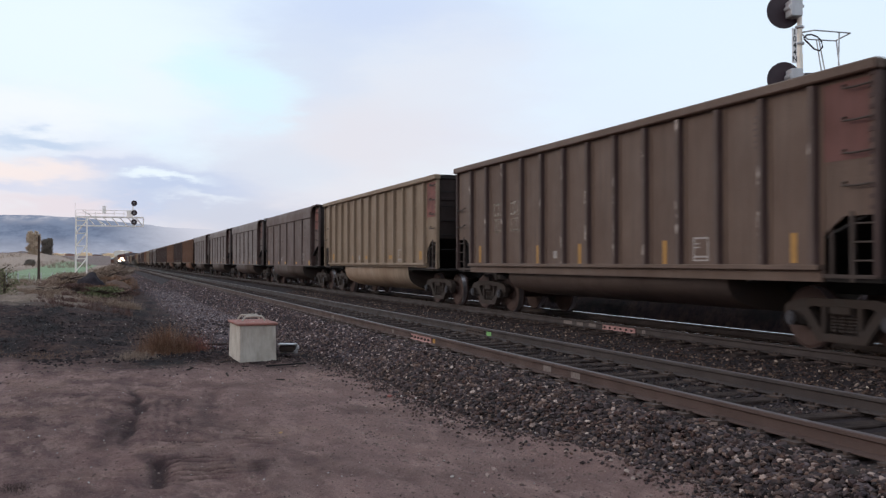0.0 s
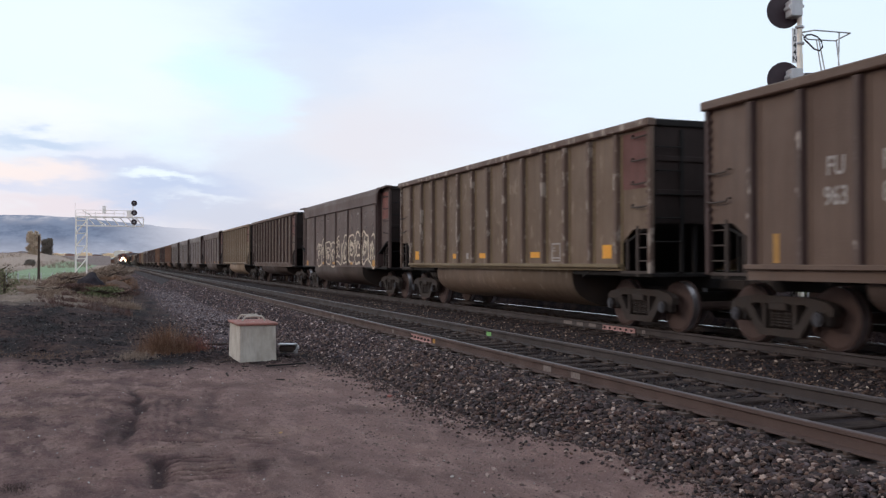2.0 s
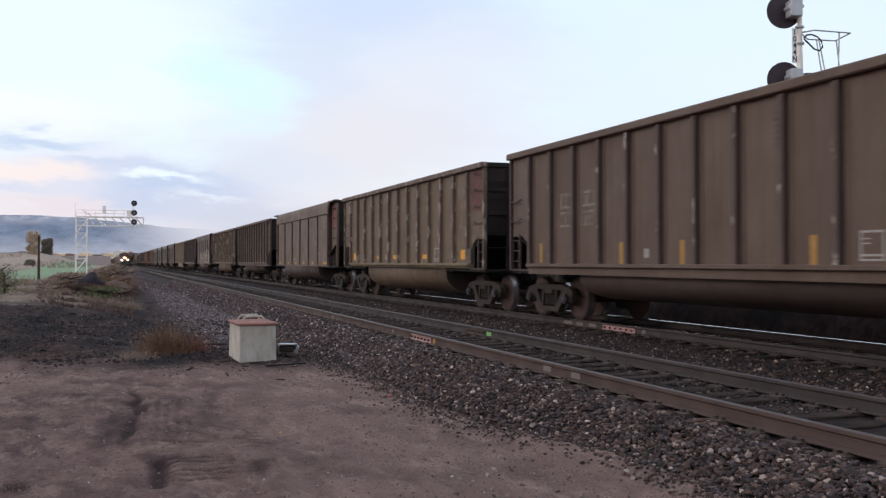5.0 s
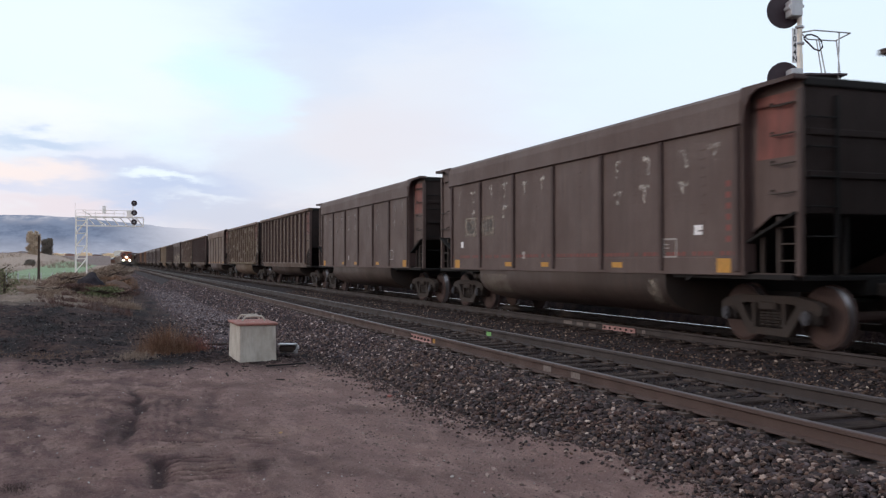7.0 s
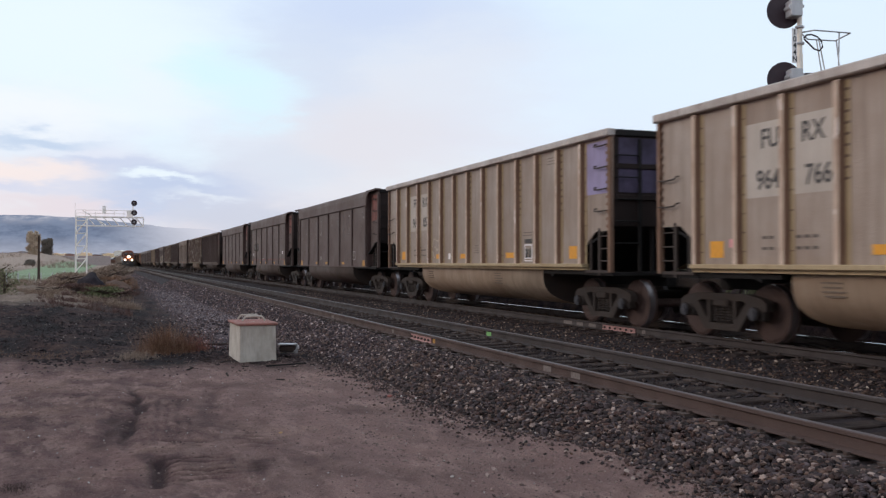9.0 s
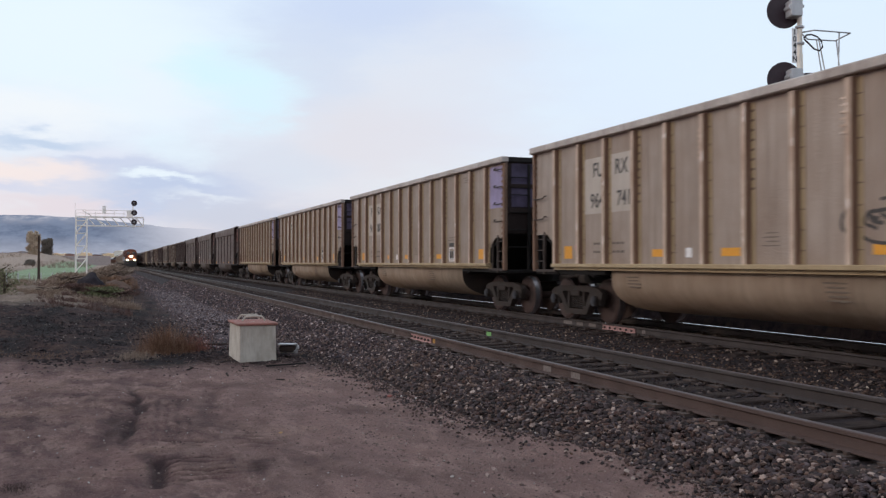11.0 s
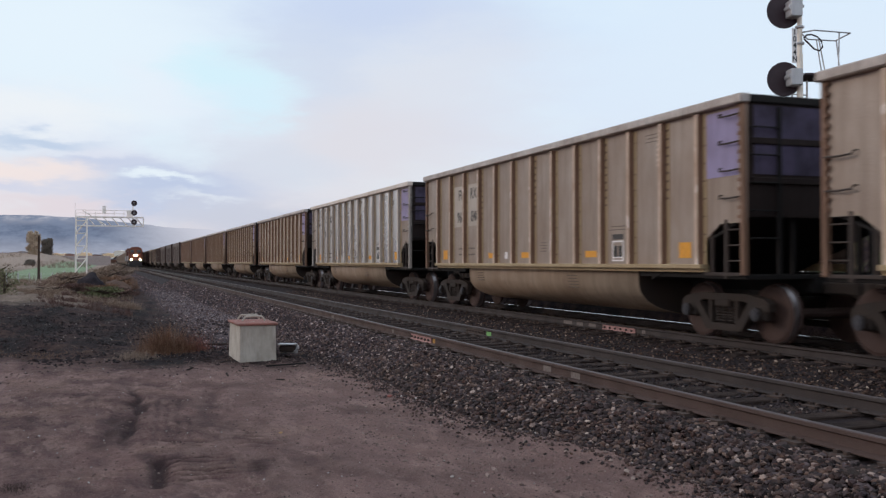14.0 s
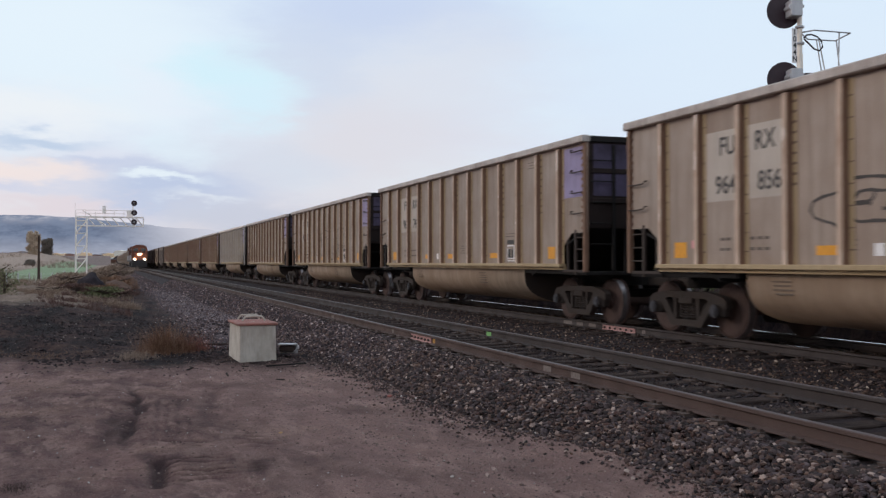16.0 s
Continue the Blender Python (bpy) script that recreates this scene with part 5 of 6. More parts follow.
for n in range(10, 20):
    bm = bmesh.new()
    add_box(bm, (SIDE_X, HALF_LEN - 1.98, 1.55), (0.003, 0.13, 0.13))
    part("sticker", bm, M_PINK, train[n], "pink sticker")
    bm = bmesh.new()
    for z in (1.62, 1.46):
        for y in (2.72, 2.86, 3.42, 3.58, 3.74):
            add_box(bm, (SIDE_X - 0.0035, HALF_LEN - y, z), (0.003, 0.10, 0.045))
    tagged(part("small_stencil", bm, M_FAINT, train[n], "row of small stencil marks"), kind="stuff")


# ---- signal mast behind the train ----
def signal_head(parent, x, y, z, dia=0.76, yaw=0.0, aside=0.0, lens=None):
    """Round black target with hood and lens, facing along -y; its case behind."""
    at = pose(x, y, z, 0, 0, yaw)
    bm = bmesh.new()
    add_rod(bm, (0, -0.02, 0), (0, 0.02, 0), dia / 2, 40)
    head = part("signal_target", bm, M_SIGNALBLACK, parent, "round black signal target", at)
    bm = bmesh.new()
    n = 16
    for k in range(n + 1):
        a = radians(-20 + 220 * k / n)
        if k:
            b = radians(-20 + 220 * (k - 1) / n)
            rr = 0.115
            q = [(rr * math.cos(b), rr * math.sin(b)), (rr * math.cos(a), rr * math.sin(a)), ((rr + 0.008) * math.cos(a), (rr + 0.008) * math.sin(a)), ((rr + 0.008) * math.cos(b), (rr + 0.008) * math.sin(b))]
            add_prism(bm, q, -0.30, -0.02, "xz")
    part("hood", bm, M_SIGNALBLACK, head)
    bm = bmesh.new()
    add_rod(bm, (0, -0.035, 0), (0, -0.021, 0), 0.105 if lens is None else 0.17, 20)
    part("lens", bm, lens or M_LENS, head)
    bm = bmesh.new()
    add_box(bm, (-aside, 0.17, 0), (0.26, 0.30, 0.36), bevel=0.02)
    add_rod(bm, (-aside * 0.3, 0.02, 0.02), (-aside * 0.3, 0.3, 0.02), 0.06, 10)
    part("case", bm, M_GALV, head)
    return head


def build_mast_signal(x, y):
    """Twin-headed mast on a concrete foot with a ladder platform and number board."""
    sig = empty("signal_mast", "galvanised signal mast with two round black heads and ladder platform", "railway signal", pose(x, y, GROUND))
    g = -GROUND
    bm = bmesh.new()
    add_box(bm, (0, 0, -0.1), (0.7, 0.7, 0.4), bevel=0.03)
    part("foot", bm, M_CONCRETE, sig)
    bm = bmesh.new()
    add_rod(bm, (0, 0, 0.05), (0, 0, 5.72 + g), 0.065, 16)
    add_rod(bm, (0, 0, 5.72 + g), (0, 0, 7.9 + g), 0.055, 16)
    part("mast", bm, M_CREAM, sig)
    bm = bmesh.new()
    for z in (5.28, 5.95, 6.3, 6.75):
        add_rod(bm, (0, 0, z - 0.02 + g), (0, 0, z + 0.02 + g), 0.095, 16)
    part("clamp", bm, M_GALV, sig)
    for z in (5.19, 6.66):
        signal_head(sig, -0.28, 0.16, z + g, 0.74, 163, 0.15)
    # number board, letters one below another
    bm = bmesh.new()
    add_box(bm, (-0.155, -0.02, 5.885 + g), (0.13, 0.012, 0.74))
    board = part("number_board", bm, M_WHITE, sig, "white board with black letters")
    for k, c in enumerate("1044N"):
        lettering("letter", c, 0.165, M_INK, board, pose(-0.155, -0.029, 6.12 + g - 0.143 * k, 90, 0, 0))
    h = 6.19 + g
    ca, sa = math.cos(radians(TURN)), math.sin(radians(TURN))

    def deck(across, deep, z):
        """A place on the ladder platform, which stands askew to the tracks."""
        return (across * ca + deep * sa, deep * ca - across * sa, z)
    bm = bmesh.new()
    add_path(bm, [deck(*q, h) for q in ((0.05, 0.0), (0.24, -0.19), (1.11, 0.05), (1.09, 0.75), (0.41, 0.60), (0.04, 0.05))], 0.016, 8)
    part("platform_rail", bm, M_GALV, sig)
    for a0, d0, a1, d1 in ((0.62, 0.64, 0.78, 0.64), (0.68, 0.65, 0.88, 0.66), (0.85, 0.0, 0.83, 0.02), (1.08, 0.68, 1.18, 0.66)):
        bm = bmesh.new()
        add_rod(bm, deck(a0, d0, h), deck(a1, d1, 5.15 + g), 0.015, 8)
        part("rail_post", bm, M_GALV, sig)
    bm = bmesh.new()
    add_prism(bm, [deck(*q, 0)[:2] for q in ((0.08, -0.1), (1.0, -0.05), (0.95, 0.72), (0.10, 0.66))], 5.26 + g, 5.30 + g, "xy")
    part("platform", bm, M_SIGNALBLACK, sig)
    pts = [deck(a_, -0.1, h + b_) for a_, b_ in ((0.05, -0.14), (0.12, -0.08), (0.22, -0.07), (0.34, -0.12), (0.43, -0.22), (0.45, -0.34), (0.38, -0.42), (0.27, -0.38), (0.15, -0.26), (0.05, -0.16))]
    part("cable", tube_along(pts, 0.018), M_SIGNALBLACK, sig)
    bm = bmesh.new()
    for dx in (-0.2, 0.2):
        add_rod(bm, (0.3 + dx, 0.35, 0.9), (0.3 + dx, 0.35, 5.3 + g), 0.02, 8)
    for k in range(15):
        add_rod(bm, (0.1, 0.35, 1.0 + 0.32 * k), (0.5, 0.35, 1.0 + 0.32 * k), 0.014, 6)
    part("ladder", bm, M_GALV, sig)
    return sig


build_mast_signal(13.93, 15.75)


def build_gantry():
    """Cantilever signal bridge: two-legged lattice tower on the lot side, truss arm over the near track."""
    y0 = 155.0
    gan = empty("signal_gantry", "white-grey steel cantilever signal gantry with lattice tower", "railway signal", pose(0, y0, GROUND))
    g = -GROUND
    lo, hi = 6.95 + g, 8.35 + g
    xa, xb, xe = -4.65, -3.05, 5.45
    for xx in (xa, xb):
        for yy in (-0.7, 0.7):
            bm = bmesh.new()
            add_box(bm, (xx, yy, hi / 2), (0.21, 0.21, hi), bevel=0.02)
            part("leg", bm, M_MAST, gan)
    bm = bmesh.new()
    for yy in (-0.7, 0.7):
        for k in range(4):
            z0, z1 = 0.3 + k * 2.0, 2.3 + k * 2.0
            add_rod(bm, (xa, yy, z0), (xb, yy, z1), 0.08, 6)
            add_rod(bm, (xa, yy, z1), (xb, yy, z1), 0.06, 6)
    part("tower_lattice", bm, M_MAST, gan)
    bm = bmesh.new()
    for yy in (-0.7, 0.7):
        for z in (lo, hi):
            add_box(bm, ((xa + xe) / 2, yy, z), (xe - xa, 0.16, 0.16))
    part("arm_chord", bm, M_MAST, gan)
    bm = bmesh.new()
    n = 7
    for yy in (-0.7, 0.7):
        for k in range(n):
            x0 = xb + (xe - xb) * k / n
            x1 = xb + (xe - xb) * (k + 1) / n
            add_rod(bm, (x0, yy, hi), (x1, yy, lo), 0.055, 6)
        add_rod(bm, (xe, yy, lo), (xe, yy, hi), 0.06, 6)
        add_rod(bm, (xb - 0.6, yy, hi + 1.0), (xb + 3.0, yy, lo), 0.06, 6)
    part("arm_lattice", bm, M_MAST, gan)
    bm = bmesh.new()
    for z in (0.55, 1.05):
        add_rod(bm, (xa, -0.75, hi + z), (xe - 1.6, -0.75, hi + z), 0.035, 6)
    for k in range(7):
        xx = xa + (xe - 1.6 - xa) * k / 6
        add_rod(bm, (xx, -0.75, hi), (xx, -0.75, hi + 1.05), 0.035, 6)
    add_box(bm, ((xa + xe) / 2, 0, hi + 0.1), (xe - xa, 1.2, 0.05))
    add_rod(bm, (xa - 0.1, -0.7, hi), (xa - 0.1, -0.7, hi + 2.2), 0.03, 6)
    part("walkway_rail", bm, M_MAST, gan)
    bm = bmesh.new()
    add_box(bm, (-0.5, 0, hi + 1.2), (0.55, 0.4, 1.2), bevel=0.04)
    add_box(bm, (3.35, 0.2, hi + 0.6), (0.9, 0.6, 1.2), bevel=0.04)
    part("equipment_case", bm, M_MAST, gan)
    bm = bmesh.new()
    add_rod(bm, (3.85, 0.1, lo - 0.3), (3.85, 0.1, hi + 2.7), 0.09, 10)
    part("signal_pole", bm, M_MAST, gan)
    for z in (hi + 2.25, hi + 0.72, lo + 0.65):
        signal_head(gan, 4.0, -0.9, z, 0.92, 0.0, 0.0, M_LENSGREY)
    return gan


build_gantry()


# ---- concrete box by the track ----
def build_box():
    box = empty("concrete_box", "pale stained concrete equipment box with a rusty lid on the dirt", "utility box", pose(2.565, 17.42, GROUND - 0.02, 0, 0, 2))
    bm = bmesh.new()
    v = []
    for z, sx, sy in ((0, 0.335, 0.62), (0.68, 0.322, 0.60)):
        v.append([bm.verts.new((a * sx, b * sy, z)) for a, b in ((-1, -1), (1, -1), (1, 1), (-1, 1))])
    bm.faces.new(v[0][::-1])
    bm.faces.new(v[1])
    for i in range(4):
        bm.faces.new((v[0][i], v[0][(i + 1) % 4], v[1][(i + 1) % 4], v[1][i]))
    bmesh.ops.bevel(bm, geom=bm.edges[:], offset=0.02, segments=2, affect="EDGES")
    part("concrete_body", bm, M_CONCRETE, box)
    bm = bmesh.new()
    add_box(bm, (0, 0, 0.70), (0.72, 1.26, 0.045), bevel=0.012)
    part("lid", bm, M_RUSTLID, box, "rust-red steel lid")
    bm = bmesh.new()
    for yy in (-0.2, 0.32):
        add_path(bm, [(-0.22, yy, 0.74), (-0.16, yy, 0.82), (0.14, yy, 0.82), (0.2, yy, 0.74)], 0.02, 8)
        part("lid_handle", bm, M_CONCRETE, box)
        bm = bmesh.new()
    bm.free()
    return box


build_box()


def build_bracket():
    """Bent metal bracket lying beside the box."""
    b = empty("metal_bracket", "bent pale metal bracket lying on gravel beside the box", "scrap metal", pose(3.25, 17.5, GROUND + 0.10, 0, 0, -25))
    bm = bmesh.new()
    add_box(bm, (0, 0, 0.14), (0.34, 0.20, 0.025), bevel=0.008)
    add_box(bm, (0, 0.09, 0.05), (0.34, 0.02, 0.18))
    part("bracket_plate", bm, M_GALV, b)
    bm = bmesh.new()
    add_box(bm, (0.0, 0.0, 0.06), (0.30, 0.14, 0.12), bevel=0.02)
    part("bracket_core", bm, M_TRUCK, b)
    bm = bmesh.new()
    add_path(bm, [(0.15, -0.1, 0.0), (0.24, -0.12, 0.08), (0.22, -0.1, 0.13)], 0.018, 8)
    part("hook", bm, M_GALV, b)


build_bracket()
bm = bmesh.new()
add_rod(bm, (-0.36, 0, 0), (0.36, 0, 0.01), 0.014, 8)
thing("iron_bar", bm, M_BLACK, "dark iron bar lying on the dirt by the box", "scrap metal", pose(2.92, 15.85, GROUND + 0.03, 0, 0, 8))


bm = bmesh.new()
add_box(bm, (0, 0, 0), (0.78, 0.14, 0.05), bevel=0.008)
thing("plank", bm, M_TIE, "dark rotten plank lying on the dirt behind the box", "wood debris", pose(2.10, 20.6, float(ground_height(np.array(2.10), np.array(20.6))) + 0.03, 2, 1, -4))


# ---- oncoming train on the near track ----
M_LOCO = weathered("locomotive_orange", (0.11, 0.034, 0.020), (0.06, 0.024, 0.018), 0.45, 0.0, 0.8, True, 0.5)
M_LOCODARK = weathered("locomotive_black", (0.035, 0.03, 0.03), (0.06, 0.05, 0.045), 0.5, 0.0, 0.8, True, 0.5)
M_HOPPER = weathered("tan_hopper_paint", (0.34, 0.27, 0.21), (0.20, 0.15, 0.12), 0.55, 0.0, 0.8, True, 0.6)
M_GLASS = plain("dark_cab_glass", (0.02, 0.022, 0.026), 0.08, 0.0, 0.1, 3, 0.8)
M_HEADLIGHT = glowing("headlight_glow", (1.0, 0.80, 0.50), 70.0)


def build_locomotive():
    """Six-axle diesel with the cab at the front end (-y)."""
    loco = empty("locomotive", "orange and black diesel locomotive with its headlights on", "locomotive", group="oncoming train")
    bm = bmesh.new()
    add_box(bm, (0, 11.2, 1.45), (3.05, 22.0, 0.35), bevel=0.04)
    add_box(bm, (0, 11.2, 0.75), (2.6, 6.0, 1.0), bevel=0.25)
    part("frame", bm, M_LOCODARK, loco)
    bm = bmesh.new()
    add_prism(bm, [(0.9, 1.6), (1.0, 2.9), (1.9, 3.1), (1.9, 1.6)], -1.0, 1.0)
    part("nose", bm, M_LOCO, loco)
    bm = bmesh.new()
    o = [(-1.5, 1.6), (-1.55, 3.6), (-1.25, 4.35), (-0.6, 4.65), (0.6, 4.65), (1.25, 4.35), (1.55, 3.6), (1.5, 1.6)]
    add_prism(bm, o, 1.9, 4.6, "xz")
    cab = part("cab", bm, M_LOCO, loco)
    for xx in (-0.72, 0.72):
        bm = bmesh.new()
        add_box(bm, (xx, 1.893, 3.65), (0.85, 0.02, 0.6), bevel=0.005)
        part("windscreen", bm, M_GLASS, cab)
    for s in (-1, 1):
        bm = bmesh.new()
        add_box(bm, (s * 1.55, 3.3, 3.35), (0.02, 1.3, 0.6))
        part("side_window", bm, M_GLASS, cab)
    bm = bmesh.new()
    o = [(-0.95, 1.6), (-1.0, 3.9), (-0.7, 4.5), (0.7, 4.5), (1.0, 3.9), (0.95, 1.6)]
    add_prism(bm, o, 4.6, 21.3, "xz")
    add_box(bm, (0, 18.2, 4.2), (3.0, 4.2, 0.6), bevel=0.05)
    part("hood", bm, M_LOCO, loco)
    bm = bmesh.new()
    for s in (-1, 1):
        for k in range(9):
            add_rod(bm, (s * 1.5, 5 + 1.9 * k, 1.6), (s * 1.5, 5 + 1.9 * k, 2.6), 0.025, 6)
        add_rod(bm, (s * 1.5, 5, 2.6), (s * 1.5, 20.3, 2.6), 0.025, 6)
    part("handrail", bm, M_GALV, loco)
    bm = bmesh.new()
    add_prism(bm, [(-1.45, 0.15), (1.45, 0.15), (1.3, 1.3), (-1.3, 1.3)], 0.05, 0.25, "xz")
    part("plough", bm, M_LOCODARK, loco)
    for yy in (4.2, 18.2):
        bm = bmesh.new()
        for s in (-1, 1):
            add_box(bm, (s * 1.05, 0, 0.62), (0.2, 4.8, 0.4), bevel=0.05)
        add_box(bm, (0, 0, 0.95), (1.6, 3.6, 0.4))
        bogie = part("bogie", bm, M_LOCODARK, loco, at=pose(0, yy, 0))
        for dy in (-1.8, 0, 1.8):
            bm = bmesh.new()
            add_rod(bm, (-0.9, 0, 0), (0.9, 0, 0), 0.1, 8)
            for s in (-1, 1):
                add_rod(bm, (s * 0.69, 0, 0), (s * 0.83, 0, 0), 0.52, 24)
                add_box(bm, (s * 0.834, 0.3, 0), (0.01, 0.1, 0.06))
            ws = part("wheel_set", bm, M_WHEEL, bogie, at=pose(0, dy, 0.52))
            ws["roll"] = dy
    for xx, z, rr in ((-0.17, 2.72, 0.15), (0.17, 2.72, 0.15), (-0.95, 1.75, 0.17), (0.95, 1.75, 0.17)):
        bm = bmesh.new()
        add_rod(bm, (xx, 0.76, z), (xx, 0.90, z), rr, 16)
        part("headlight", bm, M_HEADLIGHT, loco, "lit headlight")
    return loco


def build_hopper():
    """Covered hopper of the oncoming train."""
    car = empty("covered_hopper", "dusty tan covered hopper car behind the locomotives", "railway car", group="oncoming train")
    bm = bmesh.new()
    o = [(-1.2, 1.1), (-1.55, 1.6), (-1.58, 3.6), (-1.2, 4.25), (0, 4.45), (1.2, 4.25), (1.58, 3.6), (1.55, 1.6), (1.2, 1.1)]
    add_prism(bm, o, 0.9, 16.2, "xz")
    part("hopper_body", bm, M_HOPPER, car)
    for k in range(12):
        for s in (-1, 1):
            bm = bmesh.new()
            add_box(bm, (s * 1.6, 1.6 + 1.27 * k, 2.6), (0.08, 0.1, 2.0))
            part("rib", bm, M_HOPPER, car)
    for k in range(3):
        bm = bmesh.new()
        add_prism(bm, [(3.9 + 4 * k, 1.15), (6.9 + 4 * k, 1.15), (5.8 + 4 * k, 0.4), (5.0 + 4 * k, 0.4)], -1.0, 1.0)
        part("hopper_bay", bm, M_HOPPER, car)
    for yy in (2.4, 14.7):
        build_truck(car, yy)
    return car


def oncoming_way(t):
    """The first locomotive's front end at t seconds."""
    return 428 - 16.2 * t + 0.083 * t * t


def oncoming_turns(radius):
    return [(k / FPS, math.degrees((428 - oncoming_way(k / FPS)) / radius)) for k in range(0, 16 * FPS + 1)]


oncoming = []
loco = build_locomotive()
key_wheels(loco, oncoming_turns(0.52), 1)
oncoming.append((loco, 0.0))
M_HEADOFF = plain("unlit_headlight", (0.5, 0.48, 0.44), 0.2, 0.0, 0.2)
second = copy_thing(loco, pose(NEAR_TRACK, 500, 0))
second["label"] = "orange and black trailing diesel locomotive with lights off"
for o_ in second.children:
    if o_.name.startswith("headlight"):
        me_ = o_.data.copy()
        me_.materials.clear()
        me_.materials.append(M_HEADOFF)
        o_.data = me_
        o_["label"] = "unlit headlight"
oncoming.append((second, 22.6))
hop = build_hopper()
key_wheels(hop, oncoming_turns(WHEEL), 1)
oncoming.append((hop, 45.2))
for k in range(1, 14):
    oncoming.append((copy_thing(hop, pose(NEAR_TRACK, 500, 0)), 45.2 + 17.1 * k))



# ---- distance: ridge, town, trees, poles, weeds ----
def hill_material():
    """Distant wooded ridge, pale with the air between: haze painted into a self-glowing colour."""
    m = bpy.data.materials.new("distant_wooded_ridge")
    nt = nodes_of(m)
    v = coords(nt, (1, 0.12, 4))
    f = noise_fac(nt, v, 0.004, 6, 0.6)
    f2 = noise_fac(nt, coords(nt, (1, 0.25, 2)), 0.016, 5, 0.7, 0.42, 0.62)
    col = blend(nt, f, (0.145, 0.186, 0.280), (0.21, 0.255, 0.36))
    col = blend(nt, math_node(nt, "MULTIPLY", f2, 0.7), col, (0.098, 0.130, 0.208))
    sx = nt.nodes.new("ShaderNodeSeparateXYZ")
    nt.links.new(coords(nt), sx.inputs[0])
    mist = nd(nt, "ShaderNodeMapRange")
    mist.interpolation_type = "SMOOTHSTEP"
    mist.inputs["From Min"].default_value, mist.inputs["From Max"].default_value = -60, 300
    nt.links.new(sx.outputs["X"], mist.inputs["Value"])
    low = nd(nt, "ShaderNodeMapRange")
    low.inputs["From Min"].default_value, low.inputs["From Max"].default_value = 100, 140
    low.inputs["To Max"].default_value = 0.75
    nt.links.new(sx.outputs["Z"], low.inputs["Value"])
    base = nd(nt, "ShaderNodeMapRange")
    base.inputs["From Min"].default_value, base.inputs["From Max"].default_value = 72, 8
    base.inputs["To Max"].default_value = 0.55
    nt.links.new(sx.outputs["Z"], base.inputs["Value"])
    # haze at the foot, the crest and the right, blended into the colour
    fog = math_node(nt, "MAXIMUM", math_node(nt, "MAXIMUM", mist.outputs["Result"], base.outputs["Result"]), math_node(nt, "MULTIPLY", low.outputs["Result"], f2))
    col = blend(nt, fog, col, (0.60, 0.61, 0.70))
    e = nd(nt, "ShaderNodeEmission", Strength=1.0)
    nt.links.new(col, e.inputs["Color"])
    o = nt.nodes.new("ShaderNodeOutputMaterial")
    nt.links.new(e.outputs[0], o.inputs[0])
    return m


def ridge_height(X, Y):
    ang = np.degrees(np.arctan2(X, Y))
    crest = 100 * (1 - 0.45 * smoothstep(-4, 12, ang)) + 40
    crest = crest + 10 * lump(X, Y, 900.0, 41) + 7 * lump(X, Y, 260.0, 42) + 4 * lump(X, Y, 90.0, 43) + 2.5 * lump(X, Y, 45.0, 44)
    d = np.hypot(X, Y)
    prof = smoothstep(2150, 3050, d) * (1 - 0.6 * smoothstep(3050, 3700, d))
    return GROUND - 3 + crest * prof


hx, hy = np.linspace(-2600, 1500, 240), np.linspace(1000, 3700, 60)
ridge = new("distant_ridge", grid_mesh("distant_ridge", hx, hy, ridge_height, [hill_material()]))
tagged(ridge, "blue hazy wooded ridge across the valley", "hill", kind="structure")


def leafy(name, label, category, at, height, width, mat, leaves, size, seed, trunk=True, low=0.2, wood=None, group=""):
    """Tapered trunk and limbs with a crown of many small leaf faces in uneven clumps."""
    r = np.random.RandomState(seed)
    tree = empty(name, label, category, at, group)
    if trunk:
        bm = bmesh.new()
        add_rod(bm, (0, 0, -0.2), (0, 0, height * 0.75), width * 0.05, 8, width * 0.015)
        for k in range(9):
            a, z = r.uniform(0, 6.28), height * r.uniform(0.25, 0.65)
            add_rod(bm, (0, 0, z), (math.cos(a) * width * 0.36, math.sin(a) * width * 0.36, z + height * 0.2), width * 0.02, 6, width * 0.006)
        part("trunk", bm, wood or M_POLE, tree)
    clumps = 26
    cz = r.uniform(low, 1.0, clumps)
    rad = np.sqrt(np.clip(1 - ((cz - 0.55) / 0.5) ** 2, 0.08, 1)) * r.uniform(0.3, 1.0, clumps) * width * 0.42
    ca = r.uniform(0, 6.28, clumps)
    C = np.stack([rad * np.cos(ca), rad * np.sin(ca), cz * height * 0.93], -1)
    which = r.randint(0, clumps, leaves)
    P = C[which] + r.normal(0, 1, (leaves, 3)) * np.array([width * 0.10, width * 0.10, height * 0.055])
    P[:, 2] = np.maximum(P[:, 2], 0.02)
    A = r.normal(0, 1, (leaves, 3))
    A /= np.linalg.norm(A, axis=1)[:, None]
    B = np.cross(A, r.normal(0, 1, (leaves, 3)))
    B /= np.linalg.norm(B, axis=1)[:, None]
    s = size * r.uniform(0.6, 1.4, (leaves, 1))
    V = np.stack([P - A * s, P + B * s * 0.45, P + A * s, P - B * s * 0.45], 1).reshape(-1, 3)
    F = np.arange(leaves * 4).reshape(-1, 4)
    me = bpy.data.meshes.new("crown")
    me.from_pydata(V.tolist(), [], F.tolist())
    me.materials.append(mat)
    c = new("crown", me)
    c.parent = tree
    return tree


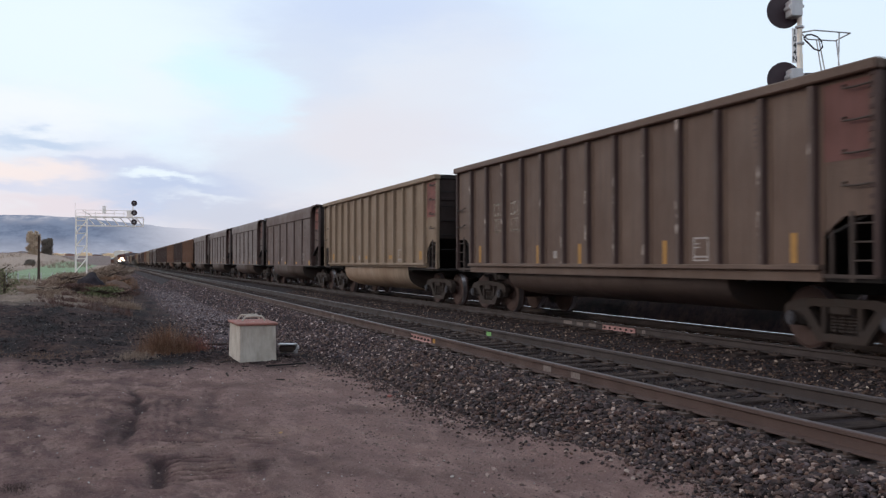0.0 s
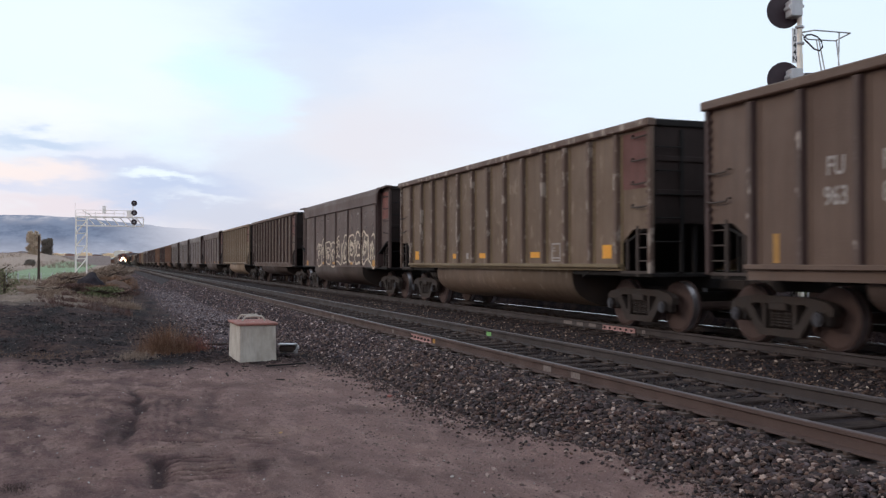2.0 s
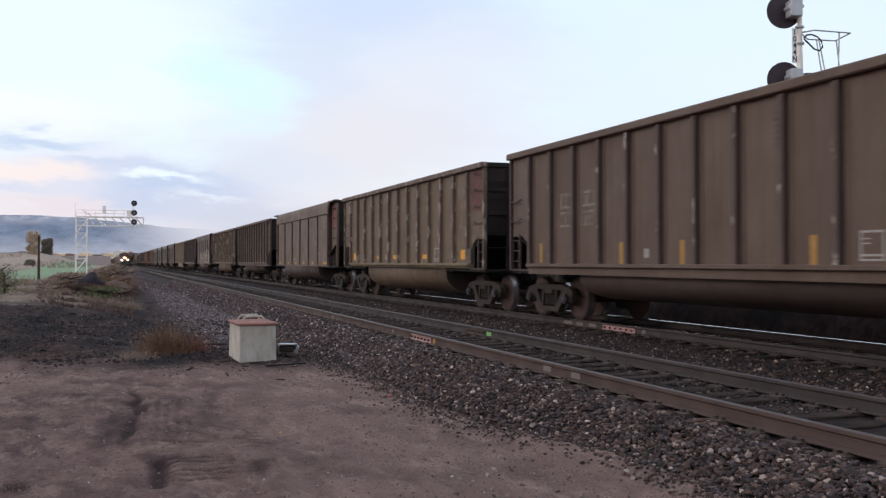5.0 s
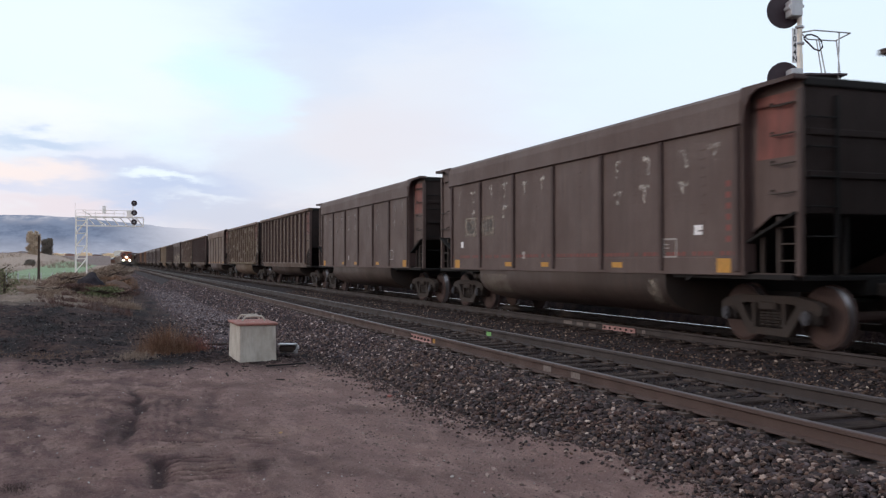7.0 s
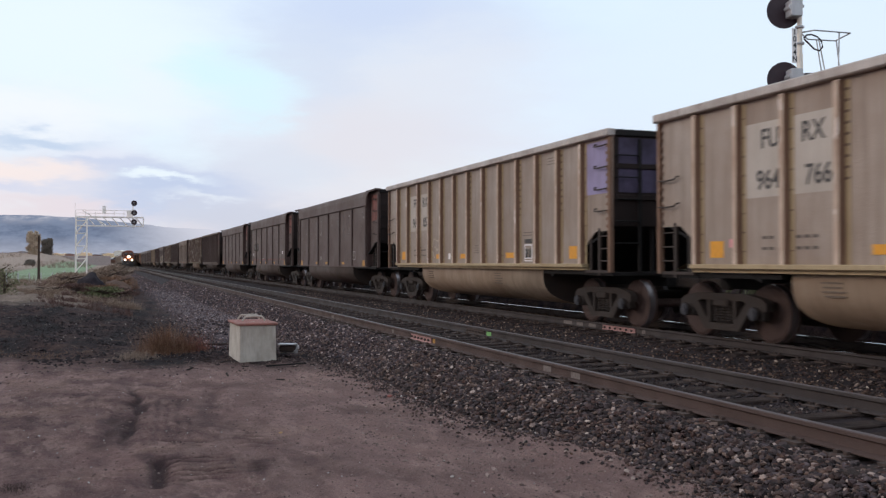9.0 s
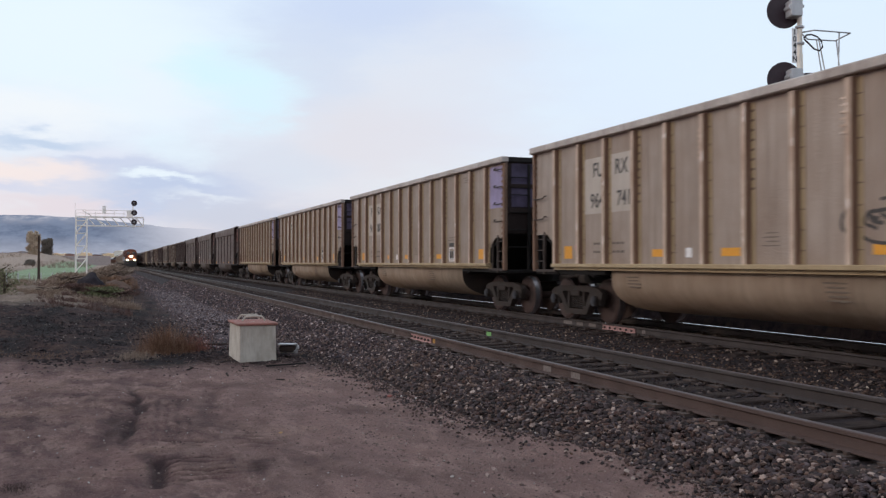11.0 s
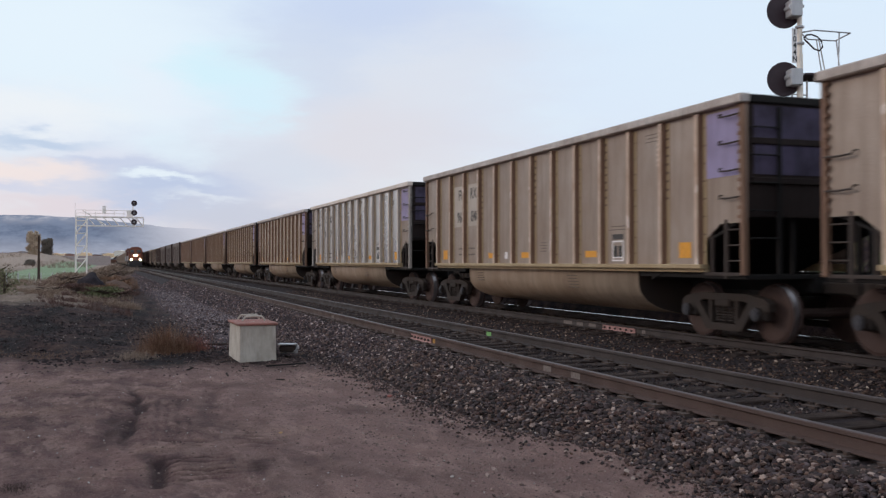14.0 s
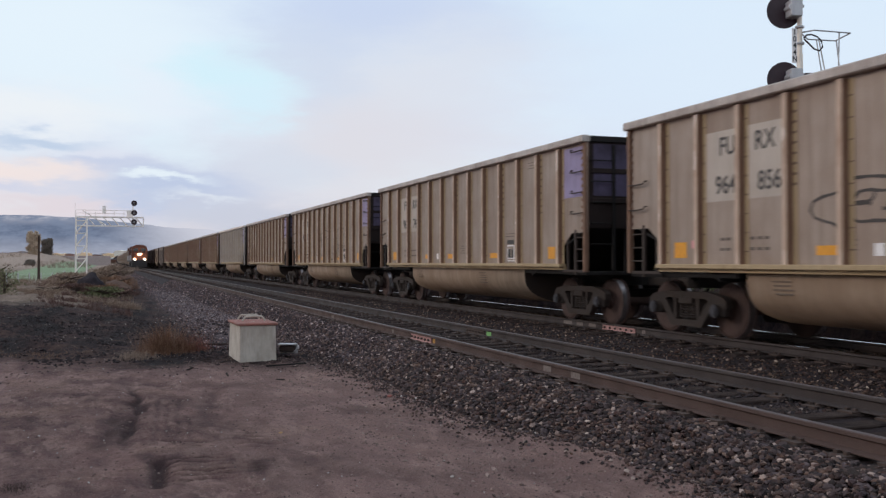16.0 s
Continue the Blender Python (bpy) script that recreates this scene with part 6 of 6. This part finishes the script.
# leaf colours of the far trees, paled for the haze before them
M_AUTUMN = random_tint("autumn_leaves", (0.46, 0.38, 0.29), (0.62, 0.52, 0.38), 0.8)
M_DARKLEAF = random_tint("dark_evergreen", (0.15, 0.135, 0.115), (0.25, 0.215, 0.18), 0.8)
M_GREENLEAF = random_tint("green_weed_leaves", (0.11, 0.125, 0.06), (0.20, 0.205, 0.10), 0.8)
M_REDWEED = random_tint("reddish_dry_weed", (0.17, 0.09, 0.055), (0.32, 0.19, 0.115), 0.85)
M_DRYGRASS = random_tint("dry_grass", (0.22, 0.16, 0.122), (0.43, 0.335, 0.26), 0.85)
M_PURPLEWEED = random_tint("purplish_brown_weed", (0.085, 0.048, 0.042), (0.18, 0.105, 0.085), 0.85)
M_CRIMSONWEED = random_tint("crimson_dry_weed", (0.16, 0.055, 0.045), (0.30, 0.115, 0.085), 0.85)
M_RUSSETWEED = random_tint("wispy_russet_weed", (0.13, 0.07, 0.047), (0.33, 0.19, 0.115), 0.9)
M_BROWNGRASS = random_tint("brown_dry_grass", (0.19, 0.135, 0.098), (0.42, 0.315, 0.235), 0.85)
M_BLACKWEED = random_tint("blackened_brush", (0.030, 0.018, 0.014), (0.065, 0.042, 0.032), 0.85)


def spot(u, v, z=GROUND):
    """Place on the level z that lies on the line of sight named by slope: u across, v down, in parts of the view's distance."""
    d = (EYE - z) / v
    a = radians(TURN)
    return (u * d * math.cos(a) + d * math.sin(a), d * math.cos(a) - u * d * math.sin(a), d)


def along(u, d):
    """Place at distance d on the line of sight u across."""
    a = radians(TURN)
    return (u * d * math.cos(a) + d * math.sin(a), d * math.cos(a) - u * d * math.sin(a))


for u, d, h, w, mat, seed in ((-0.4500, 330, 8.4, 3.6, M_AUTUMN, 1), (-0.4445, 325, 8.8, 3.2, M_AUTUMN, 2), (-0.4350, 350, 6.0, 2.8, M_DARKLEAF, 3), (-0.4300, 350, 6.6, 2.6, M_DARKLEAF, 13), (-0.451, 250, 2.0, 2.4, M_DARKLEAF, 4), (-0.337, 480, 5, 7, M_AUTUMN, 5), (-0.3325, 300, 3.2, 3.6, M_DARKLEAF, 6)):
    x, y = along(u, d)
    z = float(ground_height(np.array(x), np.array(y)))
    leafy("tree", "bare autumn-brown tree at the edge of the field" if mat is M_AUTUMN else "dark shrubby tree at the edge of the field", "tree", pose(x, y, z - 0.6), h, w, mat, 4200, 0.34, seed, True, 0.04, group="trees by the field")

r = np.random.RandomState(123)
d_ = r.uniform(235, 420, 1500)
u_ = r.uniform(-0.50, -0.385, 1500)
x = u_ * d_ * math.cos(radians(TURN)) + d_ * math.sin(radians(TURN))
y = d_ * math.cos(radians(TURN)) - u_ * d_ * math.sin(radians(TURN))
keep = lump(x, y, 30.0, 95) > 0.0
hill_places = np.stack([x[keep], y[keep], ground_height(x[keep], y[keep]) - 0.05], -1)

# utility pole and fence
def build_pole(u, d, h):
    x, y = along(u, d)
    p = empty("utility_pole", "weathered dark wooden utility pole in dry grass", "utility pole", pose(x, y, float(ground_height(np.array(x), np.array(y))) - 0.3))
    bm = bmesh.new()
    add_rod(bm, (0, 0, 0), (0, 0, h), 0.14, 10, 0.09)
    part("pole", bm, M_POLE, p)
    bm = bmesh.new()
    add_box(bm, (0, 0, h - 0.5), (0.12, 0.9, 0.10))
    part("crossarm", bm, M_POLE, p)


build_pole(-0.4415, 88, 4.9)

fence = empty("wire_fence", "leaning wooden fence posts with wire in dry weeds", "fence", pose(0, 0, 0))
bm = bmesh.new()
add_rod(bm, (0, 0, -0.3), (0, 0, 1.15), 0.055, 8, 0.045)
post_mesh = mesh_of("fence_post", bm, M_GALV)
tops = []
for k in range(7):
    x, y = along(-0.489 + 0.0125 * k, 62 + 9.0 * k)
    z = float(ground_height(np.array(x), np.array(y)))
    o = new("fence_post", post_mesh)
    o.parent = fence
    o.matrix_basis = pose(x, y, z, random.uniform(-4, 4), random.uniform(-4, 4), 0)
    tops.append(Vector((x, y, z + 1.0)))
bm = bmesh.new()
for dz in (0, -0.3, -0.6):
    for a, b in zip(tops, tops[1:]):
        add_rod(bm, a + Vector((0, 0, dz)), b + Vector((0, 0, dz)), 0.006, 5)
part("fence_wire", bm, M_GALV, fence)


# buildings of the town, the last sun on them painted as pale warm colours
def build_shed(u, d, w, h, depth, mat, roof):
    x, y = along(u, d)
    s = empty("town_building", "pale low town building far across the plain", "building", pose(x, y, float(ground_height(np.array(x), np.array(y))) - 0.5, 0, 0, -18), group="town in the distance")
    bm = bmesh.new()
    add_box(bm, (0, 0, h / 2), (w, depth, h))
    part("wall", bm, mat, s)
    bm = bmesh.new()
    add_prism(bm, [(-w / 2 - 0.6, h), (w / 2 + 0.6, h), (0, h + w * 0.10)], -depth / 2 - 0.6, depth / 2 + 0.6, "xz")
    part("roof", bm, roof, s)
    return s


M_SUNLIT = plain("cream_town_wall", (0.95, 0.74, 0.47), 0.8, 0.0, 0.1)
M_SUNPALE = plain("white_town_wall", (0.95, 0.90, 0.78), 0.8, 0.0, 0.1)
M_TOWNRED = plain("brick_town_wall", (0.32, 0.16, 0.11), 0.8)
M_TOWNROOF = plain("grey_town_roof", (0.35, 0.33, 0.34), 0.7)
rr_ = random.Random(12)
for k in range(60):
    u = -0.425 + 0.00135 * k + rr_.uniform(-0.0012, 0.0012)
    d = rr_.uniform(1300, 1900)
    mat = rr_.choice((M_SUNLIT, M_SUNLIT, M_SUNPALE, M_TOWNRED))
    build_shed(u, d, rr_.uniform(8, 20), rr_.uniform(3.0, 5.6), rr_.uniform(7, 11), mat, M_SUNLIT if mat is M_SUNLIT else M_TOWNROOF)
build_shed(-0.3515, 1300, 16, 6.5, 14, M_SUNPALE, M_SUNPALE)
build_shed(-0.458, 1500, 34, 7, 16, M_TOWNROOF, M_TOWNROOF)


def tufts(name, places, height, mat, label, seed, blades=14, category="grass", lean=0.5, fine=1.0):
    """Blades of dry grass in tufts, one mesh."""
    r = np.random.RandomState(seed)
    n = len(places)
    P = np.repeat(places, blades, 0) + np.concatenate([r.normal(0, 0.07, (n * blades, 2)), np.zeros((n * blades, 1))], 1)
    h = np.repeat(height, blades) * r.uniform(0.5, 1.1, n * blades)
    a = r.uniform(0, 6.28, n * blades)
    l = r.uniform(0, lean, n * blades) * h
    w = (0.006 + 0.012 * h) * fine
    D = np.stack([np.cos(a), np.sin(a), 0 * a], -1)
    S = np.stack([-np.sin(a), np.cos(a), 0 * a], -1)
    mid = P + D * (l * 0.35)[:, None] + np.array([0, 0, 1]) * (h * 0.55)[:, None]
    top = P + D * l[:, None] + np.array([0, 0, 1]) * h[:, None]
    V = np.stack([P - S * w[:, None], P + S * w[:, None], mid + S * w[:, None] * 0.7, mid - S * w[:, None] * 0.7, top], 1).reshape(-1, 3)
    i = np.arange(n * blades)[:, None] * 5
    F = (i + np.array([[0, 1, 2, 3]])).tolist() + (i + np.array([[3, 2, 4]])).tolist()
    me = bpy.data.meshes.new(name)
    me.from_pydata(V.tolist(), [], F)
    me.materials.append(mat)
    return tagged(new(name, me), label, category, kind="stuff")


def on_ground(x, y, dz=-0.02):
    return np.stack([x, y, ground_height(x, y) + dz], -1)


tufts("hillside_brush", hill_places, np.random.RandomState(5).uniform(0.4, 1.1, len(hill_places)), M_DRYGRASS, "dry brush scattered over the far hillside", 15, 14, "brush", 1.6)
# dry grass over the rough land beyond the cinders
r = np.random.RandomState(77)
d_ = 34 + 90 * r.uniform(0, 1, 5200) ** 1.5
u_ = r.uniform(-0.50, -0.33, 5200)
a_ = radians(TURN)
x = u_ * d_ * math.cos(a_) + d_ * math.sin(a_)
y = d_ * math.cos(a_) - u_ * d_ * math.sin(a_)
keep = (x < 1.6 - 0.01 * d_) & (lump(x, y, 4.0, 88) > -0.25 + 0.5 * (d_ < 48))
tufts("dry_grass", on_ground(x[keep], y[keep]), r.uniform(0.12, 0.42, keep.sum()), M_BROWNGRASS, "tufts of brown dry grass on rough ground", 5, 18, "grass", 1.5, 0.45)
d_ = 30 + 34 * r.uniform(0, 1, 4200)
u_ = r.uniform(-0.50, -0.34, 4200)
x = u_ * d_ * math.cos(a_) + d_ * math.sin(a_)
y = d_ * math.cos(a_) - u_ * d_ * math.sin(a_)
keep = (lump(x, y, 3.0, 90) + r.normal(0, 0.15, len(x)) > 0.12) & (x < 1.0) & (u_ > -0.44 + r.normal(0, 0.015, len(x)))
tufts("red_weeds", on_ground(x[keep], y[keep]), r.uniform(0.06, 0.28, keep.sum()), M_PURPLEWEED, "patches of reddish dry weeds on dark cinders", 6, 12, "weeds", 1.3)
x, y, r = scatter(5000, 17.0, 26.0, 2, 150, 91, 1.2)
tufts("bank_weeds", on_ground(x, y), r.uniform(0.25, 0.7, len(x)), M_GREENLEAF, "green weeds on the bank behind the far track", 9, 16, "weeds", 0.8)


def bush(u, d, h, w, mat, label, leaves, size, seed, low=0.02):
    x, y = along(u, d)
    return leafy("bush", label, "bush", pose(x, y, float(ground_height(np.array(x), np.array(y))) - 0.03), h, w, mat, leaves, size, seed, True, low, M_POLE)


def weed_clump(u, d, w, h, n, mat, label, seed):
    """A low clump of wispy dry stalks."""
    r_ = np.random.RandomState(seed)
    cx, cy = along(u, d)
    q = r_.normal(0, 0.32, (n, 2)) * w
    hh = h * np.clip(1.2 - np.hypot(q[:, 0], q[:, 1]) / w, 0.3, 1) * r_.uniform(0.25, 1.25, n)
    p_ = on_ground(q[:, 0], q[:, 1]) * 0
    p_[:, 0], p_[:, 1] = q[:, 0], q[:, 1]
    p_[:, 2] = ground_height(q[:, 0] + cx, q[:, 1] + cy) - GROUND - 0.02
    ob = tufts("weed_clump", p_, hh, mat, label, seed, 14, "weeds", 1.5, 0.2)
    ob.matrix_basis = pose(cx, cy, GROUND)
    del ob["kind"]
    return ob


weed_clump(-0.302, 18.3, 0.84, 0.62, 210, M_RUSSETWEED, "wispy reddish-brown dry weeds at the edge of the lot", 31)
weed_clump(-0.274, 18.6, 0.55, 0.55, 45, M_CRIMSONWEED, "small wispy reddish dry weeds at the edge of the lot", 32)
weed_clump(-0.335, 17.2, 0.6, 0.22, 90, M_DRYGRASS, "low wispy dry weeds at the edge of the lot", 33)
weed_clump(-0.455, 17.6, 1.6, 0.16, 34, M_REDWEED, "sparse reddish weeds in dark cinders", 34)
weed_clump(-0.40, 18.2, 1.6, 0.14, 30, M_REDWEED, "sparse reddish weeds in dark cinders", 35)


weed_clump(-0.470, 7.3, 0.28, 0.07, 60, M_BLACKWEED, "small dark withered weed on the dirt lot", 36)


def scrap(u, v, size, mat, label, category):
    """A crumpled scrap lying on the lot."""
    x, y, d = spot(u, v)
    bm = bmesh.new()
    bmesh.ops.create_icosphere(bm, subdivisions=2, radius=size)
    for q in bm.verts:
        q.co *= 1 + 0.5 * noise.noise(q.co * (2.2 / size))
        q.co.z *= 0.55
    thing(category.replace(" ", "_"), bm, mat, label, category, pose(x, y, float(ground_height(np.array(x), np.array(y))) + size * 0.3), smooth=True)


M_LITTER = plain("orange_litter", (0.55, 0.33, 0.15), 0.6, 0.0, 0.4, 30)
M_RAG = plain("red_rag", (0.34, 0.12, 0.10), 0.9, 0.0, 0.5, 20)
M_PALESTONE = plain("pale_stone", (0.50, 0.46, 0.42), 0.9, 0.0, 0.3, 15)
scrap(-0.177, 0.186, 0.022, M_LITTER, "small crumpled orange scrap on the dirt", "litter scrap")
scrap(-0.058, 0.147, 0.035, M_RAG, "small red rag at the foot of the ballast", "rag")
for u_, v_, s_ in ((0.010, 0.236, 0.018), (0.145, 0.183, 0.028), (-0.045, 0.146, 0.022), (-0.03, 0.148, 0.025), (0.02, 0.165, 0.022), (0.10, 0.196, 0.02)):
    scrap(u_, v_, s_, M_PALESTONE, "pale loose stone on the dirt lot", "stone")


def splinters():
    """Rotten wood splinters and bark round the concrete box."""
    r_ = random.Random(8)
    bm = bmesh.new()
    for k in range(44):
        x, y = r_.gauss(2.2, 0.55), r_.gauss(17.0, 0.9)
        if 2.1 < x < 3.0 and 16.7 < y < 18.2:
            continue
        add_box(bm, (x, y, float(ground_height(np.array(x), np.array(y))) + 0.015), (r_.uniform(0.04, 0.2), r_.uniform(0.012, 0.03), 0.015), Euler((r_.uniform(-0.2, 0.2), r_.uniform(-0.2, 0.2), r_.uniform(0, 3.1))))
    thing("wood_splinters", bm, M_TIE, "dark rotten wood splinters scattered by the concrete box", "wood debris", kind="stuff")


splinters()


def earth_pile(u, d, w, h, mat, label, seed):
    """A lumpy heap of dark earth."""
    cx, cy = along(u, d)
    bm = bmesh.new()
    bmesh.ops.create_icosphere(bm, subdivisions=4, radius=1.0)
    for v in bm.verts:
        n_ = 1 + 0.22 * noise.noise(v.co * 1.7 + Vector((seed, 0, 0))) + 0.10 * noise.noise(v.co * 5.0 + Vector((0, seed, 0)))
        v.co = Vector((v.co.x * w / 2 * n_, v.co.y * w / 2 * n_, v.co.z * h * n_))
    return thing("earth_mound", bm, mat, label, "earth heap", pose(cx, cy, float(ground_height(np.array(cx), np.array(cy)))), smooth=True)


M_DARKEARTH = speckled("dark_heaped_earth", (0.022, 0.020, 0.024), (0.045, 0.038, 0.040), (0.012, 0.011, 0.013), 2.0)
M_BROWNEARTH = speckled("brown_heaped_earth", (0.11, 0.078, 0.055), (0.17, 0.12, 0.085), (0.07, 0.05, 0.038), 1.5)
earth_pile(-0.3835, 49, 1.7, 1.12, M_DARKEARTH, "heap of black earth in dry weeds", 1)
earth_pile(-0.393, 47.5, 1.5, 0.45, M_DARKEARTH, "low heap of black earth in dry weeds", 2)
earth_pile(-0.362, 52, 2.4, 0.75, M_BROWNEARTH, "low brown earth mound by the tracks", 3)
earth_pile(-0.412, 60, 3.4, 0.9, M_BROWNEARTH, "low brown earth mound in dry grass", 4)
earth_pile(-0.350, 60, 2.2, 0.9, M_BROWNEARTH, "brown earth mound by the tracks", 5)
bush(-0.372, 50, 0.7, 2.0, M_REDWEED, "rusty brown weeds on an earth mound", 1500, 0.06, 41)
bush(-0.355, 58, 1.0, 2.2, M_REDWEED, "rusty brown weeds on an earth mound", 1500, 0.06, 42)
bush(-0.41, 58, 0.9, 3.0, M_BROWNGRASS, "brown weeds on an earth mound", 1800, 0.06, 43)
bush(-0.479, 42, 1.7, 1.7, M_GREENLEAF, "thin green weed bush beside the fence", 900, 0.05, 35)
bush(-0.487, 44, 1.9, 1.8, M_GREENLEAF, "thin green weed bush beside the fence", 900, 0.05, 36)
bush(-0.395, 44.5, 0.6, 2.0, M_PURPLEWEED, "dark reddish-brown weeds before an earth heap", 1500, 0.05, 51)
bush(-0.377, 45.5, 0.5, 2.4, M_REDWEED, "rusty brown weeds before an earth heap", 1500, 0.05, 52)
bush(-0.352, 46, 0.5, 2.4, M_PURPLEWEED, "dark reddish-brown weeds on rough ground", 1500, 0.05, 53)
bush(-0.428, 52, 0.7, 2.8, M_BROWNGRASS, "brown dry weeds on rough ground", 1500, 0.05, 54)
bush(-0.372, 44, 0.55, 1.8, M_GREENLEAF, "low olive-green weeds on rough ground", 1500, 0.06, 37)
bush(-0.365, 70, 1.5, 3.0, M_BROWNGRASS, "brown bush on rough ground", 2200, 0.07, 38)
bush(-0.352, 75, 1.8, 2.6, M_DRYGRASS, "straw-coloured bush near the tracks", 2200, 0.07, 39)

M_CLOD = random_tint("dirt_clods", (0.12, 0.08, 0.072), (0.30, 0.21, 0.18), 0.95)
M_PEBBLE = random_tint("dusty_pebbles", (0.10, 0.068, 0.062), (0.36, 0.27, 0.235), 0.95)
x, y, r = scatter(4600, -6.5, 4.0, 5.5, 20, 44, 1.15)
keep = lump(x, y, 1.6, 67) + lump(x, y, 0.5, 69) > 0.15
stone_field("dirt_clods", on_ground(x[keep], y[keep], 0.0), r.uniform(0.012, 0.06, keep.sum()) * r.uniform(0.5, 1.0, keep.sum()), M_CLOD, "loose brown clods of earth on the dirt lot", 12, "earth")
x, y, r = scatter(11000, 2.0, 4.0, 20, 80, 45, 1.5)
stone_field("cinder_gravel", on_ground(x, y, 0.0), r.uniform(0.03, 0.085, len(x)), M_HAZEDSTONE, "grey gravel strewn on cinders beside the ballast", 13)

x, y, r = scatter(9000, 2.0, 4.4, 60, 190, 46, 1.3)
stone_field("far_gravel", on_ground(x, y, 0.02), r.uniform(0.07, 0.17, len(x)), M_HAZEDSTONE, "grey gravel strewn beside the ballast farther off", 14)

# dark clinker over the cinders, with a few pale chips
M_CLINKER = random_tint("clinker", (0.014, 0.011, 0.013), (0.050, 0.034, 0.033), 0.95)
x, y, r = scatter(16000, -11, 3.6, 17.5, 44, 48, 1.3)
keep = (lump(x, y, 2.2, 68) > -0.2) & (y + 0.55 * x > 17.0) & (y + 0.55 * x < 31.0 + 5.0 * lump(x, y, 3.0, 70))
stone_field("clinker", on_ground(x[keep], y[keep], 0.0), r.uniform(0.03, 0.15, keep.sum()) * r.uniform(0.5, 1.0, keep.sum()), M_CLINKER, "rough black clinker lumps strewn over the cinders", 17, "clinker")
M_CHIP = random_tint("pale_chips", (0.30, 0.27, 0.25), (0.62, 0.58, 0.55), 0.9)
x, y, r = scatter(900, -9, 4.2, 6.0, 40, 49, 1.3)
stone_field("pale_chip", on_ground(x, y, 0.01), r.uniform(0.014, 0.032, len(x)) * (0.7 + 0.02 * y), M_CHIP, "small pale stone chips strewn over dirt and cinders", 18)

# stones on the dirt lot
x, y, r = scatter(4200, -7, 4.0, 5.5, 22, 41, 1.2)
stone_field("lot_stone", on_ground(x, y, 0.004), r.uniform(0.012, 0.045, len(x)) * (0.7 + 0.6 * (x > 2.5)), M_PEBBLE, "small scattered stones pressed into the dirt lot", 7)
x, y, r = scatter(2400, -9, 3.4, 15, 32, 42, 1.0)
stone_field("cinder_stone", on_ground(x, y, 0.004), r.uniform(0.015, 0.055, len(x)), M_STONE, "small stones and clinker on dark cinders", 8)

x, y, r = scatter(5200, 0, 1, 5.0, 26, 43, 1.3)
x = 4.12 + 0.2 * approach(y) - np.abs(r.normal(0, 0.33, len(x))) * (1 - 0.45 * approach(y))
stone_field("stray_ballast", on_ground(x, y, 0.008), r.uniform(0.02, 0.055, len(x)), M_STONE, "stray ballast stones spilled on the dirt beside the bed", 10)

x, y, r = scatter(9000, 1.2, 4.1, 5.2, 17, 50, 1.2)
keep = r.uniform(0, 1, len(x)) < (x - 1.0) / 3.1
stone_field("lot_grit", on_ground(x[keep], y[keep], 0.002), r.uniform(0.008, 0.026, keep.sum()), M_PEBBLE, "fine grit trodden into the dirt near the ballast", 19)

# painted marks on the rails
joint_bar(near_track, -1, 15.45, M_REDMARK, 1.1)
joint_bar(near_track, 1, 16.6, M_PLATE)
joint_bar(far_track, -1, 16.2, M_REDMARK, 1.25)
for y_, l_ in ((10.5, 0.22), (9.75, 0.22), (22.3, 0.25), (17.2, 0.12)):
    rail_mark(near_track, -1, y_, l_, M_WHITEMARK)
rail_mark(near_track, -1, 14.80, 0.12, M_DIMYELLOW)
rail_mark(near_track, 1, 15.95, 0.22, M_GREENMARK)
for y_, l_ in ((17.85, 0.28), (15.3, 0.12), (18.4, 0.4), (17.3, 0.3)):
    rail_mark(far_track, -1, y_, l_, M_WHITEMARK)


# ---- what moves ----
def motions():
    times = [k * 1.0 for k in range(17)]
    for n, car in train.items():
        walk(car, [(t, pose(FAR_TRACK, LEAD - HALF_LEN - PITCH * n + train_way(t), 0)) for t in times])
    for ob, back in oncoming:
        walk(ob, [(t, pose(NEAR_TRACK, oncoming_way(t) + back, 0)) for t in times])


motions()
